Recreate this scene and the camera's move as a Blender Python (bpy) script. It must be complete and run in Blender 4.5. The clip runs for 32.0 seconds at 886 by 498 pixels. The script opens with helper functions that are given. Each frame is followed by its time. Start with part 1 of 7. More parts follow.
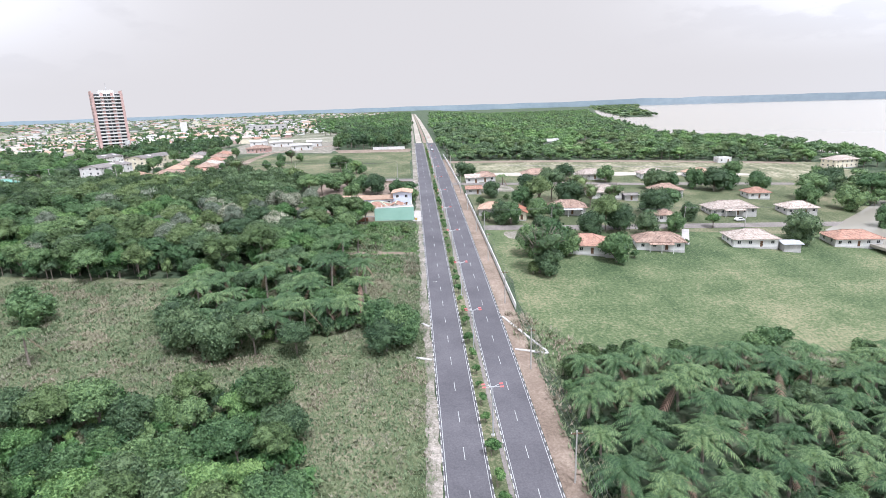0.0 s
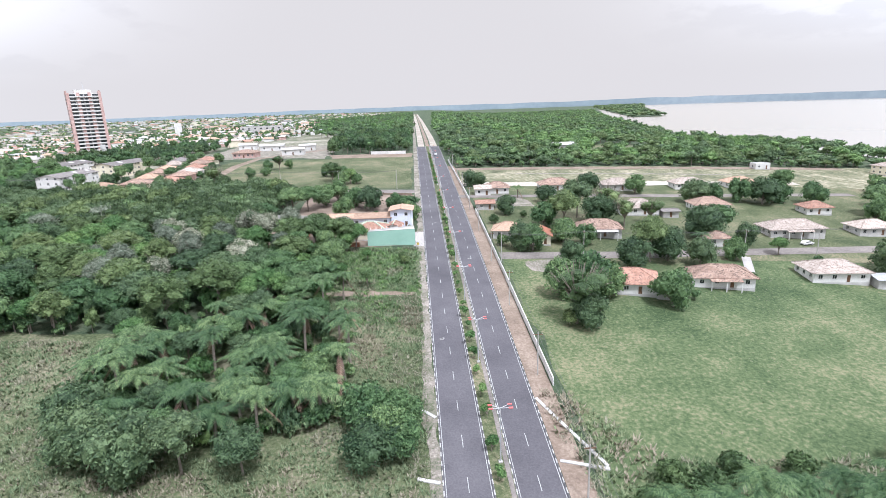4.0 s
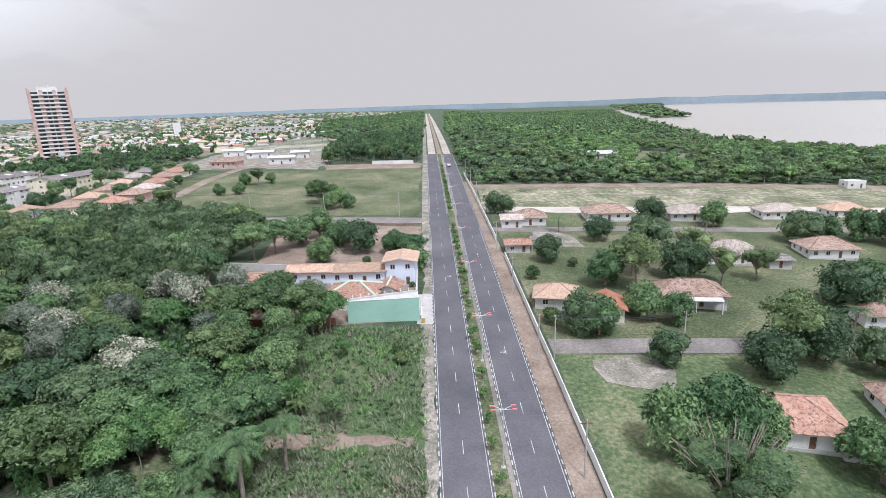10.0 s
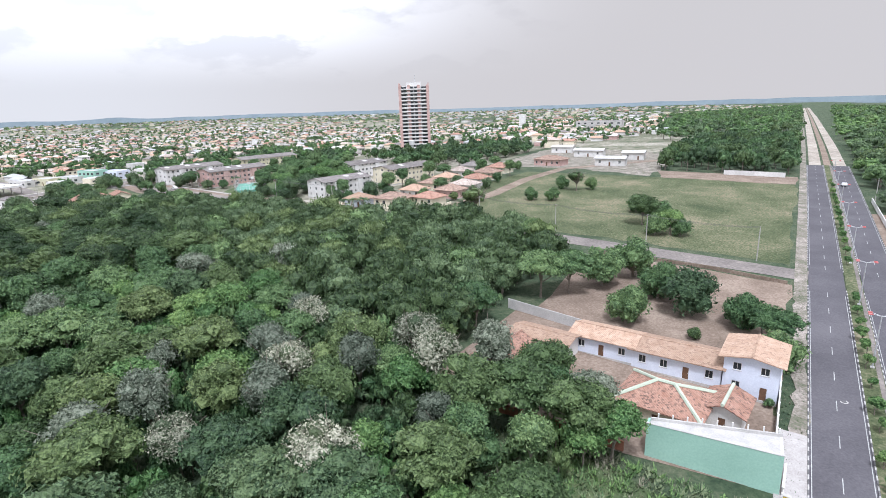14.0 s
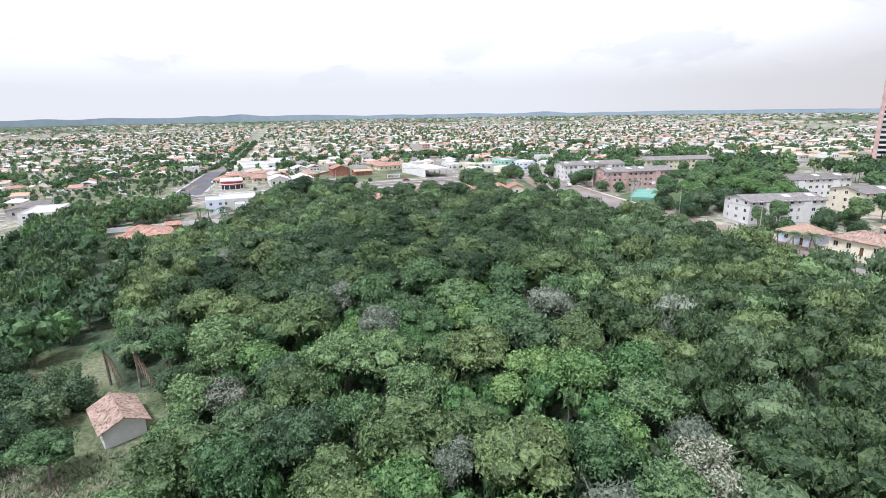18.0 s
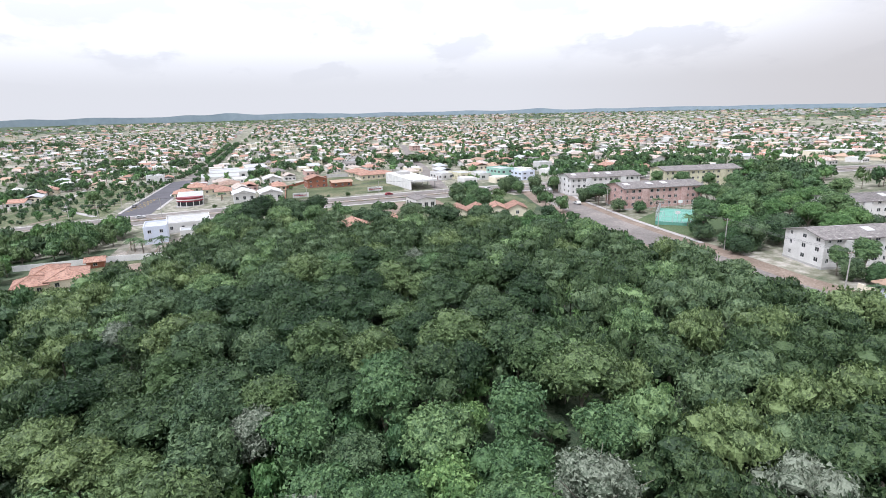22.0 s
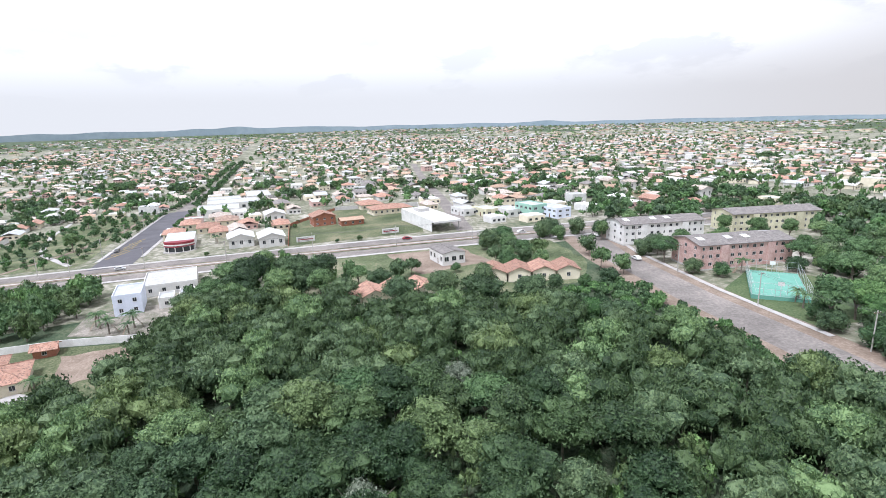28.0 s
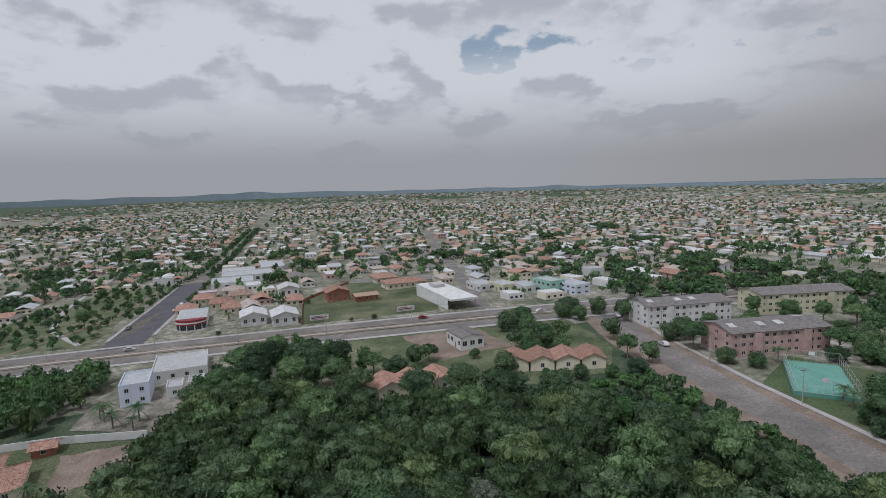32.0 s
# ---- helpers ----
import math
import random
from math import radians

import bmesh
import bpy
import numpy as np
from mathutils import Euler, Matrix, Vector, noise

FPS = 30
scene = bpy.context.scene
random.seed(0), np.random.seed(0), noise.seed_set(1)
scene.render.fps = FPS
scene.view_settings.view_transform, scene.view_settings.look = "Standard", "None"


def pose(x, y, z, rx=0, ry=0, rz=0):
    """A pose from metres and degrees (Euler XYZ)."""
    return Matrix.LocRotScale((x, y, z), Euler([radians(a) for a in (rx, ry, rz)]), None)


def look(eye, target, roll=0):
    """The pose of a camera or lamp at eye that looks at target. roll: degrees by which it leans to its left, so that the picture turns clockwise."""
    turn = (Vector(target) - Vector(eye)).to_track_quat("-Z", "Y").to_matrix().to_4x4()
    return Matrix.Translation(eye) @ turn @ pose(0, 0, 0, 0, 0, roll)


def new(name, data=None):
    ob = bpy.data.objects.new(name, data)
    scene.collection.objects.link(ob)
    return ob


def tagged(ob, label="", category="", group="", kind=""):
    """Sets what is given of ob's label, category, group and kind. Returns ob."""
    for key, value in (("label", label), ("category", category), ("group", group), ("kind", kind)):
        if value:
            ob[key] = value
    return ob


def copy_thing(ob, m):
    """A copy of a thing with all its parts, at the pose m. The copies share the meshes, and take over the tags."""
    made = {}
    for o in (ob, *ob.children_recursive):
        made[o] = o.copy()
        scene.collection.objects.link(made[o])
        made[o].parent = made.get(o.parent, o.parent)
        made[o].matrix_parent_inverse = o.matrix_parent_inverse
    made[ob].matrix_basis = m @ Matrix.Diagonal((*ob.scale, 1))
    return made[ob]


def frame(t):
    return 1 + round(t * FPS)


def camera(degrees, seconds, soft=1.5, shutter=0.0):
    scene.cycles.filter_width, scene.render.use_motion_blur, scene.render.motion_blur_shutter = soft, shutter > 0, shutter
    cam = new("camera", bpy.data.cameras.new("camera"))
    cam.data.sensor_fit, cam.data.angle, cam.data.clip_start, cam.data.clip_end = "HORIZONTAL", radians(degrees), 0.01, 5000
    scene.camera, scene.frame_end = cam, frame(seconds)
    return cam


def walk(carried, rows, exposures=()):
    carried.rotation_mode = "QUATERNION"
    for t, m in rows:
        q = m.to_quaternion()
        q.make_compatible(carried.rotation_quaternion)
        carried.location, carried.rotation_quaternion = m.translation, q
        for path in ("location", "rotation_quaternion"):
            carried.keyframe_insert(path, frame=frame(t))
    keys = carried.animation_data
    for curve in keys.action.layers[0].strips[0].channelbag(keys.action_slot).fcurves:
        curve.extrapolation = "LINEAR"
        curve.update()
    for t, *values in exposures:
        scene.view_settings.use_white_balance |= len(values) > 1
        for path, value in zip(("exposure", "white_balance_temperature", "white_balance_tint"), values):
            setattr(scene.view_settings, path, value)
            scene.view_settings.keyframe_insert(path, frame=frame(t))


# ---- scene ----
cam = camera(78.94, 32.0, soft=0.65)
# seconds, eye, target, roll
PATH = [
    (0, (-11.33, 52.43, 44.13), (-8.90, 100.62, 31.04), -1.99),
    (0.5, (-10.90, 57.40, 44.28), (-8.55, 105.59, 31.17), -2.05),
    (1, (-10.81, 62.29, 44.41), (-8.50, 110.48, 31.26), -2.06),
    (1.5, (-10.70, 66.94, 44.44), (-8.41, 115.12, 31.28), -2.10),
    (2, (-10.75, 71.68, 44.52), (-8.46, 119.86, 31.34), -2.11),
    (2.5, (-10.49, 76.32, 44.52), (-8.30, 124.50, 31.34), -2.11),
    (3, (-10.60, 81.16, 44.55), (-8.40, 129.35, 31.38), -2.04),
    (3.5, (-10.59, 86.01, 44.38), (-8.39, 134.21, 31.28), -2.10),
    (5.5, (-10.78, 105.38, 44.92), (-8.62, 153.58, 31.78), -2.01),
    (6, (-10.55, 110.29, 45.04), (-8.45, 158.48, 31.90), -2.00),
    (6.5, (-10.60, 115.09, 45.30), (-8.43, 163.28, 32.14), -1.98),
    (7, (-10.37, 120.42, 45.38), (-8.17, 168.59, 32.18), -2.02),
    (7.5, (-10.21, 125.48, 45.47), (-7.94, 173.64, 32.23), -1.96),
    (8, (-9.94, 130.81, 45.45), (-7.72, 178.98, 32.22), -2.01),
    (8.5, (-9.51, 136.14, 45.63), (-7.45, 184.32, 32.41), -2.03),
    (9, (-8.99, 141.82, 45.91), (-7.17, 189.99, 32.64), -2.01),
    (9.5, (-8.88, 147.50, 45.58), (-7.18, 195.71, 32.44), -2.00),
    (10, (-8.90, 153.24, 45.77), (-7.71, 201.46, 32.58), -1.89),
    (10.5, (-8.99, 158.95, 45.80), (-10.07, 207.16, 32.60), -1.84),
    (11, (-8.95, 164.25, 45.99), (-11.96, 212.38, 32.76), -1.88),
    (11.5, (-9.27, 169.78, 45.90), (-13.87, 217.79, 32.72), -1.86),
    (12, (-9.80, 174.94, 45.97), (-16.25, 222.74, 32.81), -1.83),
    (12.5, (-10.29, 180.06, 46.08), (-19.95, 227.33, 32.97), -1.98),
    (13, (-11.51, 185.49, 46.34), (-25.95, 231.53, 33.19), -1.98),
    (13.5, (-12.91, 190.85, 46.33), (-33.42, 234.55, 33.32), -1.96),
    (14, (-15.03, 195.93, 46.39), (-41.44, 236.39, 33.49), -1.84),
    (14.5, (-17.80, 200.85, 46.61), (-50.07, 236.82, 33.79), -1.49),
    (15, (-20.59, 205.37, 46.91), (-58.61, 235.25, 34.19), -1.33),
    (15.5, (-23.78, 209.58, 47.09), (-66.01, 233.23, 34.54), -1.12),
    (17.5, (-45.46, 221.19, 44.89), (-91.74, 235.53, 32.52), -1.00),
    (18, (-50.15, 223.61, 44.85), (-96.72, 236.96, 32.49), -0.95),
    (18.5, (-54.78, 225.86, 45.06), (-101.39, 239.01, 32.61), -0.93),
    (19, (-59.60, 228.06, 45.18), (-106.13, 241.37, 32.62), -1.01),
    (19.5, (-64.50, 230.00, 45.39), (-110.94, 243.58, 32.76), -0.99),
    (20, (-69.40, 231.95, 45.77), (-115.77, 245.70, 33.10), -1.08),
    (20.5, (-74.73, 233.89, 46.35), (-121.05, 247.76, 33.61), -1.16),
    (21, (-79.77, 235.69, 47.06), (-126.09, 249.56, 34.32), -1.28),
    (21.5, (-85.05, 237.30, 47.58), (-131.40, 251.15, 34.92), -1.28),
    (22, (-90.20, 238.46, 48.31), (-136.56, 252.29, 35.67), -1.30),
    (22.5, (-95.16, 239.45, 49.01), (-141.54, 253.26, 36.43), -1.29),
    (23, (-99.69, 240.61, 50.00), (-146.10, 254.30, 37.39), -1.35),
    (23.5, (-103.84, 241.43, 51.11), (-150.28, 254.98, 38.45), -1.50),
    (24, (-108.20, 242.03, 52.02), (-154.68, 255.46, 39.37), -1.53),
    (24.5, (-112.02, 242.45, 52.35), (-157.87, 255.38, 37.15), -1.47),
    (26.5, (-124.04, 242.33, 56.36), (-166.80, 254.29, 33.37), -1.45),
    (27, (-126.61, 242.60, 56.62), (-170.82, 254.84, 36.71), -1.54),
    (27.5, (-129.66, 242.22, 56.98), (-175.32, 255.10, 41.17), -1.43),
    (28, (-132.28, 242.15, 57.53), (-179.03, 255.48, 45.84), -1.55),
    (28.5, (-134.99, 241.39, 58.37), (-182.40, 255.16, 50.47), -1.44),
    (29, (-136.85, 241.71, 59.22), (-184.56, 255.49, 53.35), -1.48),
    (29.5, (-137.83, 241.73, 59.98), (-185.60, 255.28, 54.14), -1.52),
    (30, (-138.44, 241.86, 61.22), (-186.27, 255.16, 55.26), -1.56),
    (30.5, (-138.29, 241.82, 61.44), (-186.17, 254.98, 55.61), -1.61),
    (31, (-138.42, 241.71, 62.37), (-186.34, 254.70, 56.46), -1.66),
    (31.5, (-138.54, 241.97, 63.23), (-186.49, 254.80, 57.26), -1.69),
    (32, (-138.79, 241.86, 64.00), (-186.77, 254.59, 57.97), -1.69),
]
EXPOSURE = [(0, 0.35, 5600, 13), (6, 0.33, 5600, 13), (9, 0.1, 5600, 13), (13, 0.0, 5600, 13), (15, 0.2, 5600, 13), (17, 0.2, 5600, 13), (20, 0.18, 5600, 13), (22, 0.08, 5650, 13), (24.5, -0.05, 5650, 13), (26.5, 0.55, 5550, 10), (27.5, 0.3, 5600, 10), (28.3, 0.1, 5600, 13), (29, -0.25, 5650, 13), (30, -0.65, 5650, 12), (32, -1.15, 5600, 11)]
walk(cam, [(t, look(eye, target, roll)) for t, eye, target, roll in PATH], EXPOSURE)

# ---- sky and sun ----
SUN_UP, SUN_TURN = radians(62), radians(150)
world = bpy.data.worlds.new("sky")
scene.world = world
world.use_nodes = True
wn = world.node_tree
bg = wn.nodes["Background"]
sky = wn.nodes.new("ShaderNodeTexSky")
sky.sky_type, sky.sun_disc = "NISHITA", False
sky.sun_elevation, sky.sun_rotation = SUN_UP, SUN_TURN
sky.dust_density, sky.air_density = 2.0, 1.0
wtc = wn.nodes.new("ShaderNodeTexCoord")
wsep = wn.nodes.new("ShaderNodeSeparateXYZ")
wn.links.new(wtc.outputs["Generated"], wsep.inputs[0])


def wmath(kind, a, b, c=None):
    n = wn.nodes.new("ShaderNodeMath")
    n.operation = kind
    for k, v in enumerate((a, b, c)):
        if v is None:
            continue
        if isinstance(v, (int, float)):
            n.inputs[k].default_value = v
        else:
            wn.links.new(v, n.inputs[k])
    return n.outputs[0]


def wramp(value, lo, hi, to_lo=0.0, to_hi=1.0):
    n = wn.nodes.new("ShaderNodeMapRange")
    n.interpolation_type = "SMOOTHSTEP"
    for key, v in (("From Min", lo), ("From Max", hi), ("To Min", to_lo), ("To Max", to_hi)):
        n.inputs[key].default_value = v
    wn.links.new(value, n.inputs["Value"])
    return n.outputs[0]


def wmix(fac, a, b):
    n = wn.nodes.new("ShaderNodeMixRGB")
    for key, v in (("Fac", fac), ("Color1", a), ("Color2", b)):
        if isinstance(v, (tuple, float)):
            n.inputs[key].default_value = v
        else:
            wn.links.new(v, n.inputs[key])
    return n.outputs[0]


# clouds lie on a flat layer: the view direction is spread out over it
lift = wmath("MAXIMUM", wmath("ADD", wsep.outputs["Z"], 0.30), 0.1)
wcomb = wn.nodes.new("ShaderNodeCombineXYZ")
for k, axis in enumerate("XY"):
    wn.links.new(wmath("DIVIDE", wsep.outputs[axis], lift), wcomb.inputs[k])


def cloud_noise(stretch, scale, detail=9.0):
    v = wn.nodes.new("ShaderNodeVectorMath")
    v.operation, v.inputs[3].default_value = "SCALE", stretch
    wn.links.new(wcomb.outputs[0], v.inputs[0])
    n = wn.nodes.new("ShaderNodeTexNoise")
    n.inputs["Scale"].default_value, n.inputs["Detail"].default_value, n.inputs["Roughness"].default_value = scale, detail, 0.54
    wn.links.new(v.outputs[0], n.inputs["Vector"])
    return n.outputs["Fac"]


dense = cloud_noise(1.0, 2.3)
# a cloud is grey and flat below, white and rounded on top
rise = wmath("SUBTRACT", cloud_noise(1.07, 2.3, 6.0), cloud_noise(0.95, 2.3, 6.0))
grey = wmath("MULTIPLY", wramp(rise, 0.015, -0.09), wramp(dense, 0.42, 0.55, 0.2, 1.0))
body = wmix(grey, (13.8, 13.2, 12.4, 1), (9.9, 9.6, 9.35, 1))
open_sky = wmix(0.6, sky.outputs["Color"], (8.2, 9.8, 10.6, 1))
# the gaps open only well above the horizon
cover = wmath("MAXIMUM", wramp(dense, 0.385, 0.43, 0.08, 1.0), wramp(wsep.outputs["Z"], 0.25, 0.16))
clouds = wmix(cover, open_sky, body)
# towards the horizon the clouds close up into an even bright haze, a little thinner over the river
haze = wmix(wramp(wsep.outputs["Y"], 0.35, 0.95), (7.8, 7.4, 6.85, 1), (6.45, 5.85, 5.2, 1))
clear = wmath("MULTIPLY", wramp(wsep.outputs["Z"], 0.03, 0.18), wramp(wsep.outputs["Y"], 0.98, 0.6))
clear = wmath("MAXIMUM", clear, wramp(wsep.outputs["Z"], 0.24, 0.34))
wn.links.new(wmix(clear, haze, clouds), bg.inputs["Color"])
bg.inputs["Strength"].default_value = 0.1

sun = new("sun", bpy.data.lights.new("sun", "SUN"))
sun.data.energy, sun.data.angle, sun.data.color = 3.7, radians(10), (1.0, 0.96, 0.91)
sun.matrix_basis = look((0, 0, 0), (-math.sin(SUN_TURN) * math.cos(SUN_UP), -math.cos(SUN_TURN) * math.cos(SUN_UP), -math.sin(SUN_UP)))

# ---- terrain ----
GC = (-2.110, -3.933, 6.875, -0.658, -0.792, 0.837)


def ground_z(x, y):
    """Height of the ground: it rises gently from the river, crests under the town and falls off behind it."""
    x, y = np.asarray(x, float), np.asarray(y, float)
    u, v = np.clip(x / 100, -6.5, 2.5), np.clip((y - 250) / 100, -2.5, 4.3)
    near = GC[0] + GC[1] * u + GC[2] * v + GC[3] * u * u + GC[4] * v * v + GC[5] * u * v
    r = np.hypot(x + 150, y - 250)
    far = np.clip((r - 900) / 1500, 0, 1)
    z = near * (1 - far) + 4.0 * far
    low = np.clip((x - 90) / 180, 0, 1) * np.clip((y - 430) / 220, 0, 1)
    z = z * (1 - low) - 5.5 * low
    off = np.clip((x - shore_x(y) + 40) / 80, 0, 1)
    return z * (1 - off) + (-14.0) * off


SHORE_Y = np.array([-3000, 300, 480, 560, 700, 850, 1070, 1400, 2200, 5000], float)
SHORE_X = np.array([380, 350, 340, 340, 336, 350, 408, 482, 715, 1800], float)


def shore_x(y):
    return np.interp(y, SHORE_Y, SHORE_X)


def gz(x, y):
    return float(ground_z(x, y))


# ---- geometry ----
class Geo:
    """Collects vertices and faces of one mesh."""

    def __init__(self):
        self.v, self.f, self.m = [], [], []

    def poly(self, pts, mat=0):
        n = len(self.v)
        self.v += [tuple(p) for p in pts]
        self.f.append(tuple(range(n, n + len(pts))))
        self.m.append(mat)
        return self

    def box(self, x0, y0, z0, x1, y1, z1, mat=0):
        n = len(self.v)
        self.v += [(x0, y0, z0), (x1, y0, z0), (x1, y1, z0), (x0, y1, z0), (x0, y0, z1), (x1, y0, z1), (x1, y1, z1), (x0, y1, z1)]
        for q in ((3, 2, 1, 0), (4, 5, 6, 7), (0, 1, 5, 4), (1, 2, 6, 5), (2, 3, 7, 6), (3, 0, 4, 7)):
            self.f.append(tuple(n + k for k in q))
            self.m.append(mat)
        return self

    def cyl(self, p0, p1, r0, r1, n=8, mat=0, cap=True):
        p0, p1 = Vector(p0), Vector(p1)
        q = (p1 - p0).to_track_quat("Z", "Y")
        b = len(self.v)
        for p, r in ((p0, r0), (p1, r1)):
            for k in range(n):
                a = 2 * math.pi * k / n
                self.v.append(tuple(p + q @ Vector((r * math.cos(a), r * math.sin(a), 0))))
        for k in range(n):
            self.f.append((b + k, b + (k + 1) % n, b + n + (k + 1) % n, b + n + k))
            self.m.append(mat)
        if cap:
            self.f += [tuple(b + n + k for k in range(n)), tuple(b + n - 1 - k for k in range(n))]
            self.m += [mat, mat]
        return self

    def ring(self, p, way, r, n):
        q = Vector(way).to_track_quat("Z", "Y")
        b = len(self.v)
        for k in range(n):
            a = 2 * math.pi * k / n
            self.v.append(tuple(Vector(p) + q @ Vector((r * math.cos(a), r * math.sin(a), 0))))
        return b

    def tube(self, pts, radii, n=5, mat=0, start=None, cap=True):
        """A bent tube through points; it may grow out of a ring that is there already."""
        pts = [Vector(p) for p in pts]
        last = start if start is not None else self.ring(pts[0], pts[1] - pts[0], radii[0], n)
        for k in range(1, len(pts)):
            now = self.ring(pts[k], pts[k] - pts[k - 1], radii[k], n)
            for i in range(n):
                self.f.append((last + i, last + (i + 1) % n, now + (i + 1) % n, now + i))
                self.m.append(mat)
            last = now
        if cap:
            self.f.append(tuple(last + i for i in range(n)))
            self.m.append(mat)
        return last

    def facade(self, x0, x1, y0, y1, z0, z1, holes, along="x", mat=0):
        """A wall slab with openings (s0, s1, h0, h1) that go through it."""
        a0, a1 = (x0, x1) if along == "x" else (y0, y1)
        ss = sorted({a0, a1, *[h[0] for h in holes], *[h[1] for h in holes]})
        zs = sorted({z0, z1, *[h[2] for h in holes], *[h[3] for h in holes]})
        for s, t in zip(ss, ss[1:]):
            run = None
            for p, q in zip(zs, zs[1:]):
                free = not any(h[0] < (s + t) / 2 < h[1] and h[2] < (p + q) / 2 < h[3] for h in holes)
                if free:
                    run = (run[0], q) if run else (p, q)
                if (not free or q == z1) and run:
                    if along == "x":
                        self.box(s, y0, run[0], t, y1, run[1], mat)
                    else:
                        self.box(x0, s, run[0], x1, t, run[1], mat)
                    run = None
        return self

    def gable(self, x0, y0, x1, y1, z, h, over=0.6, thick=0.16, mat=0, axis="x"):
        """Two roof slopes; the ridge runs along the axis."""
        x0, y0, x1, y1 = x0 - over, y0 - over, x1 + over, y1 + over
        if axis == "x":
            drop = h * over / ((y1 - y0) / 2)
            ym = (y0 + y1) / 2
            a = [(x0, y0, z - drop), (x1, y0, z - drop), (x1, ym, z + h), (x0, ym, z + h)]
            b = [(x1, y1, z - drop), (x0, y1, z - drop), (x0, ym, z + h), (x1, ym, z + h)]
        else:
            drop = h * over / ((x1 - x0) / 2)
            xm = (x0 + x1) / 2
            a = [(x1, y0, z - drop), (x1, y1, z - drop), (xm, y1, z + h), (xm, y0, z + h)]
            b = [(x0, y1, z - drop), (x0, y0, z - drop), (xm, y0, z + h), (xm, y1, z + h)]
        for s in (a, b):
            self.slab(s, thick, mat)
        return self

    def slab(self, pts, thick, mat=0):
        n = len(self.v)
        k = len(pts)
        self.v += [tuple(p) for p in pts] + [(p[0], p[1], p[2] - thick) for p in pts]
        self.f += [tuple(n + i for i in range(k)), tuple(n + 2 * k - 1 - i for i in range(k))]
        self.f += [(n + k + i, n + k + (i + 1) % k, n + (i + 1) % k, n + i) for i in range(k)]
        self.m += [mat] * (k + 2)
        return self

    def hip(self, x0, y0, x1, y1, z, h, over=0.6, thick=0.16, mat=0):
        w, d = x1 - x0, y1 - y0
        drop = h * over / (min(w, d) / 2)
        x0, y0, x1, y1, z = x0 - over, y0 - over, x1 + over, y1 + over, z - drop
        h += drop
        r = min(x1 - x0, y1 - y0) / 2
        xm, ym = (x0 + x1) / 2, (y0 + y1) / 2
        if w >= d:
            a, b = (x0 + r, ym, z + h), (x1 - r, ym, z + h)
        else:
            a, b = (xm, y0 + r, z + h), (xm, y1 - r, z + h)
        c = [(x0, y0, z), (x1, y0, z), (x1, y1, z), (x0, y1, z)]
        if w >= d:
            s = [(c[0], c[1], b, a), (c[1], c[2], b), (c[2], c[3], a, b), (c[3], c[0], a)]
        else:
            s = [(c[0], c[1], a), (c[1], c[2], b, a), (c[2], c[3], b), (c[3], c[0], a, b)]
        for q in s:
            self.slab(q, thick, mat)
        self.ridges = [(a, b)] + [(c[k], min((a, b), key=lambda e: (Vector(e) - Vector(c[k])).length)) for k in range(4)]
        return self

    def mesh(self, name, mats):
        me = bpy.data.meshes.new(name)
        me.from_pydata(self.v, [], self.f)
        for m in mats if isinstance(mats, (list, tuple)) else [mats]:
            me.materials.append(m)
        me.polygons.foreach_set("material_index", self.m)
        me.update()
        return me


def soup(name, verts, faces, mats, index=None, smooth=False):
    """A mesh from arrays: verts (n, 3), faces (m, 3 or 4)."""
    me = bpy.data.meshes.new(name)
    verts, faces = np.asarray(verts, np.float32), np.asarray(faces, np.int32)
    k = faces.shape[1]
    me.vertices.add(len(verts))
    me.vertices.foreach_set("co", verts.ravel())
    me.loops.add(faces.size)
    me.loops.foreach_set("vertex_index", faces.ravel())
    me.polygons.add(len(faces))
    me.polygons.foreach_set("loop_start", np.arange(len(faces), dtype=np.int32) * k)
    for m in mats if isinstance(mats, (list, tuple)) else [mats]:
        me.materials.append(m)
    if index is not None:
        me.polygons.foreach_set("material_index", np.asarray(index, np.int32))
    me.polygons.foreach_set("use_smooth", np.full(len(faces), smooth))
    me.update(calc_edges=True)
    return me


def part(name, geo, mats, parent, label=""):
    ob = new(name, geo if isinstance(geo, bpy.types.Mesh) else geo.mesh(name, mats))
    ob.parent = parent
    return tagged(ob, label)


def thing(name, label, category, m, group="", kind=""):
    ob = new(name)
    ob.empty_display_size = 0.5
    ob.matrix_basis = m
    return tagged(ob, label, category, group, kind)


def on_ground(x, y, rz=0.0, dz=0.0):
    return pose(x, y, gz(x, y) + dz, 0, 0, rz)


def base_ground(x, y, rz, w, d):
    """A pose whose floor lies at the mean height of the ground under a w by d footprint, and the depth down to the lowest corner."""
    c, s = math.cos(radians(rz)), math.sin(radians(rz))
    zs = [gz(x + c * a - s * b, y + s * a + c * b) for a in (-w / 2, w / 2) for b in (-d / 2, d / 2)]
    top = (max(zs) + 2 * sum(zs) / 4) / 3
    return pose(x, y, top, 0, 0, rz), top - min(zs) + 0.4


# ---- materials ----
def mat_new(name):
    m = bpy.data.materials.new(name)
    m.use_nodes = True
    nt = m.node_tree
    return m, nt, nt.nodes["Principled BSDF"]


def node(nt, kind, **kw):
    n = nt.nodes.new(kind)
    for k, v in kw.items():
        n.inputs[k.replace("_", " ")].default_value = v
    return n


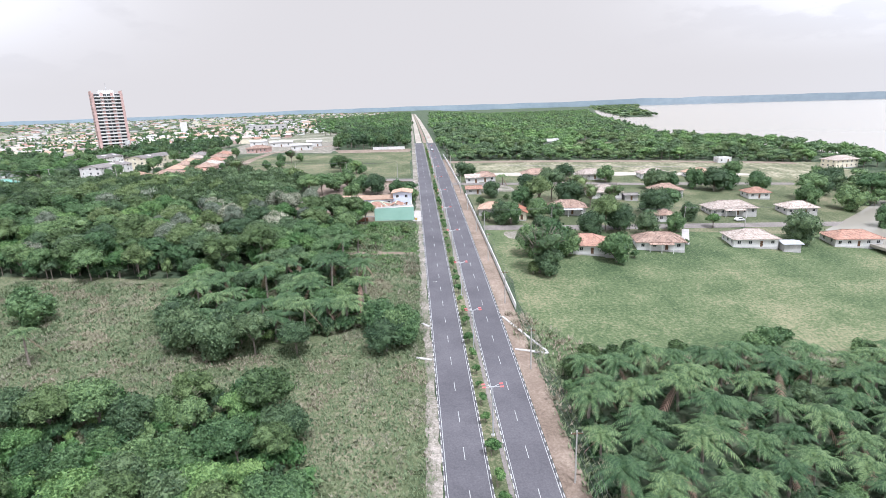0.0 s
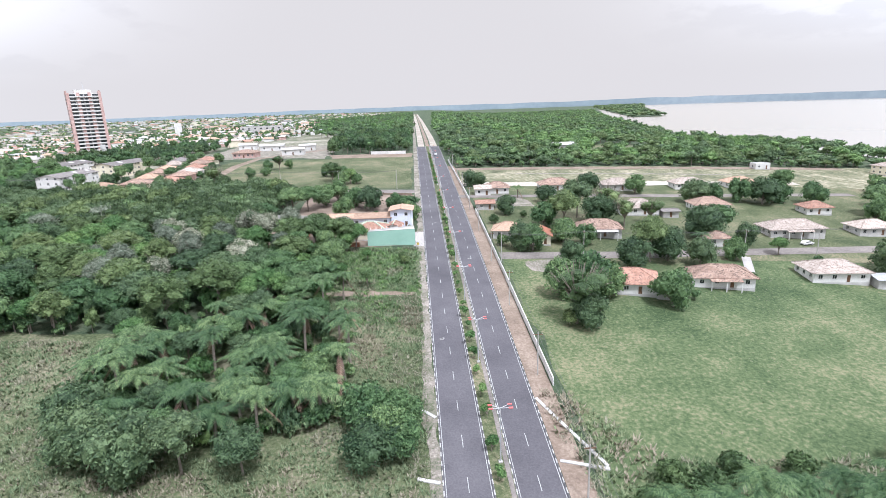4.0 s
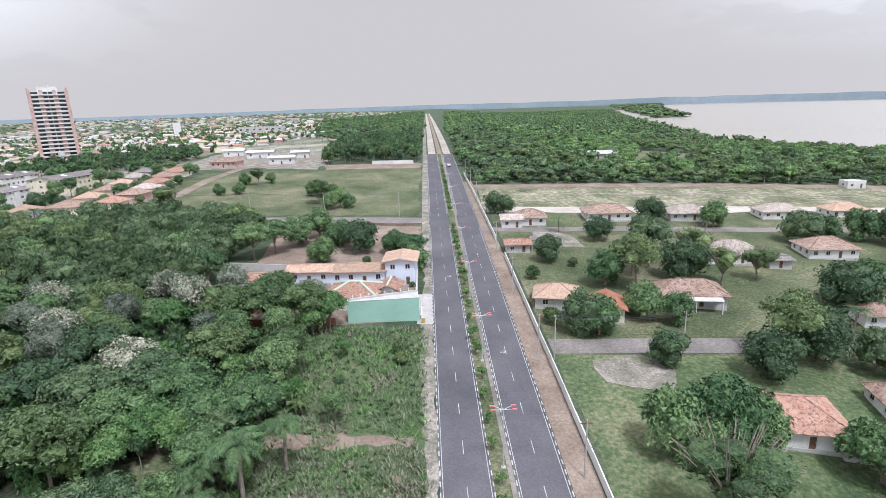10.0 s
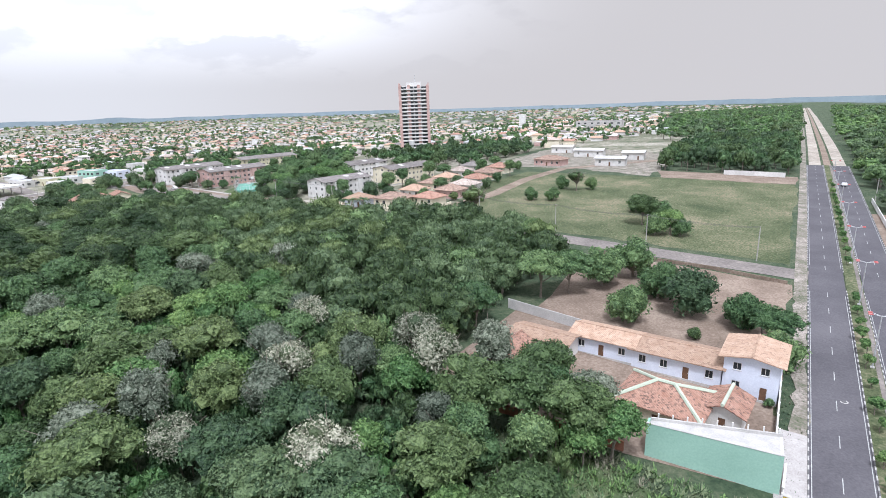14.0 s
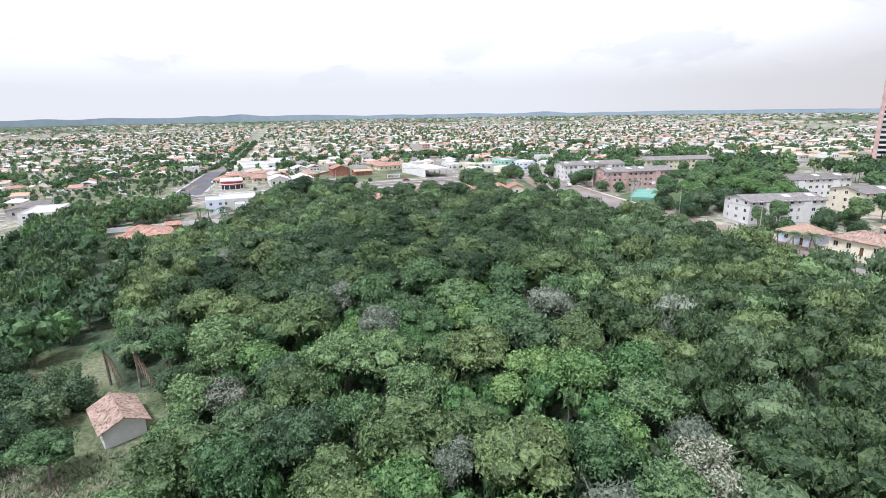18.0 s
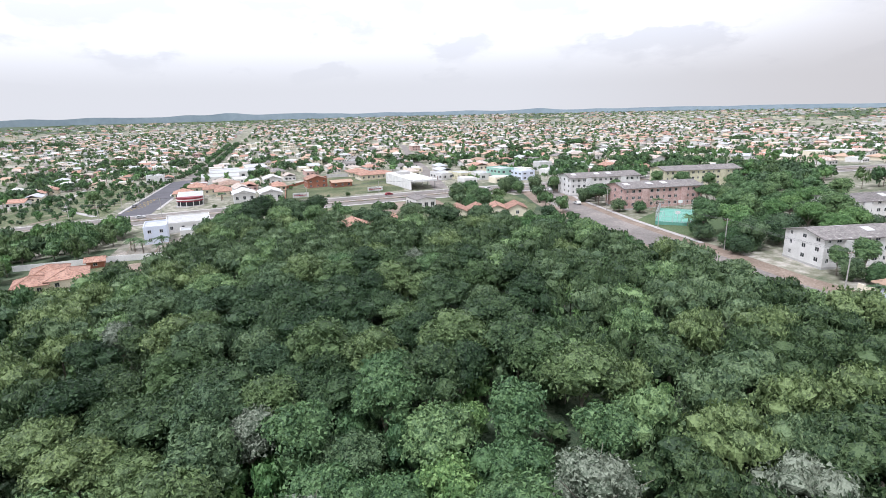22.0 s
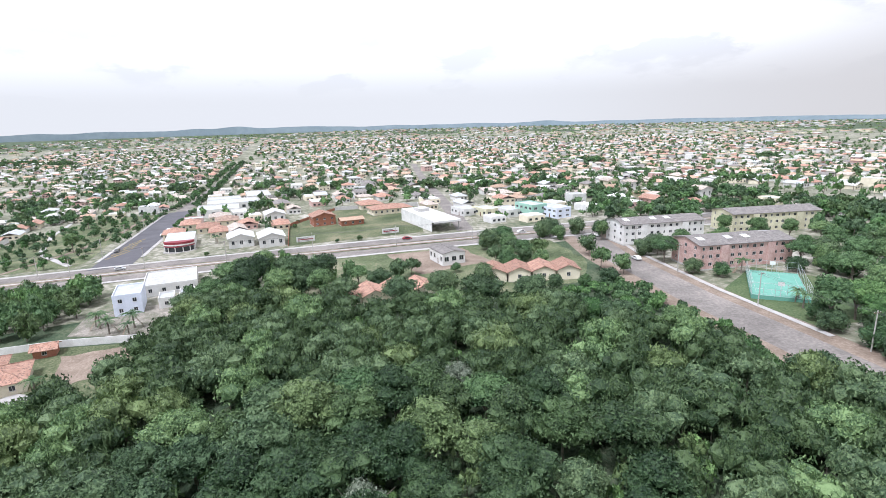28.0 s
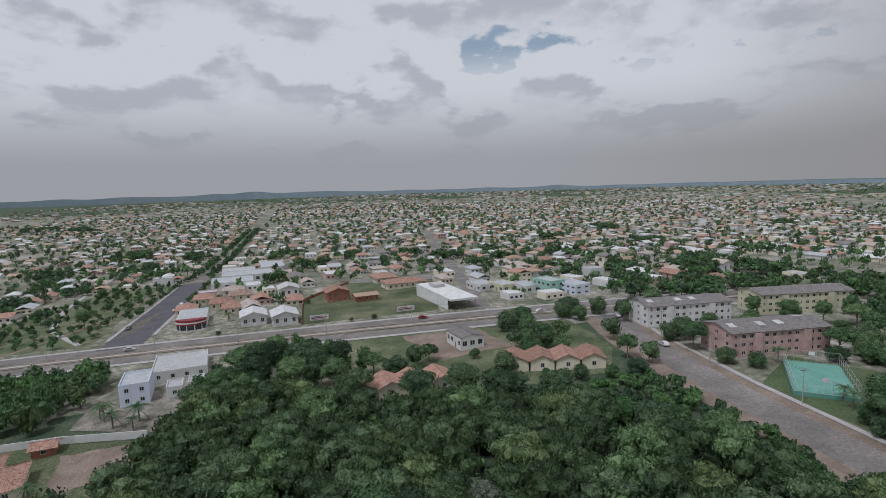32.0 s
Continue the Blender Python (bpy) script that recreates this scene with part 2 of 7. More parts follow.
def rough_mat(name, c1, c2, scale=1.0, fine=12.0, rough=0.85, bump=0.3, vary=0.0, island=False, c3=None, metal=0.0, dist=0.05):
    """A worn surface: two colours mixed by a coarse and a fine noise, bump, and a shift from piece to piece."""
    m, nt, b = mat_new(name)
    geo = nt.nodes.new("ShaderNodeNewGeometry")
    big = node(nt, "ShaderNodeTexNoise", Scale=scale, Detail=5.0, Roughness=0.6)
    small = node(nt, "ShaderNodeTexNoise", Scale=fine, Detail=4.0, Roughness=0.65)
    for n in (big, small):
        nt.links.new(geo.outputs["Position"], n.inputs["Vector"])
    add = nt.nodes.new("ShaderNodeMath")
    add.operation = "MULTIPLY_ADD"
    add.inputs[1].default_value = 0.5
    nt.links.new(small.outputs["Fac"], add.inputs[0])
    half = nt.nodes.new("ShaderNodeMath")
    half.operation = "MULTIPLY"
    half.inputs[1].default_value = 0.5
    nt.links.new(big.outputs["Fac"], half.inputs[0])
    nt.links.new(half.outputs[0], add.inputs[2])
    ramp = nt.nodes.new("ShaderNodeValToRGB")
    ramp.color_ramp.elements[0].position, ramp.color_ramp.elements[1].position = 0.36, 0.64
    ramp.color_ramp.elements[0].color, ramp.color_ramp.elements[1].color = (*c1, 1), (*c2, 1)
    if c3:
        e = ramp.color_ramp.elements.new(0.5)
        e.color = (*c3, 1)
    nt.links.new(add.outputs[0], ramp.inputs["Fac"])
    colour = ramp.outputs["Color"]
    if vary:
        hsv = nt.nodes.new("ShaderNodeHueSaturation")
        src = geo.outputs["Random Per Island"] if island else nt.nodes.new("ShaderNodeObjectInfo").outputs["Random"]
        mr = nt.nodes.new("ShaderNodeMapRange")
        mr.inputs["To Min"].default_value, mr.inputs["To Max"].default_value = 1 - vary, 1 + vary
        nt.links.new(src, mr.inputs["Value"])
        nt.links.new(mr.outputs[0], hsv.inputs["Value"])
        mh = nt.nodes.new("ShaderNodeMapRange")
        mh.inputs["To Min"].default_value, mh.inputs["To Max"].default_value = 0.5 + vary * 0.06, 0.5 - vary * 0.06
        nt.links.new(src, mh.inputs["Value"])
        nt.links.new(mh.outputs[0], hsv.inputs["Hue"])
        nt.links.new(colour, hsv.inputs["Color"])
        colour = hsv.outputs["Color"]
    nt.links.new(colour, b.inputs["Base Color"])
    b.inputs["Roughness"].default_value = rough
    b.inputs["Metallic"].default_value = metal
    b.inputs["Specular IOR Level"].default_value = 0.25
    if bump:
        bp = node(nt, "ShaderNodeBump", Strength=bump, Distance=dist)
        nt.links.new(small.outputs["Fac"], bp.inputs["Height"])
        nt.links.new(bp.outputs["Normal"], b.inputs["Normal"])
    return m


def tile_mat(name, c1, c2, pitch=0.24, stain=(0.1, 0.07, 0.06), vary=0.15):
    """Clay roof tiles: rows of barrel tiles that run down the slope, weathered in patches."""
    m, nt, b = mat_new(name)
    tc = nt.nodes.new("ShaderNodeTexCoord")
    w1 = node(nt, "ShaderNodeTexWave", Scale=1.0 / pitch / 3.2, Distortion=0.6, Detail=1.0)
    w1.bands_direction = "DIAGONAL"
    geo = nt.nodes.new("ShaderNodeNewGeometry")
    big = node(nt, "ShaderNodeTexNoise", Scale=0.7, Detail=6.0, Roughness=0.7)
    fine = node(nt, "ShaderNodeTexVoronoi", Scale=3.4, Randomness=1.0)
    for n in (big, fine):
        nt.links.new(geo.outputs["Position"], n.inputs["Vector"])
    nt.links.new(tc.outputs["Object"], w1.inputs["Vector"])
    ramp = nt.nodes.new("ShaderNodeValToRGB")
    ramp.color_ramp.elements[0].position, ramp.color_ramp.elements[1].position = 0.3, 0.68
    ramp.color_ramp.elements[0].color, ramp.color_ramp.elements[1].color = (*c1, 1), (*c2, 1)
    nt.links.new(big.outputs["Fac"], ramp.inputs["Fac"])
    mix = nt.nodes.new("ShaderNodeMixRGB")
    mix.inputs["Color2"].default_value = (*stain, 1)
    cut = nt.nodes.new("ShaderNodeMapRange")
    cut.inputs["From Min"].default_value, cut.inputs["From Max"].default_value = 0.62, 0.95
    cut.inputs["To Max"].default_value = 0.75
    sep = nt.nodes.new("ShaderNodeSeparateColor")
    nt.links.new(fine.outputs["Color"], sep.inputs["Color"])
    nt.links.new(sep.outputs[0], cut.inputs["Value"])
    nt.links.new(cut.outputs[0], mix.inputs["Fac"])
    nt.links.new(ramp.outputs["Color"], mix.inputs["Color1"])
    hsv = nt.nodes.new("ShaderNodeHueSaturation")
    mr = nt.nodes.new("ShaderNodeMapRange")
    mr.inputs["To Min"].default_value, mr.inputs["To Max"].default_value = 1 - vary, 1 + vary
    nt.links.new(nt.nodes.new("ShaderNodeObjectInfo").outputs["Random"], mr.inputs["Value"])
    nt.links.new(mr.outputs[0], hsv.inputs["Value"])
    nt.links.new(mix.outputs[0], hsv.inputs["Color"])
    nt.links.new(hsv.outputs[0], b.inputs["Base Color"])
    bp = node(nt, "ShaderNodeBump", Strength=0.6, Distance=0.06)
    nt.links.new(w1.outputs["Fac"], bp.inputs["Height"])
    nt.links.new(bp.outputs["Normal"], b.inputs["Normal"])
    b.inputs["Roughness"].default_value = 0.85
    b.inputs["Specular IOR Level"].default_value = 0.2
    return m


def leaf_mat(name, c1, c2, rough=0.5):
    c1, c2 = [(c[0], c[1], c[2] * 1.1) for c in (c1, c2)]
    m, nt, b = mat_new(name)
    geo = nt.nodes.new("ShaderNodeNewGeometry")
    info = nt.nodes.new("ShaderNodeObjectInfo")
    big = node(nt, "ShaderNodeTexNoise", Scale=0.35, Detail=4.0)
    nt.links.new(geo.outputs["Position"], big.inputs["Vector"])
    mixf = nt.nodes.new("ShaderNodeMath")
    mixf.operation = "ADD"
    nt.links.new(big.outputs["Fac"], mixf.inputs[0])
    # single leaves: small cells, each a little lighter or darker
    leafy = node(nt, "ShaderNodeTexVoronoi", Scale=4.5, Randomness=1.0)
    nt.links.new(geo.outputs["Position"], leafy.inputs["Vector"])
    cell = nt.nodes.new("ShaderNodeSeparateColor")
    nt.links.new(leafy.outputs["Color"], cell.inputs["Color"])
    both = nt.nodes.new("ShaderNodeMath")
    both.operation = "ADD"
    nt.links.new(geo.outputs["Random Per Island"], both.inputs[0])
    nt.links.new(cell.outputs[0], both.inputs[1])
    sub = nt.nodes.new("ShaderNodeMapRange")
    sub.inputs["From Max"].default_value = 2.0
    sub.inputs["To Min"].default_value, sub.inputs["To Max"].default_value = -0.65, 0.65
    nt.links.new(both.outputs[0], sub.inputs["Value"])
    bump = node(nt, "ShaderNodeBump", Strength=0.8, Distance=0.12)
    nt.links.new(leafy.outputs["Distance"], bump.inputs["Height"])
    nt.links.new(bump.outputs[0], b.inputs["Normal"])
    nt.links.new(sub.outputs[0], mixf.inputs[1])
    ramp = nt.nodes.new("ShaderNodeValToRGB")
    ramp.color_ramp.elements[0].position, ramp.color_ramp.elements[1].position = 0.25, 0.75
    ramp.color_ramp.elements[0].color, ramp.color_ramp.elements[1].color = (*c1, 1), (*c2, 1)
    nt.links.new(mixf.outputs[0], ramp.inputs["Fac"])
    hsv = nt.nodes.new("ShaderNodeHueSaturation")
    mr = nt.nodes.new("ShaderNodeMapRange")
    mr.inputs["To Min"].default_value, mr.inputs["To Max"].default_value = 0.72, 1.3
    nt.links.new(info.outputs["Random"], mr.inputs["Value"])
    nt.links.new(mr.outputs[0], hsv.inputs["Value"])
    mh = nt.nodes.new("ShaderNodeMapRange")
    mh.inputs["To Min"].default_value, mh.inputs["To Max"].default_value = 0.515, 0.475
    nt.links.new(info.outputs["Random"], mh.inputs["Value"])
    nt.links.new(mh.outputs[0], hsv.inputs["Hue"])
    nt.links.new(ramp.outputs["Color"], hsv.inputs["Color"])
    nt.links.new(hsv.outputs["Color"], b.inputs["Base Color"])
    b.inputs["Roughness"].default_value = rough
    b.inputs["Specular IOR Level"].default_value = 0.25
    # thin leaves let part of the light through
    thin = nt.nodes.new("ShaderNodeBsdfTranslucent")
    nt.links.new(hsv.outputs["Color"], thin.inputs["Color"])
    blend = nt.nodes.new("ShaderNodeMixShader")
    blend.inputs["Fac"].default_value = 0.16
    out = nt.nodes["Material Output"]
    nt.links.new(b.outputs[0], blend.inputs[1])
    nt.links.new(thin.outputs[0], blend.inputs[2])
    nt.links.new(blend.outputs[0], out.inputs["Surface"])
    return m

GRASS = rough_mat("meadow_grass", (0.047, 0.072, 0.033), (0.147, 0.155, 0.083), 0.05, 1.6, 0.95, 0.7, c3=(0.079, 0.112, 0.049), dist=0.3)
LAWN = rough_mat("short_lawn", (0.033, 0.050, 0.020), (0.247, 0.211, 0.142), 0.05, 1.7, 0.95, 0.7, c3=(0.094, 0.110, 0.055), dist=0.2)
MEADOW = rough_mat("green_meadow", (0.031, 0.055, 0.022), (0.237, 0.218, 0.134), 0.045, 1.3, 0.95, 0.7, c3=(0.090, 0.122, 0.055), dist=0.25)
DRY = rough_mat("dry_grass", (0.039, 0.057, 0.025), (0.269, 0.237, 0.169), 0.06, 1.6, 0.95, 0.8, c3=(0.116, 0.136, 0.069), dist=0.35)
FIELD = rough_mat("mown_dry_field", (0.053, 0.065, 0.034), (0.384, 0.339, 0.256), 0.07, 0.5, 0.95, 0.5, c3=(0.165, 0.165, 0.10), dist=0.2)
SCRUB = rough_mat("wild_scrub", (0.030, 0.05, 0.028), (0.120, 0.13, 0.082), 0.12, 1.2, 0.95, 1.0, c3=(0.060, 0.085, 0.047), dist=0.5)
EARTH = rough_mat("bare_earth", (0.14, 0.105, 0.08), (0.31, 0.25, 0.20), 0.15, 2.0, 0.95, 0.4, c3=(0.215, 0.165, 0.13))
GRAVEL = rough_mat("gravel_and_weeds", (0.09, 0.105, 0.06), (0.38, 0.335, 0.30), 0.25, 2.2, 0.95, 0.6, c3=(0.20, 0.18, 0.15))
TOWNSOIL = rough_mat("town_soil_and_paving", (0.05, 0.075, 0.035), (0.42, 0.385, 0.34), 0.035, 0.35, 0.95, 0.2, c3=(0.185, 0.18, 0.13))
SAND = rough_mat("pale_sand", (0.32, 0.285, 0.24), (0.50, 0.455, 0.40), 0.12, 1.5, 0.95, 0.3)
ASPHALT = rough_mat("asphalt", (0.070, 0.066, 0.074), (0.125, 0.118, 0.128), 0.10, 3.0, 0.85, 0.15, c3=(0.095, 0.09, 0.1))
FARROAD = rough_mat("unpaved_road", (0.20, 0.175, 0.145), (0.46, 0.415, 0.36), 0.05, 0.4, 0.95, 0.2, c3=(0.34, 0.30, 0.255))
OLDROAD = rough_mat("old_asphalt", (0.125, 0.11, 0.102), (0.28, 0.245, 0.222), 0.10, 1.4, 0.9, 0.2, c3=(0.185, 0.165, 0.152))
PAINT = rough_mat("road_paint", (0.22, 0.22, 0.22), (0.5, 0.5, 0.49), 1.0, 8.0, 0.8, 0.0)
YELLOW = rough_mat("yellow_paint", (0.35, 0.25, 0.03), (0.55, 0.4, 0.06), 1.0, 8.0, 0.8, 0.0)
KERBW = rough_mat("kerb_white", (0.30, 0.29, 0.28), (0.50, 0.49, 0.48), 1.0, 8.0, 0.85, 0.1)
KERBK = rough_mat("kerb_black", (0.075, 0.073, 0.075), (0.17, 0.165, 0.165), 1.0, 8.0, 0.85, 0.1)
PAVE = rough_mat("concrete_pavement", (0.30, 0.28, 0.265), (0.47, 0.445, 0.43), 0.4, 4.0, 0.9, 0.2)
CONCRETE = rough_mat("concrete", (0.33, 0.32, 0.31), (0.52, 0.5, 0.48), 0.5, 5.0, 0.85, 0.2)
WHITE = rough_mat("white_render", (0.50, 0.485, 0.465), (0.70, 0.685, 0.665), 0.35, 5.0, 0.8, 0.1, vary=0.08)
CREAM = rough_mat("cream_render", (0.56, 0.5, 0.38), (0.75, 0.69, 0.55), 0.35, 5.0, 0.8, 0.1, vary=0.1)
BLUEW = rough_mat("pale_blue_render", (0.52, 0.55, 0.64), (0.68, 0.71, 0.8), 0.35, 5.0, 0.8, 0.1)
PINK = rough_mat("pink_render", (0.36, 0.22, 0.195), (0.60, 0.44, 0.40), 0.35, 3.0, 0.85, 0.15)
YELLOWW = rough_mat("yellow_render", (0.43, 0.40, 0.28), (0.66, 0.63, 0.46), 0.35, 3.0, 0.85, 0.15)
GREENW = rough_mat("pale_green_render", (0.26, 0.42, 0.34), (0.33, 0.51, 0.42), 0.25, 4.0, 0.85, 0.1)
GREENP = rough_mat("pale_green_plaster", (0.36, 0.42, 0.33), (0.50, 0.54, 0.44), 0.5, 5.0, 0.85, 0.1)
BRICK = rough_mat("red_brick", (0.22, 0.09, 0.06), (0.38, 0.17, 0.11), 0.8, 9.0, 0.9, 0.4)
TILE = tile_mat("orange_clay_tiles", (0.27, 0.14, 0.10), (0.44, 0.275, 0.21))
TILED = tile_mat("weathered_clay_tiles", (0.20, 0.125, 0.095), (0.40, 0.295, 0.235), stain=(0.07, 0.05, 0.045))
TILEB = tile_mat("tan_clay_tiles", (0.33, 0.215, 0.15), (0.45, 0.33, 0.25), stain=(0.25, 0.165, 0.12))
TILEP = tile_mat("pale_clay_tiles", (0.31, 0.255, 0.22), (0.50, 0.435, 0.385), stain=(0.15, 0.105, 0.085))
TILEK = tile_mat("grey_fibre_cement", (0.095, 0.086, 0.082), (0.215, 0.195, 0.185), 0.4, stain=(0.29, 0.265, 0.25))
TILEW = tile_mat("whitewashed_sheets", (0.42, 0.41, 0.40), (0.6, 0.59, 0.58), 0.4, stain=(0.36, 0.34, 0.33))
ZINC = rough_mat("zinc_sheet", (0.36, 0.37, 0.38), (0.55, 0.55, 0.56), 0.4, 3.0, 0.5, 0.2, metal=0.3)
STEEL = rough_mat("galvanised_steel", (0.45, 0.45, 0.46), (0.62, 0.62, 0.63), 2.0, 20.0, 0.5, 0.05, metal=0.5)
REDP = rough_mat("red_paint", (0.42, 0.10, 0.10), (0.58, 0.18, 0.17), 1.0, 9.0, 0.6, 0.05)
MAROON = rough_mat("maroon_panel", (0.16, 0.02, 0.03), (0.27, 0.05, 0.06), 1.0, 9.0, 0.6, 0.05)
POLEC = rough_mat("pole_concrete", (0.3, 0.28, 0.26), (0.45, 0.43, 0.4), 1.0, 9.0, 0.85, 0.1)
WOOD = rough_mat("dark_wood", (0.09, 0.05, 0.03), (0.18, 0.1, 0.06), 2.0, 16.0, 0.7, 0.2)
BARK = rough_mat("bark", (0.13, 0.105, 0.085), (0.30, 0.26, 0.22), 1.5, 10.0, 0.95, 0.6)
COURT = rough_mat("court_green", (0.12, 0.28, 0.22), (0.17, 0.36, 0.29), 0.3, 4.0, 0.8, 0.05)
# wooded hills; the pale blue is distance haze put into the colour
HAZED_HILLS = rough_mat("far_hills_in_haze", (0.26, 0.32, 0.37), (0.34, 0.40, 0.45), 0.004, 0.03, 1.0, 0.0)


def glass_mat(name, c):
    m, nt, b = mat_new(name)
    b.inputs["Base Color"].default_value = (*c, 1)
    b.inputs["Roughness"].default_value = 0.08
    b.inputs["Specular IOR Level"].default_value = 0.6
    return m


GLASS = glass_mat("window_glass", (0.03, 0.035, 0.04))
WATER, wnt, wb = mat_new("river_water")
wb.inputs["Base Color"].default_value = (0.29, 0.262, 0.222, 1)
wb.inputs["Roughness"].default_value = 0.25
wnoise = node(wnt, "ShaderNodeTexNoise", Scale=0.05, Detail=6.0)
wgeo = wnt.nodes.new("ShaderNodeNewGeometry")
wnt.links.new(wgeo.outputs["Position"], wnoise.inputs["Vector"])
wbump = node(wnt, "ShaderNodeBump", Strength=0.15, Distance=0.5)
wnt.links.new(wnoise.outputs["Fac"], wbump.inputs["Height"])
wnt.links.new(wbump.outputs["Normal"], wb.inputs["Normal"])

L_DARK = leaf_mat("leaf_dark_green", (0.034, 0.066, 0.028), (0.112, 0.172, 0.074))
# dark glossy leaves, with cloud shade over the western forest also in the colour
L_DEEP_SHADED = leaf_mat("leaf_deep_green_shaded", (0.018, 0.040, 0.015), (0.064, 0.108, 0.040))
L_MID = leaf_mat("leaf_mid_green", (0.045, 0.092, 0.034), (0.145, 0.235, 0.088))
L_OLIVE = leaf_mat("leaf_olive", (0.044, 0.076, 0.025), (0.136, 0.200, 0.072))
L_BRIGHT = leaf_mat("leaf_bright_green", (0.058, 0.125, 0.036), (0.17, 0.285, 0.09))
L_GREY = leaf_mat("leaf_grey_green", (0.065, 0.088, 0.052), (0.205, 0.235, 0.16))
L_FLOWER = leaf_mat("leaf_with_cream_blossom", (0.06, 0.09, 0.04), (0.40, 0.40, 0.28))
L_PALM = leaf_mat("palm_leaf", (0.036, 0.080, 0.029), (0.130, 0.205, 0.078))
TUFT_DRY = leaf_mat("dry_grass_blades", (0.11, 0.13, 0.07), (0.26, 0.25, 0.165), rough=0.8)
TUFT_GREEN = leaf_mat("green_grass_blades", (0.085, 0.13, 0.06), (0.19, 0.235, 0.12), rough=0.8)
TUFT_PALE = leaf_mat("pale_seed_heads", (0.15, 0.145, 0.085), (0.29, 0.265, 0.175), rough=0.8)
L_DEAD = leaf_mat("dead_frond", (0.20, 0.14, 0.085), (0.30, 0.22, 0.14))


# ---- ground ----
def spread(a, b, step, far, grow=1.16):
    """Coordinates with an even step from a to b and ever wider ones out to +-far."""
    out = list(np.arange(a, b + 0.1, step))
    s, lo, hi = step, a, b
    while lo > -far or hi < far:
        s *= grow
        lo, hi = max(lo - s, -far), min(hi + s, far)
        out = ([lo] if lo > -far else []) + out + ([hi] if hi < far else [])
    return np.array(sorted(set([-far] + out + [far])))


gx, gy = spread(-560, 420, 8.0, 4950), spread(20, 560, 8.0, 4950)
XX, YY = np.meshgrid(gx, gy)
ZZ = ground_z(XX, YY)
nx, ny = len(gx), len(gy)
quads = np.array([[j * nx + i, j * nx + i + 1, (j + 1) * nx + i + 1, (j + 1) * nx + i] for j in range(ny - 1) for i in range(nx - 1)])
def ground_cover(name, outline, mat, label, dz):
    """A wide cover that lies on the ground's own facets."""
    pick = []
    for j in range(ny - 1):
        for i in range(nx - 1):
            x, y = (gx[i] + gx[i + 1]) / 2, (gy[j] + gy[j + 1]) / 2
            hit = False
            for (x0, y0), (x1, y1) in zip(outline, outline[1:] + outline[:1]):
                if (y0 > y) != (y1 > y) and x < (x1 - x0) * (y - y0) / (y1 - y0) + x0:
                    hit = not hit
            if hit:
                pick.append(j * (nx - 1) + i)
    q = quads[pick]
    used = np.unique(q)
    v = np.stack([XX, YY, ZZ + dz], -1).reshape(-1, 3)[used]
    return tagged(new(name, soup(name, v, np.searchsorted(used, q), mat, smooth=True)), label, "ground", kind="structure")


tagged(new("ground", soup("ground", np.stack([XX, YY, ZZ], -1).reshape(-1, 3), quads, SCRUB, smooth=True)),
       "wild green scrub and grass land sloping to the river", "ground", kind="structure")
water = Geo()
WATER_Z = -9.4
water.box(150, -4900, WATER_Z - 1, 4900, 4900, WATER_Z)
tagged(new("water", water.mesh("water", WATER)), "wide pale river with calm milky water", "river", kind="structure")


def drape(name, outline, mat, label, category="ground", dz=0.05, cell=8.0):
    """A sheet of ground cover inside an outline, laid on the ground."""
    bm = bmesh.new()
    bm.faces.new([bm.verts.new((x, y, 0)) for x, y in outline])
    xs, ys = [p[0] for p in outline], [p[1] for p in outline]
    for lo, hi, no in ((min(xs), max(xs), (1, 0, 0)), (min(ys), max(ys), (0, 1, 0))):
        s = math.ceil(lo / cell) * cell
        while s < hi:
            co = (s, 0, 0) if no[0] else (0, s, 0)
            bmesh.ops.bisect_plane(bm, geom=bm.verts[:] + bm.edges[:] + bm.faces[:], plane_co=co, plane_no=no)
            s += cell
    for v in bm.verts:
        v.co.z = gz(v.co.x, v.co.y) + dz
    bmesh.ops.recalc_face_normals(bm, faces=bm.faces)
    if bm.faces and sum(f.normal.z for f in bm.faces) < 0:
        bmesh.ops.reverse_faces(bm, faces=bm.faces)
    me = bpy.data.meshes.new(name)
    bm.to_mesh(me)
    bm.free()
    me.materials.append(mat)
    return tagged(new(name, me), label, category, kind="structure")


def wavy(outline, amp=2.0, step=6.0, seed=1):
    """An outline with its sides broken up, for ground that ends unevenly."""
    rnd = random.Random(seed)
    out = []
    for (x0, y0), (x1, y1) in zip(outline, outline[1:] + outline[:1]):
        n = max(1, int(math.hypot(x1 - x0, y1 - y0) / step))
        for k in range(n):
            out.append((x0 + (x1 - x0) * k / n + rnd.uniform(-amp, amp), y0 + (y1 - y0) * k / n + rnd.uniform(-amp, amp)))
    return out


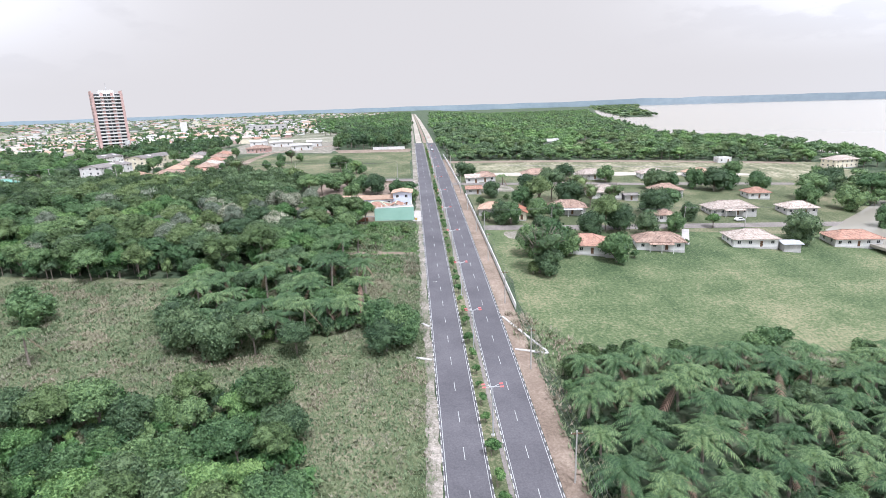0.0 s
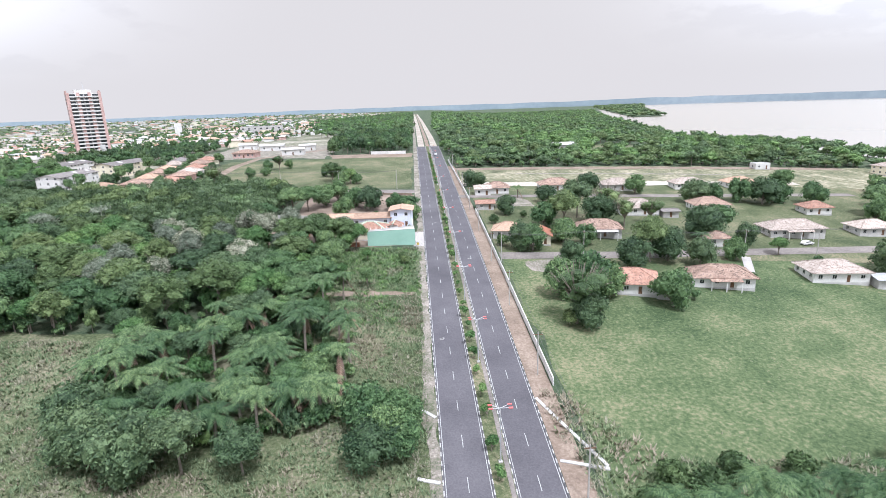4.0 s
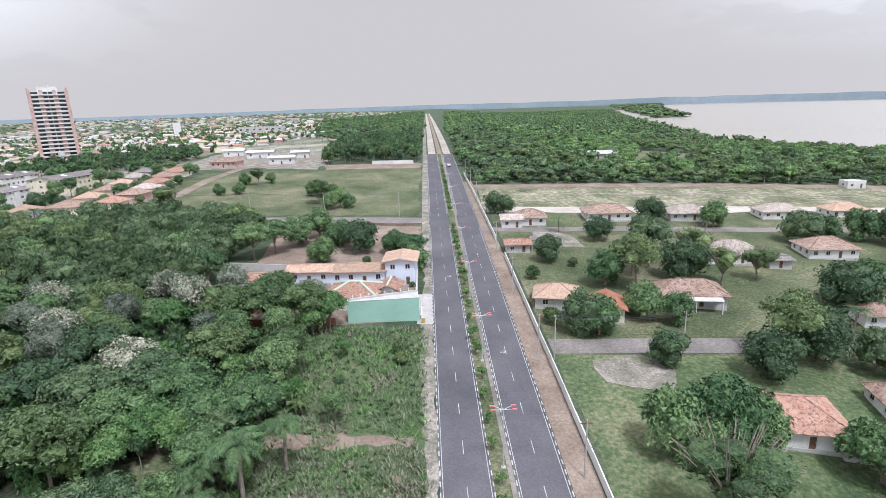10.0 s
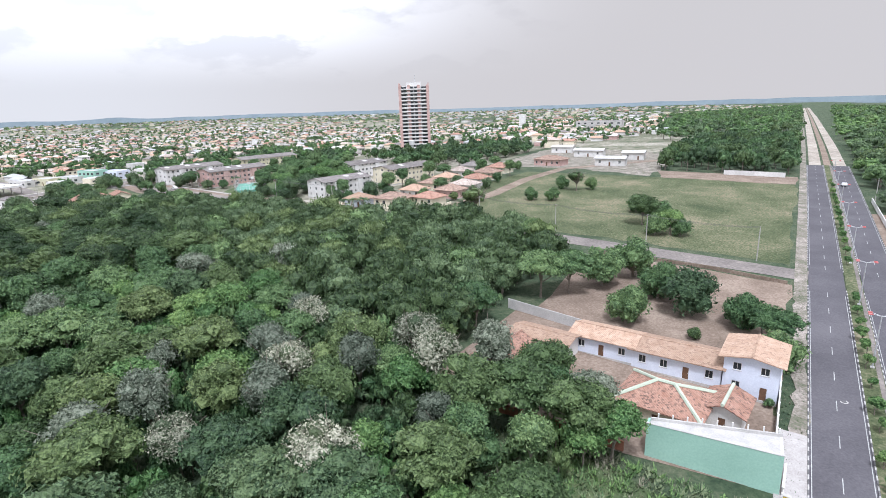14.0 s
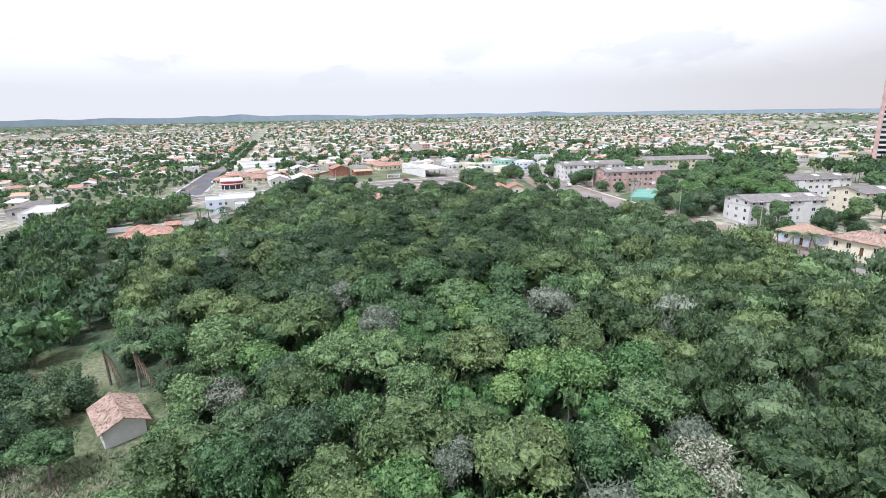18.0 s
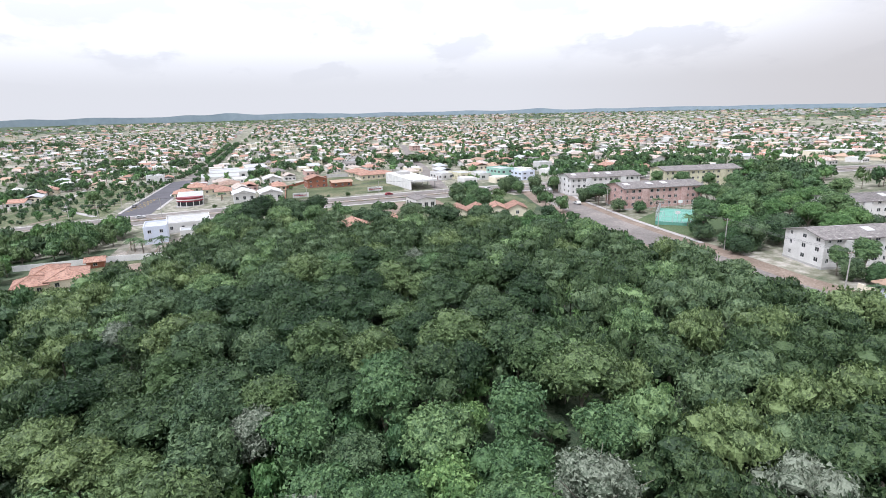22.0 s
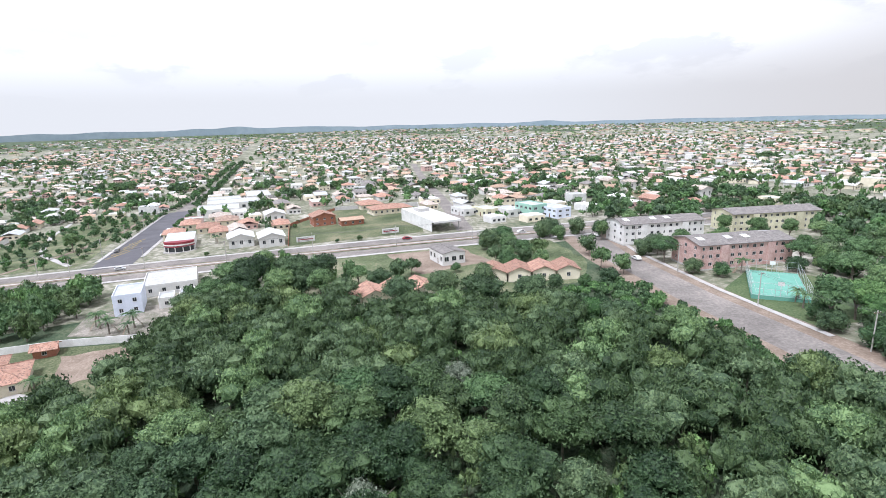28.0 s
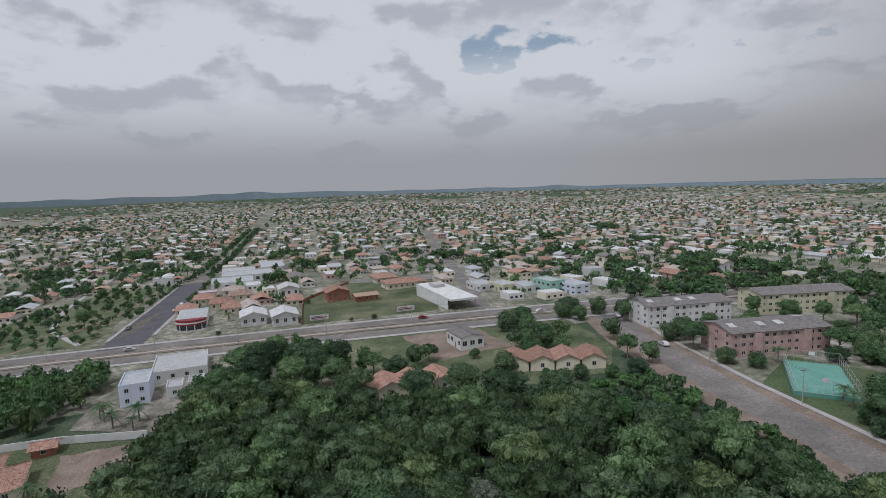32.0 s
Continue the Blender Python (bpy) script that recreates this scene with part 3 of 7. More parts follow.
def ribbon(name, line, width, mat, label, category="road", dz=0.08, thick=0.0, kind="structure", side=0.0, step=8.0):
    """A strip along a line of points, draped on the ground; with a thickness it is a kerb or a low wall."""
    pts = []
    for (x0, y0), (x1, y1) in zip(line, line[1:]):
        n = max(1, int(math.hypot(x1 - x0, y1 - y0) / step))
        pts += [(x0 + (x1 - x0) * k / n, y0 + (y1 - y0) * k / n) for k in range(n)]
    pts.append(line[-1])
    g = Geo()
    rows = []
    for k, (x, y) in enumerate(pts):
        ax, ay = pts[max(k - 1, 0)]
        bx, by = pts[min(k + 1, len(pts) - 1)]
        d = math.hypot(bx - ax, by - ay)
        nx_, ny_ = -(by - ay) / d, (bx - ax) / d
        l = (x + nx_ * (side + width / 2), y + ny_ * (side + width / 2))
        r = (x + nx_ * (side - width / 2), y + ny_ * (side - width / 2))
        rows.append((l, r))
    for (l0, r0), (l1, r1) in zip(rows, rows[1:]):
        q = [(*r0, gz(*r0) + dz), (*r1, gz(*r1) + dz), (*l1, gz(*l1) + dz), (*l0, gz(*l0) + dz)]
        if thick:
            g.slab(q, thick)
        else:
            g.poly(q)
    return tagged(new(name, g.mesh(name, mat)), label, category, kind=kind)


# ---- the avenue ----
Y_END = 530.0
for x, nm in ((-5.2, "road_west"), (5.2, "road_east")):
    ribbon(nm, [(x, -150), (x, Y_END)], 7.0, ASPHALT, "dark grey asphalt carriageway with white dashed lane lines")
    ribbon(nm + "_far", [(x, Y_END), (x, 2100)], 5.2, FARROAD, "pale unpaved carriageway running on to the horizon", dz=0.1)
ribbon("median", [(0, -150), (0, Y_END)], 3.0, LAWN, "narrow grass median between the carriageways", "median", dz=0.2)
ribbon("median_path", [(1.05, -150), (1.05, Y_END)], 0.7, OLDROAD, "worn concrete strip along the grass median", "pavement", dz=0.26)
ribbon("median_far", [(0, Y_END), (0, 2100)], 3.0, EARTH, "bare earth median", "median", dz=0.14)
ribbon("verge_west", [(-10.6, -150), (-10.6, 70)], 3.2, GRAVEL, "pale gravel verge with weeds beside the avenue", "verge", dz=0.1)
ribbon("verge_west_far", [(-10.2, 330), (-10.2, 1500)], 2.6, GRAVEL, "pale gravel verge along the far avenue", "verge", dz=0.1)
ribbon("verge_east", [(11.0, 60), (11.0, 420)], 4.0, EARTH, "orange earth verge between kerb and white wall", "verge", dz=0.1)

# ---- plants ----
def ico(sub=1):
    bm = bmesh.new()
    bmesh.ops.create_icosphere(bm, subdivisions=sub, radius=1.0)
    v = np.array([q.co[:] for q in bm.verts])
    f = np.array([[q.index for q in p.verts] for p in bm.faces])
    bm.free()
    return v, f


ICO1, ICO2 = ico(1), ico(2)


def unit(rng, n, up=0.0):
    d = rng.normal(size=(n, 3))
    d[:, 2] += up
    return d / np.linalg.norm(d, axis=1)[:, None]


def leaf_cards(rng, at, normal, size, tri=False):
    """Small bent leaf sprays: one quad or pointed blade each, turned about its normal at random."""
    n = len(at)
    a = rng.normal(size=(n, 3))
    t = a - (a * normal).sum(1)[:, None] * normal
    t /= np.linalg.norm(t, axis=1)[:, None] + 1e-9
    b = np.cross(normal, t)
    s = (size * rng.uniform(0.55, 1.35, n))[:, None]
    w = s * rng.uniform(0.45, 0.8, n)[:, None]
    if tri:
        return np.stack([at - t * s - b * w, at - t * s * 0.6 + b * w * 1.2, at + t * s * 1.2], 1).reshape(-1, 3), np.arange(3 * n).reshape(-1, 3)
    v = np.stack([at - t * s, at - b * w + normal * s * 0.15, at + t * s, at + b * w + normal * s * 0.15], 1)
    return v.reshape(-1, 3), np.arange(4 * n).reshape(-1, 4)


def crown_arrays(rng, rx, ry, z0, z1, clumps, leaves, leaf, flat=0.5, spread_=0.62, tri=False):
    """Clumps over a dome, each a lumpy core covered in leaf sprays. Returns vertices, triangles and the clumps' middles."""
    h = z1 - z0
    d = unit(rng, clumps, 0.45)
    mid = d * rng.uniform(0.35, 1.0, clumps)[:, None] ** 0.6 * spread_
    c = np.stack([mid[:, 0] * rx, mid[:, 1] * ry, z0 + h * (0.46 + 0.52 * mid[:, 2])], 1)
    r = np.stack([rng.uniform(0.30, 0.48, clumps) * min(1.0, (16 / clumps) ** 0.4)] * 3, 1) * np.array([rx, ry, h * flat])
    vs, ts, base = [], [], 0
    cv, cf = ICO1
    for k in range(clumps):
        lump = cv * (1 + rng.uniform(-0.22, 0.22, len(cv)))[:, None] * r[k] * 0.8 + c[k]
        vs.append(lump)
        ts.append(cf + base)
        base += len(lump)
    per = rng.multinomial(leaves, (r[:, 0] * r[:, 2]) / (r[:, 0] * r[:, 2]).sum())
    for k in range(clumps):
        n = per[k]
        if not n:
            continue
        nd = unit(rng, n, 0.5)
        at = c[k] + nd * r[k] * rng.uniform(0.82, 1.14, n)[:, None]
        nn = nd + 0.75 * rng.normal(size=(n, 3))
        nn[:, 2] = np.abs(nn[:, 2]) * 0.8 + 0.15
        nn /= np.linalg.norm(nn, axis=1)[:, None]
        v, q = leaf_cards(rng, at, nn, leaf, tri)
        vs.append(v)
        ts.append((q if tri else np.concatenate([q[:, [0, 1, 2]], q[:, [0, 2, 3]]])) + base)
        base += len(v)
    return np.concatenate(vs), np.concatenate(ts), c


def tree_proto(name, seed, height, rx, clumps, leaves, leaf, mat, low=0.35, trunk=0.22, flat=0.5, bare=0, label="", category="tree"):
    """A tree with its trunk and limbs as one part and its crown as another; the copies share both meshes."""
    rng = np.random.default_rng(seed)
    ry = rx * rng.uniform(0.85, 1.1)
    v, t, c = crown_arrays(rng, rx, ry, height * low, height, clumps, int(leaves * 2.7), leaf * 0.56, flat, tri=True)
    root = thing(name, label, category, pose(0, 0, -400))
    g = Geo()
    fork = height * (max(low, 0.05) * 0.55 + 0.1)
    lean = Vector((rng.uniform(-0.4, 0.4), rng.uniform(-0.4, 0.4), 0))
    top = Vector((0, 0, fork)) + lean
    ring = g.tube([(0, 0, -0.8), top * 0.5, top], [trunk * 1.3, trunk, trunk * 0.85], 6, cap=False)
    for k in range(min(len(c), 8)):
        end = Vector(c[k]) + Vector((0, 0, -0.1 * height))
        m = (top + end) / 2 + Vector((rng.uniform(-0.5, 0.5), rng.uniform(-0.5, 0.5), 0.06 * height))
        g.tube([top, m, end], [0, trunk * 0.34, trunk * 0.12], 6, start=ring)
    for k in range(bare):
        d = unit(rng, 1, 0.6)[0] * np.array([rx, ry, height * 0.5])
        g.tube([top, (d[0] * 0.5, d[1] * 0.5, height * 0.62), (d[0] * 1.05, d[1] * 1.05, height * 0.7 + abs(d[2]) * 0.7)], [0, 0.07, 0.02], 6, start=ring)
    part("trunk", g, BARK, root)
    part("crown", soup("crown", v, t, mat), mat, root)
    return root


def palm_proto(name, seed, height, length, fronds, mat=None, label="", dead=1):
    """A palm: ringed trunk and arching fronds with separate leaflets."""
    rng = np.random.default_rng(seed)
    root = thing(name, label, "palm", pose(0, 0, -400))
    g = Geo()
    lean = rng.uniform(-0.5, 0.5, 2)
    n = 7
    g.tube([(lean[0] * (k / n) ** 2, lean[1] * (k / n) ** 2, height * k / n - 0.4) for k in range(n + 1)], [0.26 - 0.09 * k / n + 0.02 * (k % 2) for k in range(n + 1)], 7)
    part("trunk", g, BARK, root)
    for kind_, count, mm in (("crown", fronds, mat or L_PALM), ("dead_frond", dead, L_DEAD)):
        if not count:
            continue
        vs, fs, base = [], [], 0
        for k in range(count):
            az = 2 * math.pi * (k / count + rng.uniform(-0.04, 0.04))
            up = rng.uniform(0.65, 1.45) if kind_ == "crown" else -0.9
            L = length * rng.uniform(0.8, 1.1)
            dirh = np.array([math.cos(az), math.sin(az), 0])
            side = np.array([-math.sin(az), math.cos(az), 0])
            m = 19
            s = np.linspace(0.08, 1, m)
            rise = math.sin(up) * s - (0.95 + 0.25 * math.cos(up)) * s ** 2.4 * 0.72
            out = math.cos(up) * s + 0.38 * s ** 2
            spine = np.array([lean[0], lean[1], height - 0.4]) + L * (out[:, None] * dirh + rise[:, None] * np.array([0, 0, 1]))
            for j in range(m - 1):
                p, q = spine[j], spine[j + 1]
                ll = L * 0.19 * math.sin(math.pi * (0.12 + 0.85 * s[j]))
                for sg in (-1, 1):
                    tip = p + (q - p) * 1.6 + sg * side * ll - np.array([0, 0, ll * 0.55])
                    vs += [p, p + (q - p) * 0.75, tip, (p + tip) / 2 - (q - p) * 0.25]
                    fs += [[base, base + 1, base + 2], [base, base + 2, base + 3]]
                    base += 4
        part(kind_, soup(kind_, vs, fs, mm), mm, root)
    return root


def scatter_stuff(name, spots, sizes, mats, pick, label, seed=5, clumps=6, leaves=150, leaf=0.6, category="trees", cards=True):
    """Many far trees as one mesh: lumpy clumps with leaf sprays, and a stub of trunk under each."""
    rng = np.random.default_rng(seed)
    protos = []
    for k in range(6):
        v, t, _ = crown_arrays(rng, 1.0, 1.0, 0.12, 1.0, clumps, leaves, leaf, 0.5, tri=True)
        g = Geo().cyl((0, 0, -0.1), (0, 0, 0.5), 0.05, 0.03, 5, cap=False)
        gv = np.array(g.v)
        gt = np.array([[f[0], f[1], f[2]] for f in g.f] + [[f[0], f[2], f[3]] for f in g.f])
        protos.append((np.concatenate([v, gv]), np.concatenate([t, gt + len(v)]), len(t)))
    vs, ts, ids, base = [], [], [], 0
    for (x, y), (r, h), m in zip(spots, sizes, pick):
        v, t, nl = protos[rng.integers(6)]
        a = rng.uniform(0, 6.28)
        w = v @ np.array([[math.cos(a), math.sin(a), 0], [-math.sin(a), math.cos(a), 0], [0, 0, 1]]) * np.array([r, r, h])
        vs.append(w + np.array([x, y, gz(x, y)]))
        ts.append(t + base)
        i = np.full(len(t), m)
        i[nl:] = len(mats)
        ids.append(i)
        base += len(v)
    me = soup(name, np.concatenate(vs), np.concatenate(ts), [*mats, BARK], np.concatenate(ids))
    return tagged(new(name, me), label, category, kind="stuff")


def inside(x, y, poly):
    hit = False
    for (x0, y0), (x1, y1) in zip(poly, poly[1:] + poly[:1]):
        if (y0 > y) != (y1 > y) and x < (x1 - x0) * (y - y0) / (y1 - y0) + x0:
            hit = not hit
    return hit


def fill(poly, gap, seed, keep=lambda x, y: True):
    """Spots inside an outline, at least a gap apart."""
    rnd = random.Random(seed)
    xs, ys = [p[0] for p in poly], [p[1] for p in poly]
    cells, out = {}, []
    for _ in range(int(4 * (max(xs) - min(xs)) * (max(ys) - min(ys)) / gap / gap)):
        x, y = rnd.uniform(min(xs), max(xs)), rnd.uniform(min(ys), max(ys))
        i, j = int(x // gap), int(y // gap)
        if any((x - a) ** 2 + (y - b) ** 2 < gap * gap for p in (i - 1, i, i + 1) for q in (j - 1, j, j + 1) for a, b in cells.get((p, q), ())):
            continue
        if not inside(x, y, poly) or not keep(x, y):
            continue
        cells.setdefault((i, j), []).append((x, y))
        out.append((x, y))
    return out


T = {}
spec = [
    ("dark", L_DARK, 11.5, 5.8, 24, 1250, 0.42, "tall dark green forest tree with a dense crown"),
    ("mid", L_MID, 10.5, 5.2, 22, 1200, 0.42, "mid-green broadleaf forest tree with a full crown"),
    ("olive", L_OLIVE, 12, 6.2, 26, 1300, 0.42, "olive green forest tree with a wide flat crown"),
    ("bright", L_BRIGHT, 8.5, 4.6, 18, 1100, 0.42, "fresh bright green young tree in the woods"),
    ("deep", L_DEEP_SHADED, 11.5, 6.0, 22, 1300, 0.42, "dark glossy green forest tree with a dense round crown, darkened for cloud shade"),
    ("grey", L_GREY, 11.5, 4.6, 15, 1000, 0.34, "pale grey-green tree with a thin open crown"),
]
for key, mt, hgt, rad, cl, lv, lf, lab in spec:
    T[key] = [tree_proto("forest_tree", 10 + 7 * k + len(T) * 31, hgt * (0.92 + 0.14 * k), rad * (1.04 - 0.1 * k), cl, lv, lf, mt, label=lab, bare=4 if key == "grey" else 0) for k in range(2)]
T["flower"] = [tree_proto("blossom_tree", 77 + k, 13, 4.6, 12, 1100, 0.38, L_FLOWER, label="forest tree covered in white blossom", bare=4) for k in range(2)]
T["mango"] = [tree_proto("mango_tree", 90 + k, 7.5, 4.6, 22, 1250, 0.42, L_MID, low=-0.12, flat=0.5, label="dense rounded mango tree with glossy leaves") for k in range(2)]
T["mangod"] = [tree_proto("garden_tree", 95 + k, 8.5, 5.0, 22, 1250, 0.42, L_DARK, low=-0.08, flat=0.5, label="dense dark green garden tree with a round crown") for k in range(2)]
T["bush"] = [tree_proto("bush", 99 + k, 3.0, 2.1, 9, 480, 0.32, (L_MID, L_OLIVE)[k], low=0.05, trunk=0.07, flat=0.6, label="leafy green bush on open ground", category="bush") for k in range(2)]
T["thin"] = [tree_proto("bare_tree", 105, 9, 4.2, 14, 420, 0.22, L_OLIVE, bare=44, label="half-bare grey tree with thin twigs")]
T["street"] = [tree_proto("median_tree", 108 + k, 2.6, 1.1, 7, 320, 0.22, L_BRIGHT, low=0.4, trunk=0.05, label="small round tree planted in the median", category="tree") for k in range(2)]
T["palm"] = [palm_proto("palm", 120 + k, (7.5, 9.5, 5.0)[k], (3.9, 4.2, 4.6)[k], (22, 24, 28)[k], label="feathery palm with arching green fronds") for k in range(3)]
T["coco"] = [palm_proto("palm", 130, 5.0, 3.6, 18, label="coconut palm with drooping fronds", dead=1)]
rt = random.Random(4)


def plant(key, x, y, s=1.0, label="", group=""):
    ob = copy_thing(rt.choice(T[key]), on_ground(x, y, rt.uniform(0, 360)) @ Matrix.Diagonal((s * rt.uniform(0.93, 1.07), s * rt.uniform(0.93, 1.07), s, 1)))
    return tagged(ob, label, group=group)


def tufts(name, poly, gap, seed, mats, label, size=(0.3, 0.7), cards=7, keep=lambda x, y: True, tall=1.0):
    """Rough grass and weeds: upright blades in small clumps, all in one mesh."""
    rng = np.random.default_rng(seed)
    at = np.array(fill(poly, gap, seed, keep))
    n = len(at)
    z = ground_z(at[:, 0], at[:, 1])
    s = rng.uniform(*size, n)
    base = np.repeat(np.stack([at[:, 0], at[:, 1], z], 1), cards, 0)
    ss = np.repeat(s, cards)[:, None]
    m = len(base)
    a = rng.uniform(0, 6.283, m)
    out = np.stack([np.cos(a), np.sin(a), 0 * a], 1)
    side = np.stack([-np.sin(a), np.cos(a), 0 * a], 1)
    up = np.array([0, 0, 1.0])
    h = ss * rng.uniform(0.6, 1.3, m)[:, None] * tall
    p = base + out * ss * rng.uniform(0.0, 0.9, m)[:, None]
    w = ss * rng.uniform(0.10, 0.22, m)[:, None]
    v = np.stack([p - side * w * 1.3, p + side * w * 1.3, p + out * ss * 0.8 + up * h], 1).reshape(-1, 3)
    # one kind of grass rules in each patch
    patch = np.array([noise.noise((x / 9, y / 9, seed)) + 0.5 * noise.noise((x / 2.5, y / 2.5, seed)) for x, y in at])
    ids = np.clip(((patch + 0.5) * len(mats)).astype(int), 0, len(mats) - 1)
    return tagged(new(name, soup(name, v, np.arange(3 * m).reshape(-1, 3), mats, np.repeat(ids, cards))), label, "grass", kind="stuff")

# ---- ground cover ----
drape("gravel_verge", wavy([(-8.9, 70), (-8.9, 332), (-11.4, 332), (-10.8, 290), (-11.6, 250), (-10.6, 215), (-11.4, 180), (-10.7, 150), (-11.6, 120), (-10.9, 70)], 0.45, 2.2, 71), GRAVEL, "ragged gravel verge with weeds beside the avenue", "verge", dz=0.12)
drape("meadow_west", wavy([(-9.2, 60), (-9.2, 256), (-30, 256), (-42, 232), (-70, 203), (-140, 210), (-160, 160), (-120, 60)], 1.5), DRY, "dry yellow grass land with tufts and weeds")
drape("scrub_west", wavy([(-10.2, 208), (-10.2, 257), (-40, 259), (-48, 240), (-34, 222), (-28, 208)], 1.5, seed=3), GRASS, "low green weeds beside the avenue", dz=0.09)
drape("meadow_green", wavy([(15, 150), (15, 250), (110, 246), (190, 240), (230, 150), (120, 143), (60, 147)], 1.5, seed=2), MEADOW, "open green meadow beside the bungalows")
drape("bungalow_lawn", [(14.5, 249), (110, 246), (190, 240), (260, 250), (250, 350), (150, 357), (30, 361), (14.5, 365)], LAWN, "mown lawn round the bungalows", dz=0.06)
drape("cleared_field", wavy([(13, 358), (60, 356), (160, 351), (270, 352), (266, 412), (160, 414), (60, 412), (13, 412)], 2.0, seed=5), FIELD, "cleared field of dry grass before the river wood", dz=0.05)
drape("sand_strip", wavy([(14, 357), (60, 356), (120, 357), (190, 361), (190, 367), (120, 367), (60, 366), (14, 366)], 0.9, seed=4), SAND, "pale sandy track along the cleared field", dz=0.10)
drape("sand_streak", wavy([(40, 389), (90, 388), (150, 386), (190, 386), (190, 387), (150, 388.5), (90, 390.5), (40, 391)], 0.9, 4, 64), GRAVEL, "thin gravelly streak in the cleared field", dz=0.11)
drape("earth_bank", wavy([(13, 403), (90, 404), (250, 406), (250, 413), (90, 412), (13, 411)], 0.8, seed=6), EARTH, "bare earth bank along the wood", dz=0.12)
drape("field_west", wavy([(-12.3, 354), (-115, 358), (-140, 410), (-134, 462), (-60, 466), (-12.3, 466)], 1.0, seed=7), LAWN, "fenced green field of rough grass")
drape("earth_lot", wavy([(-12.4, 466), (-66, 466), (-72, 486), (-12.4, 486)], 0.8, seed=8), EARTH, "bare reddish earth lot", dz=0.07)
drape("white_lot", wavy([(-72, 468), (-72, 560), (-170, 600), (-165, 480), (-118, 482)], 1.5, seed=9), GRAVEL, "pale open lot with sheds", dz=0.07)
drape("earth_yard", wavy([(-12.4, 292), (-12.4, 338), (-30, 340), (-60, 339), (-58, 300), (-40, 291)], 0.8, seed=10), EARTH, "bare brown earth yard under garden trees", dz=0.07)
drape("house_yard", [(-12.4, 264), (-12.4, 292), (-62, 296), (-64, 262), (-30, 262)], EARTH, "paved yard of the walled house", dz=0.06)
drape("gatehouse_forecourt", wavy([(24, 315), (40, 314), (37, 330), (30, 338), (26, 330)], 0.5, 3, 11), GRAVEL, "worn sandy patch on the lawn", dz=0.1)
drape("sand_patch", wavy([(22, 239), (33, 236), (37, 245), (30, 248), (21, 247)], 0.6, 3, 12), GRAVEL, "sandy bare patch beside the lane", dz=0.11)
drape("hut_clearing", wavy([(-126, 186), (-131, 200), (-140, 201), (-148, 193), (-158, 189), (-170, 182), (-172, 171), (-158, 172), (-140, 184)], 1.0, seed=13), DRY, "small grassy clearing in the forest", dz=0.06)
drape("villa_lawn", [(-240, 168), (-268, 160), (-296, 163), (-284, 203), (-262, 205), (-248, 192)], LAWN, "lawn of the walled villa", dz=0.06)
drape("villa_earth", wavy([(-264, 186), (-284, 182), (-284, 199), (-268, 201)], 0.7, 3, 14), EARTH, "bare worn earth on the villa lawn", dz=0.1)
ground_cover("town_ground", [(-312, 180), (-320, 20), (-420, -250), (-1900, -700), (-2400, 300), (-1900, 2000), (-300, 1500), (-90, 700), (-75, 560), (-175, 610), (-170, 480), (-140, 470), (-143, 412), (-118, 356), (-180, 352), (-200, 353), (-252, 356), (-330, 366), (-318, 300), (-300, 230)], TOWNSOIL, "town ground of pale earth and paving", 0.03)
drape("football_lot", [(-383, 240), (-437, 241), (-482, 271), (-468, 322), (-424, 312), (-379, 303)], LAWN, "mown green lot behind a low wall", dz=0.1)
drape("town_park", wavy([(-402, 90), (-396, 150), (-440, 150), (-560, 151), (-560, 110), (-450, 80)], 1.5, 10, 16), DRY, "small park with young trees and paths", dz=0.08)

drape("dirt_track", wavy([(-52, 221), (-36, 222.3), (-20, 222.5), (-12.8, 223), (-12.8, 225.5), (-22, 225.2), (-29, 226), (-38, 225), (-52, 223)], 0.9, 2.0, 19), EARTH, "sandy bare track through the roadside weeds", dz=0.13)
drape("villa_path", [(-262, 176), (-259, 181), (-252, 185), (-247, 190), (-249, 192), (-255, 188), (-263, 183), (-266, 178)], PAVE, "curved concrete garden path of the villa", "path", dz=0.12)

# ---- streets ----
LINK = [(-8.7, 346), (-60, 349), (-103, 351), (-150, 348), (-180, 345), (-217, 347), (-252, 349), (-300, 355), (-345, 367)]
ribbon("street_link", LINK[:4], 7.5, OLDROAD, "worn grey-pink side street")
ribbon("street_verge", LINK[3:], 22.0, EARTH, "worn sandy verge of the broad street", "verge", dz=0.06)
ribbon("street_link_wide", LINK[3:], 11.0, OLDROAD, "broad worn street with pale sandy edges", dz=0.09)
for s in (-9.6,):
    ribbon("pavement_link", LINK[5:], 1.6, PAVE, "pale concrete pavement along the street", "pavement", dz=0.17, side=s)
ribbon("street_lane", [(-116, 352), (-126, 372), (-122, 400), (-124, 440), (-120, 478), (-70, 540)], 6.0, EARTH, "narrow earth lane beside the field", dz=0.1)
ribbon("lane_bungalows", [(14.5, 252), (60, 252), (120, 256), (200, 262)], 6.0, OLDROAD, "grey lane between the bungalows", dz=0.14)
ribbon("lane_upper", [(9, 334), (30, 333), (60, 334), (110, 333), (200, 338)], 5.5, OLDROAD, "grey lane behind the bungalows", dz=0.14)
ribbon("drive_path", [(84, 232), (88, 240), (93, 250)], 2.6, PAVE, "pale concrete drive on the lawn", "path", dz=0.15)
TOWN = [(-440, -320), (-400, -60), (-380, 122), (-366, 228), (-350, 363), (-328, 530), (-290, 900)]
ribbon("avenue_town_near", TOWN, 8.5, OLDROAD, "worn grey asphalt town avenue", dz=0.12, side=-9.5)
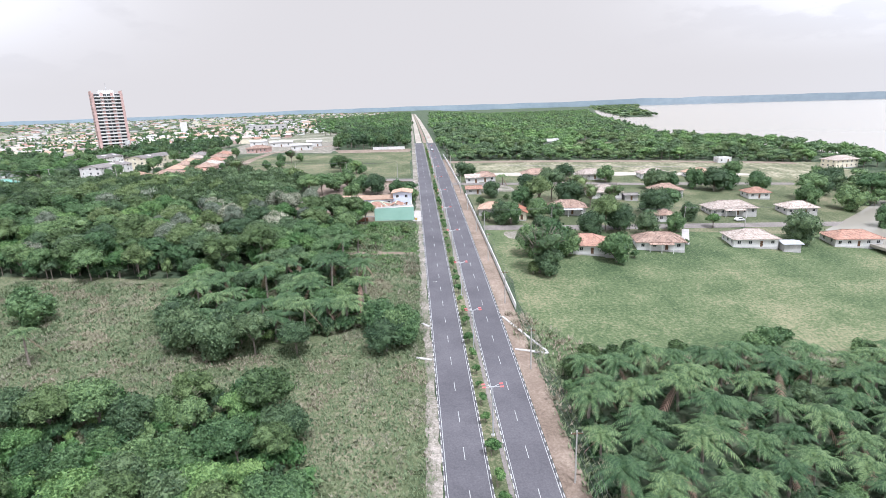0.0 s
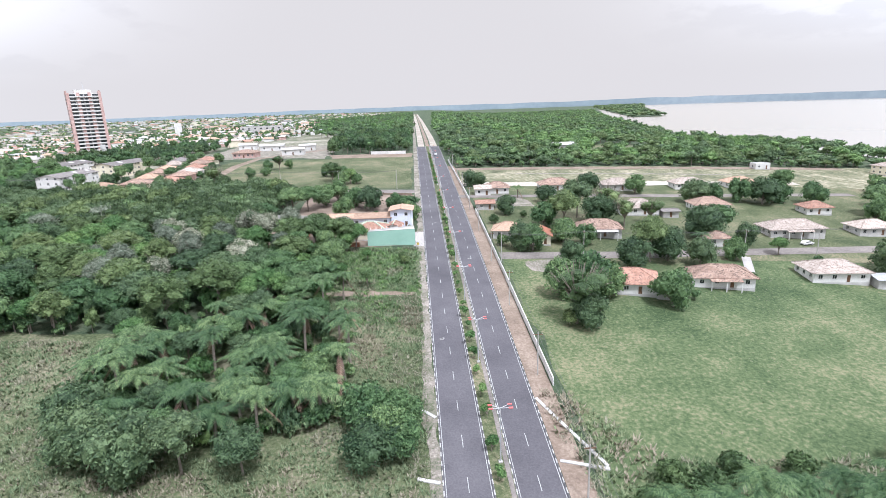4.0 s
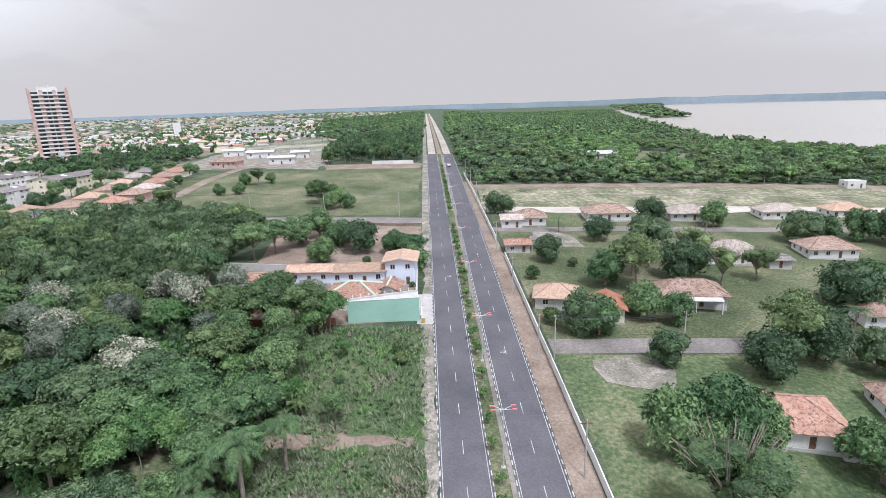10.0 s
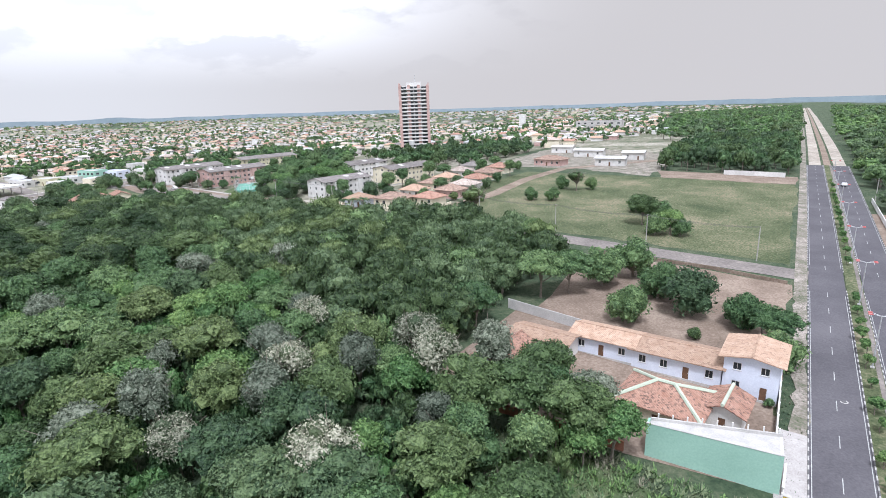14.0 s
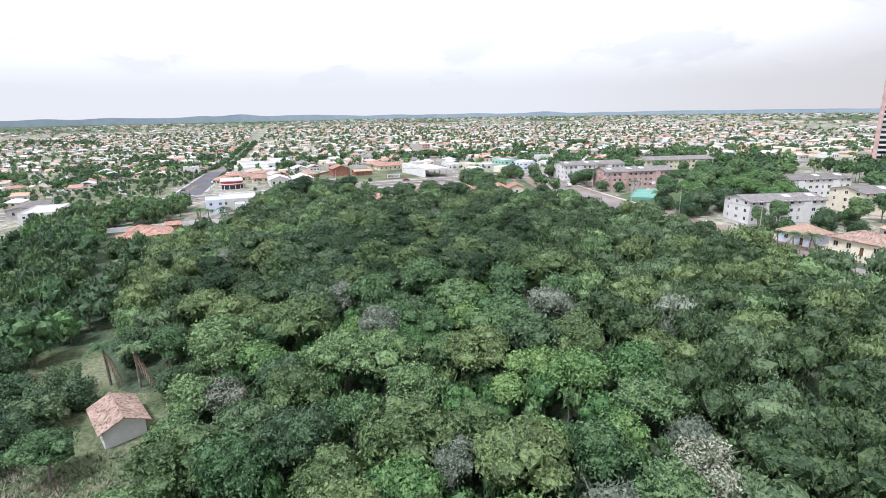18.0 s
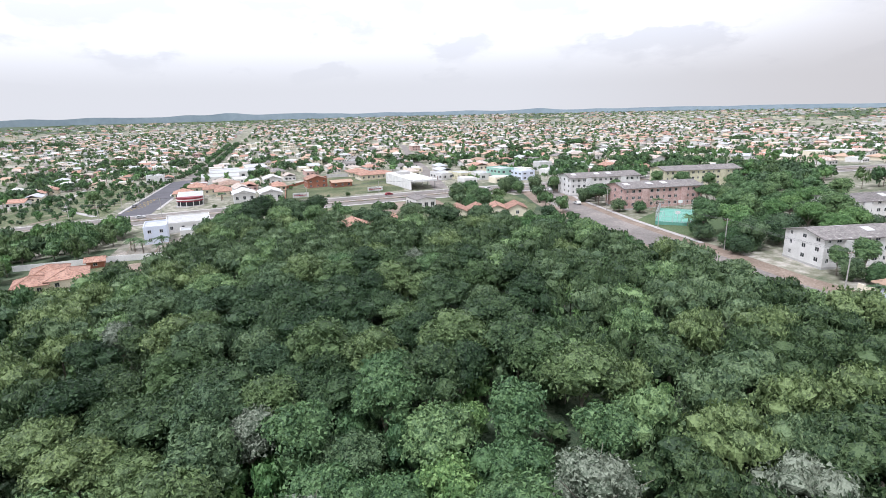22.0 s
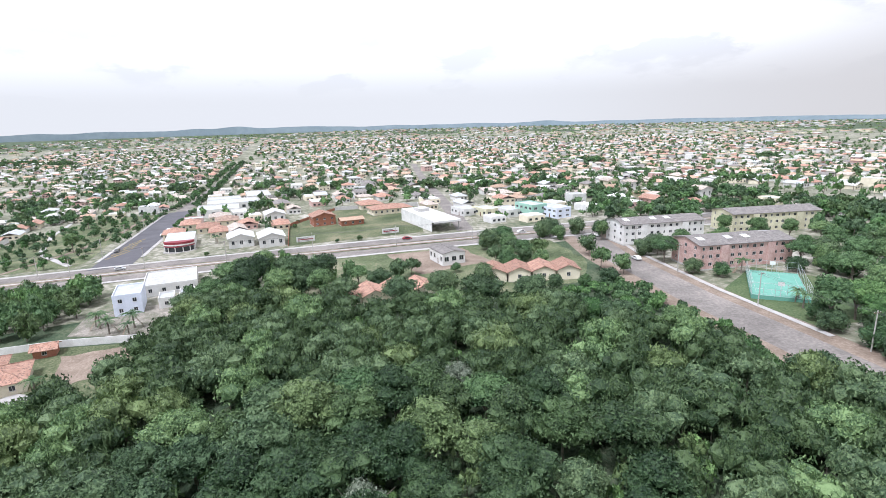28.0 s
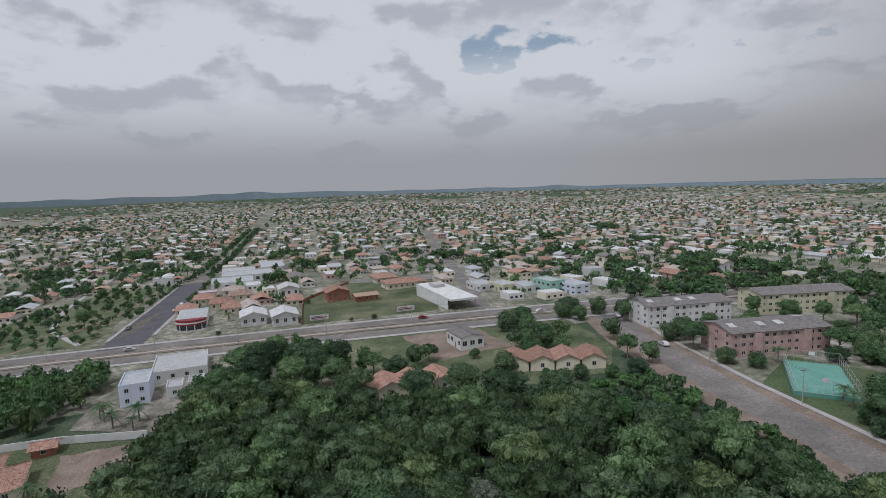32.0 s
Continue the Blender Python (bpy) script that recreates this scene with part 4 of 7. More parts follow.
ribbon("avenue_town_far", TOWN, 8.5, OLDROAD, "worn grey asphalt town avenue", dz=0.12, side=7.0)
ribbon("median_town", TOWN, 5.0, EARTH, "earth and grass strip between the lanes of the town avenue", "median", dz=0.2, side=-1.2)
ribbon("median_town_path", TOWN, 1.4, PAVE, "pale paved strip in the median", "pavement", dz=0.26, side=-1.2)
for s in (-14.6, 12.2):
    ribbon("pavement_town", TOWN, 2.4, PAVE, "pale pavement along the town avenue", "pavement", dz=0.2, side=s)
SIDE = [(-384, 166), (-470, 167), (-633, 165), (-1130, 178)]
ribbon("street_side", [(-384, 166), (-470, 167), (-560, 166)], 17.0, ASPHALT, "broad dark side street running into the town", dz=0.13)
ribbon("street_side_far", [(-559, 166), (-633, 165), (-1130, 178)], 8.5, OLDROAD, "narrow grey town street lined with trees", dz=0.12)
for s in (-9.3, 9.3):
    ribbon("pavement_side", [(-400, 166.2), (-470, 167), (-560, 166)], 1.8, PAVE, "pale pavement along the side street", "pavement", dz=0.2, side=s)
for k in range(5):
    x = -404 - 8 * k
    ribbon("yellow_hatching", [(x, 159 + 0.5 * k), (x - 14, 166)], 0.35, YELLOW, "faded yellow hatching on the asphalt", "road marking", dz=0.17)
ribbon("street_shops", [(-372, 322), (-430, 333), (-640, 372), (-900, 420)], 8.0, OLDROAD, "town street beside the shops", dz=0.13)

# ---- forest ----
FOREST = [(-30, 226), (-44, 222), (-70, 205), (-120, 204), (-128, 210), (-140, 207), (-150, 200), (-172, 188), (-205, 180), (-236, 182), (-246, 196), (-262, 208), (-290, 210), (-298, 226), (-286, 244), (-272, 256), (-264, 275), (-256, 296), (-246, 308), (-226, 319), (-200, 328), (-150, 334), (-108, 345), (-74, 340), (-64, 330), (-66, 300), (-66, 266), (-60, 256), (-44, 262), (-36, 258)]
marks = [("flower", -77.8, 246, 1.0), ("flower", -78.7, 228, 0.85), ("flower", -64.9, 262.7, 1.08), ("flower", -58, 235, 1.0), ("grey", -155, 231.6, 1.05), ("flower", -125.5, 212.7, 0.8),
         ("grey", -134, 236, 1.1), ("grey", -84.4, 249.4, 1.15), ("olive", -173.7, 241.7, 1.15), ("flower", -58.4, 258.3, 1.1), ("flower", -88, 262, 0.9), ("flower", -70, 238, 0.8), ("grey", -70, 254, 1.0), ("grey", -52, 250, 0.9)]
rk = random.Random(8)
for k, x, y, s in marks:
    plant(k, x, y, s, group="forest trees")
spots = fill(FOREST, 6.3, 3, lambda x, y: all((x - a) ** 2 + (y - b) ** 2 > 16 for _, a, b, _ in marks))
spots.sort(key=lambda p: min((p[0] + 60) ** 2 + (p[1] - 225) ** 2, (p[0] + 120) ** 2 + (p[1] - 235) ** 2, (p[0] + 190) ** 2 + (p[1] - 245) ** 2, ((p[0] + 150) ** 2 + (p[1] - 238) ** 2)))


def kind_at(x, y):
    """Woods are patchy: one kind rules here, another there."""
    n = noise.noise((x / 28, y / 28, 0.3))
    w = (4, 4, 3, 0.7, 1.0) if n < -0.08 else (2, 3, 4, 1.4, 2.4) if n < 0.16 else (1, 1.5, 4, 1.6, 4.0)
    # the west gets mostly the deep kind, whose colour holds painted cloud shade
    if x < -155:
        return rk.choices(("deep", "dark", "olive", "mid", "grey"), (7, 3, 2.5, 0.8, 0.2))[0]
    return rk.choices(("dark", "olive", "mid", "grey", "bright"), w)[0]


for x, y in spots[:175]:
    plant(kind_at(x, y), x, y, rk.uniform(0.82, 1.22), group="forest trees")
rest = spots[175:]
scatter_stuff("forest_beyond", rest, [(rk.uniform(4.8, 7.0), rk.uniform(9, 11.5)) for _ in rest], [L_DARK, L_OLIVE, L_MID, L_DEEP_SHADED, L_GREY], [rk.choices((0, 1, 2, 3, 4), (3, 2, 1, 8, 0.1))[0] for _ in rest], "dense green forest of broadleaf trees", leaves=1500, leaf=0.042, clumps=18)
for k in range(19):
    x = -262 + 6.2 * k
    y = float(np.interp(x, [-262, -256, -246, -226, -200, -150], [282, 298, 311, 321, 330, 336])) + rk.uniform(-1.5, 1.5)
    plant(rk.choice(("mango", "dark", "mid", "mango", "bright")), x, y, rk.uniform(0.75, 1.0), group="forest trees")
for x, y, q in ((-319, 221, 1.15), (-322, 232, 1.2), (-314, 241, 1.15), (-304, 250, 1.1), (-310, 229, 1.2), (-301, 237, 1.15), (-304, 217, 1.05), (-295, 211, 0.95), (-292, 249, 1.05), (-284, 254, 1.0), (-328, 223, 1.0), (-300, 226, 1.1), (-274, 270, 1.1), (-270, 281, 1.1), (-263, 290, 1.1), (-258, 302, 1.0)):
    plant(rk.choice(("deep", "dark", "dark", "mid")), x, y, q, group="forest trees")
edge = fill([(-150, 334), (-200, 328), (-226, 319), (-246, 308), (-256, 296), (-262, 298), (-266, 318), (-270, 336), (-240, 337), (-180, 334), (-150, 338)], 3.6, 34)
scatter_stuff("roadside_scrub", edge, [(rk.uniform(2.2, 3.4), rk.uniform(2.6, 5.5)) for _ in edge], [L_DARK, L_MID, L_BRIGHT], [rk.choice((0, 1, 1, 2)) for _ in edge], "low green scrub between forest and street", seed=35, leaves=260, leaf=0.12, clumps=8, category="bushes")
FOREST_SOUTH = [(-174, 184), (-205, 178), (-236, 181), (-246, 160), (-285, 142), (-262, 112), (-200, 118), (-150, 112), (-122, 140), (-112, 172), (-136, 172), (-160, 169)]
south = fill(FOREST_SOUTH, 6.6, 30)
scatter_stuff("forest_south", south, [(rk.uniform(4.2, 6.2), rk.uniform(8, 12)) for _ in south], [L_DARK, L_OLIVE, L_MID, L_BRIGHT], [rk.choices((0, 1, 2, 3), (5, 3, 4, 1))[0] for _ in south], "dense forest behind the hut", seed=32, leaves=360, leaf=0.08, clumps=9)
under = fill(FOREST, 4.0, 31)
scatter_stuff("undergrowth", under, [(rk.uniform(2.0, 3.6), rk.uniform(3.0, 6.8)) for _ in under], [L_DARK, L_MID, L_BRIGHT, L_OLIVE], [rk.choices((0, 1, 2, 3), (3, 4, 2, 2))[0] for _ in under], "tangled green undergrowth between the forest trees", seed=15, leaves=90, leaf=0.13, clumps=4, category="undergrowth")
vines = fill([(-40, 226), (-70, 207), (-120, 206), (-150, 212), (-165, 225), (-165, 252), (-120, 262), (-70, 262), (-46, 256)], 4.8, 36)
scatter_stuff("vine_thicket", vines, [(rk.uniform(2.6, 4.4), rk.uniform(4.5, 8.0)) for _ in vines], [L_MID, L_BRIGHT, L_OLIVE, L_DARK], [rk.choices((0, 1, 2, 3), (4, 4, 1, 1))[0] for _ in vines], "bright green shrubs and vines between the forest trees", seed=37, leaves=480, leaf=0.065, clumps=9, category="bushes")
# clumps by the avenue
near_bits = [(-17, 165, "mango", 1.2), (-21, 170, "mango", 1.15), (-14.5, 170, "mango", 1.0), (-19, 161, "mangod", 1.0), (-15, 163.5, "mango", 1.0), (-103, 178, "mango", 1.35), (-62, 163, "mangod", 1.3), (-54, 160, "mangod", 1.35), (-47, 160.5, "dark", 0.9), (-66, 170, "mangod", 1.2), (-38, 160, "dark", 0.8)]
for x, y, k, s in near_bits:
    plant(k, x, y, s)
PALMS = [(-66, 166), (-42, 163), (-30, 167), (-24, 176), (-26, 204), (-36, 214), (-58, 206), (-74, 194)]
for x, y in fill(PALMS, 4.6, 23):
    if any((x - a) ** 2 + (y - b) ** 2 < 14 for a, b, _, _ in near_bits):
        continue
    q = rk.random()
    if q < 0.55:
        ob = copy_thing(T["palm"][rk.choice((2, 2, 2, 0))], on_ground(x, y, rt.uniform(0, 360)) @ Matrix.Scale(rt.uniform(0.9, 1.25), 4))
        tagged(ob, group="palms by the avenue")
    else:
        plant(rk.choice(("mid", "mid", "dark", "bright", "bush")), x, y, rk.uniform(0.55, 0.8), group="trees by the avenue")
MASS = [(-84, 136), (-74, 142), (-58, 140), (-44, 144), (-36, 136), (-28, 124), (-27, 96), (-92, 96)]
for x, y in fill(MASS, 4.7, 25):
    plant(rk.choice(("mango", "mid", "bright", "mangod", "mango", "olive")), x, y, rk.uniform(0.68, 1.0), group="trees by the avenue")
for x, y, k in ((-92, 158, 0), (-30, 218, 0)):
    copy_thing(T["palm"][k], on_ground(x, y, 20))
clump_under = fill(PALMS, 3.4, 27) + fill(MASS, 3.6, 28)
scatter_stuff("thicket_undergrowth", clump_under, [(rk.uniform(1.5, 2.8), rk.uniform(2.0, 3.8)) for _ in clump_under], [L_DARK, L_MID, L_BRIGHT], [rk.choice((0, 1, 1, 2)) for _ in clump_under], "leafy undergrowth under palms and trees", seed=29, leaves=70, leaf=0.17, clumps=4, category="undergrowth")
for x, y in fill([(-18, 208), (-14, 240), (-15, 256), (-40, 258), (-50, 246), (-46, 226), (-34, 208)], 5.2, 45, lambda x, y: not 220 < y < 228):
    if rk.random() < min(0.95, (-x - 10) / 30):
        plant(rk.choice(("bush", "bush", "bright", "mid", "bush")), x, y, rk.uniform(0.55, 0.85) if x < -30 else rk.uniform(0.4, 0.6), group="roadside bushes")
for x, y in fill([(-34, 206), (-60, 205), (-72, 196), (-80, 203), (-70, 210), (-44, 224), (-32, 218)], 4.4, 46):
    plant(rk.choice(("mid", "bright", "mango", "dark", "bush")), x, y, rk.uniform(0.55, 0.85), group="forest trees")
mass_bush = fill(MASS, 3.3, 47) + fill([(-66, 166), (-42, 163), (-30, 167), (-26, 180), (-30, 200), (-58, 204), (-74, 192)], 4.2, 48)
scatter_stuff("thicket_bushes", mass_bush, [(rk.uniform(2.2, 3.4), rk.uniform(2.8, 5.2)) for _ in mass_bush], [L_DARK, L_MID, L_BRIGHT, L_OLIVE], [rk.choices((0, 1, 2, 3), (3, 4, 3, 2))[0] for _ in mass_bush], "dense leafy bushes filling the thicket", seed=49, leaves=300, leaf=0.11, clumps=8, category="bushes")
# grass and weeds
tufts("dry_grass_tufts", [(-10.6, 96), (-10.6, 215), (-30, 222), (-70, 200), (-125, 205), (-140, 150), (-90, 96)], 0.62, 33, [TUFT_DRY, TUFT_GREEN, TUFT_GREEN, TUFT_PALE], "tufts of dry and green grass", (0.3, 0.75), 9, lambda x, y: not inside(x, y, PALMS) and not inside(x, y, MASS))
tufts("roadside_weeds", [(-10.6, 206), (-10.6, 260), (-40, 261), (-58, 252), (-46, 224), (-30, 206)], 0.6, 35, [TUFT_GREEN, L_MID, L_BRIGHT, TUFT_GREEN, TUFT_DRY], "dense green roadside weeds and creepers", (0.3, 0.9), 9, lambda x, y: not (222 < y < 226 and noise.noise((x / 4, y / 4, 1.3)) < 0.12))
tufts("meadow_tufts", [(15, 148), (15, 245), (60, 240), (110, 243), (170, 238), (210, 150)], 0.95, 37, [TUFT_GREEN, TUFT_GREEN, TUFT_DRY], "short tufts of meadow grass", (0.12, 0.28), 6)
tufts("field_tufts", [(-13, 355), (-113, 359), (-138, 410), (-134, 460), (-13, 464)], 1.2, 39, [TUFT_GREEN, TUFT_GREEN, TUFT_DRY], "rough tufts of field grass", (0.15, 0.35), 5)
tufts("verge_weeds", [(-12.6, 70), (-12.6, 335), (-9.6, 335), (-9.6, 70)], 0.75, 41, [TUFT_GREEN, TUFT_DRY, L_MID], "weeds along the gravel verge", (0.15, 0.4), 5)
tufts("thicket_grass", [(10.5, 100), (10.5, 180), (15, 178), (26, 160), (60, 160), (110, 156), (110, 146), (22, 146), (16, 100)], 1.0, 43, [TUFT_DRY, TUFT_GREEN, TUFT_PALE], "tall reedy grass beside the palm thicket", (0.5, 1.1), 9, lambda x, y: x > 12.5 or y > 165)
# palm thicket east of the avenue
THICKET = [(17, 146), (26, 151), (60, 151), (104, 149), (112, 96), (18, 90), (14.5, 116)]
for x, y in fill(THICKET, 4.9, 21):
    if rk.random() < 0.86:
        ob = copy_thing(T["palm"][2], on_ground(x, y, rt.uniform(0, 360)) @ Matrix.Scale(rt.uniform(0.85, 1.2), 4))
        tagged(ob, group="palm thicket")
    else:
        plant(rk.choice(("mid", "dark", "bush", "mangod")), x, y, rk.uniform(0.45, 0.65), group="palm thicket")
tu = fill(THICKET, 3.3, 24)
scatter_stuff("palm_undergrowth", tu, [(rk.uniform(1.4, 2.4), rk.uniform(1.2, 2.6)) for _ in tu], [L_DARK, L_MID, L_PALM], [rk.choice((0, 0, 1, 2)) for _ in tu], "dark undergrowth below the palms", seed=26, leaves=60, leaf=0.18, clumps=4, category="undergrowth")
for x, y, s in ((19, 150, 1.5), (24, 155, 1.5), (28, 152, 1.8), (34, 156, 1.6), (17, 143, 1.2), (44, 156, 1.5), (66, 159, 2.0), (70, 160, 1.8), (62, 158, 1.7), (86, 156, 1.6)):
    plant("bush", x, y, s)
for x, y, s in ((-148, 184, 0.8), (-143, 188, 0.75), (-144, 178, 1.0), (-138, 184, 1.0), (-134, 183, 0.9), (-156, 170, 1.1), (-150, 172, 1.0), (-164, 167, 1.1), (-141, 203, 0.7), (-128, 180, 1.0), (-124, 190, 0.8), (-148, 201, 0.9), (-157, 193, 0.9)):
    plant(rk.choice(("mango", "mangod", "mid")), x, y, s, group="trees by the hut")
for x, y, k in ((-150, 190.5, 0), (-147, 196, 0)):
    copy_thing(T["palm"][k], on_ground(x, y, 40))

# ---- wood by the river ----
BELT = [(14, 418), (90, 418), (200, 418), (268, 414), (300, 330), (300, 220), (318, 230), (324, 480), (320, 620), (332, 820), (386, 1070), (456, 1400), (650, 2100), (60, 2100), (14, 700)]
GLADE = [(116, 490), (150, 482), (188, 512), (190, 552), (156, 562), (124, 524)]
belt = fill(BELT, 9.4, 6, lambda x, y: not inside(x, y, GLADE) and abs(x - 98) + abs(y - 494) > 20 and (y < 640 or rk.random() < 0.42))
nearb = [p for p in belt if p[1] < 640]
farb = [p for p in belt if p[1] >= 640]
LM = [L_DARK, L_OLIVE, L_MID, L_BRIGHT]


def stand_at(x, y):
    """Stands of one kind of tree follow one another through the wood."""
    n = noise.noise((x / 70, y / 45, 5.1))
    return rk.choices((0, 1, 2, 3), (5, 2, 4, 0.5) if n < -0.14 else (1.5, 4, 4, 2) if n < 0.12 else (0.6, 2, 4, 6))[0]


scatter_stuff("river_wood", nearb, [(rk.uniform(5.4, 8.6), rk.uniform(6, 11)) for _ in nearb], LM, [stand_at(*p) for p in nearb], "broad belt of dense green trees along the river", seed=9, leaves=300, leaf=0.07, clumps=9)
scatter_stuff("river_wood_far", farb, [(rk.uniform(7.0, 10.5), rk.uniform(6, 12)) for _ in farb], LM, [stand_at(*p) for p in farb], "far woods along the river bank", seed=19, leaves=36, leaf=0.14, clumps=3)
front = fill([(14, 414), (90, 415), (200, 416), (266, 412), (270, 436), (200, 440), (90, 440), (14, 440)], 4.6, 65)
scatter_stuff("wood_edge_scrub", front, [(rk.uniform(2.8, 4.6), rk.uniform(3.0, 6.0)) for _ in front], LM, [stand_at(*p) for p in front], "low leafy scrub along the edge of the river wood", seed=67, leaves=150, leaf=0.1, clumps=6, category="bushes")
drape("wood_glade", wavy(GLADE, 2.0, 8, 61), LAWN, "bright grassy glade in the river wood", dz=0.06)
WEST_GAP = [(-14, 642), (-70, 642), (-120, 700), (-200, 1250), (-230, 1340), (-60, 2200), (-14, 2200)]
gapt = fill(WEST_GAP, 12, 62, lambda x, y: rk.random() < (1.0 if y < 1000 else 0.5))
scatter_stuff("avenue_wood_far", gapt, [(rk.uniform(5.0, 9.0), rk.uniform(6, 11)) for _ in gapt], LM, [stand_at(*p) for p in gapt], "woods and gardens along the far avenue", seed=63, leaves=60, leaf=0.13, clumps=4)
SPIT = [(560, 1500), (640, 1500), (900, 2250), (1300, 3200), (2200, 4700), (1500, 4700), (900, 2800)]
spit = fill(SPIT, 40, 16)
g = Geo()
g.slab([(x, y, WATER_Z + 1.2) for x, y in SPIT], 3)
tagged(new("river_spit", g.mesh("river_spit", SCRUB)), "low wooded spit of land in the river", "land", kind="structure")


def scatter_flat(name, spots, z, sizes, mats, label, seed, leaves=30):
    rng = np.random.default_rng(seed)
    v, t, _ = crown_arrays(rng, 1.0, 1.0, 0.0, 1.0, 5, leaves, 0.2, 0.6)
    vs, ts, ids, base = [], [], [], 0
    for (x, y), (r, h) in zip(spots, sizes):
        vs.append(v * np.array([r * rng.choice((-1, 1)), r, h]) + np.array([x, y, z]))
        ts.append(t + base)
        ids.append(np.full(len(t), rng.integers(len(mats))))
        base += len(v)
    return tagged(new(name, soup(name, np.concatenate(vs), np.concatenate(ts), mats, np.concatenate(ids))), label, "trees", kind="stuff")


scatter_flat("spit_trees", spit, WATER_Z + 0.8, [(rk.uniform(19, 28), rk.uniform(9, 14)) for _ in spit], LM[:3], "low trees on the river spit", 23)
# far shore and low hills on the horizon, distance haze painted as pale blue
def skyline(x, y):
    """Height of the far rim: low woods, with a group of rounded hills in the west."""
    a = math.degrees(math.atan2(y, x)) % 360
    hills = sum(h * math.exp(-((a - c) / w) ** 2) for c, w, h in ((180.0, 1.6, 15), (183.6, 1.4, 11), (190, 2.4, 7), (196, 2.0, 5), (174, 3.0, 5), (150.5, 1.8, 8)))
    return 33 - 6 * math.sin(math.radians(a)) + 4 * noise.noise((x / 900, y / 900, 1.7)) + 5 * noise.noise((x / 160, y / 160, 4.1)) + hills


ring = []
for k in range(520):
    a = radians(-100 + 200 * k / 519) + math.pi / 2 + 0.35
    ring.append((3550 * math.cos(a), 3550 * math.sin(a)))
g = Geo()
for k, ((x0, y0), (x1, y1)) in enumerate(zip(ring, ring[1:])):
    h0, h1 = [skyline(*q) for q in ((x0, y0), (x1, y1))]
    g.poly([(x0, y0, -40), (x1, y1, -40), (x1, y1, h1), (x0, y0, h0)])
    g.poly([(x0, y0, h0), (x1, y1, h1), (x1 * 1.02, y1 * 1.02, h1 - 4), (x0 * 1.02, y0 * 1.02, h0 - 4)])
tagged(new("backdrop", g.mesh("backdrop", HAZED_HILLS)), "low wooded hills on the horizon, pale blue with painted-in haze", "hills", kind="structure")

# ---- houses ----
def window_part(root, w, h, at, side, sill=True, mat=None):
    """A window in a wall: frame, pane and sill. side: the way that it faces (0 -y, 1 +x, 2 +y, 3 -x)."""
    key = ("win", round(w, 2), round(h, 2), (mat or WHITE).name)
    if key not in CACHE:
        g = Geo()
        b = 0.07
        for x0, z0, x1, z1 in ((-w / 2, 0, -w / 2 + b, h), (w / 2 - b, 0, w / 2, h), (-w / 2 + b, 0, w / 2 - b, b), (-w / 2 + b, h - b, w / 2 - b, h), (-0.03, b, 0.03, h - b)):
            g.box(x0, 0.0, z0, x1, 0.08, z1)
        p = Geo().box(-w / 2 + b, 0.03, b, w / 2 - b, 0.05, h - b)
        s = Geo().box(-w / 2 - 0.08, -0.14, -0.07, w / 2 + 0.08, 0.05, -0.002)
        CACHE[key] = (g.mesh("window_frame", mat or WHITE), p.mesh("pane", GLASS), s.mesh("window_sill", CONCRETE))
    f, p, s = CACHE[key]
    ob = part("window", f, None, root)
    ob.matrix_basis = Matrix.Translation(at) @ pose(0, 0, 0, 0, 0, 90 * side)
    part("pane", p, None, ob)
    if sill and w > 1.0:
        part("window_sill", s, None, ob)
    return ob


def door_part(root, w, h, at, side, mat):
    key = ("door", round(w, 2), round(h, 2), mat.name)
    if key not in CACHE:
        CACHE[key] = (Geo().box(-w / 2, 0.02, 0, w / 2, 0.07, h).mesh("door", mat), Geo().box(w / 2 - 0.16, -0.03, h * 0.48, w / 2 - 0.08, 0.02, h * 0.54).mesh("door_handle", STEEL))
    d, hd = CACHE[key]
    ob = part("door", d, None, root)
    ob.matrix_basis = Matrix.Translation(at) @ pose(0, 0, 0, 0, 0, 90 * side)
    part("door_handle", hd, None, ob)
    return ob


CACHE = {}
HOUSES = []


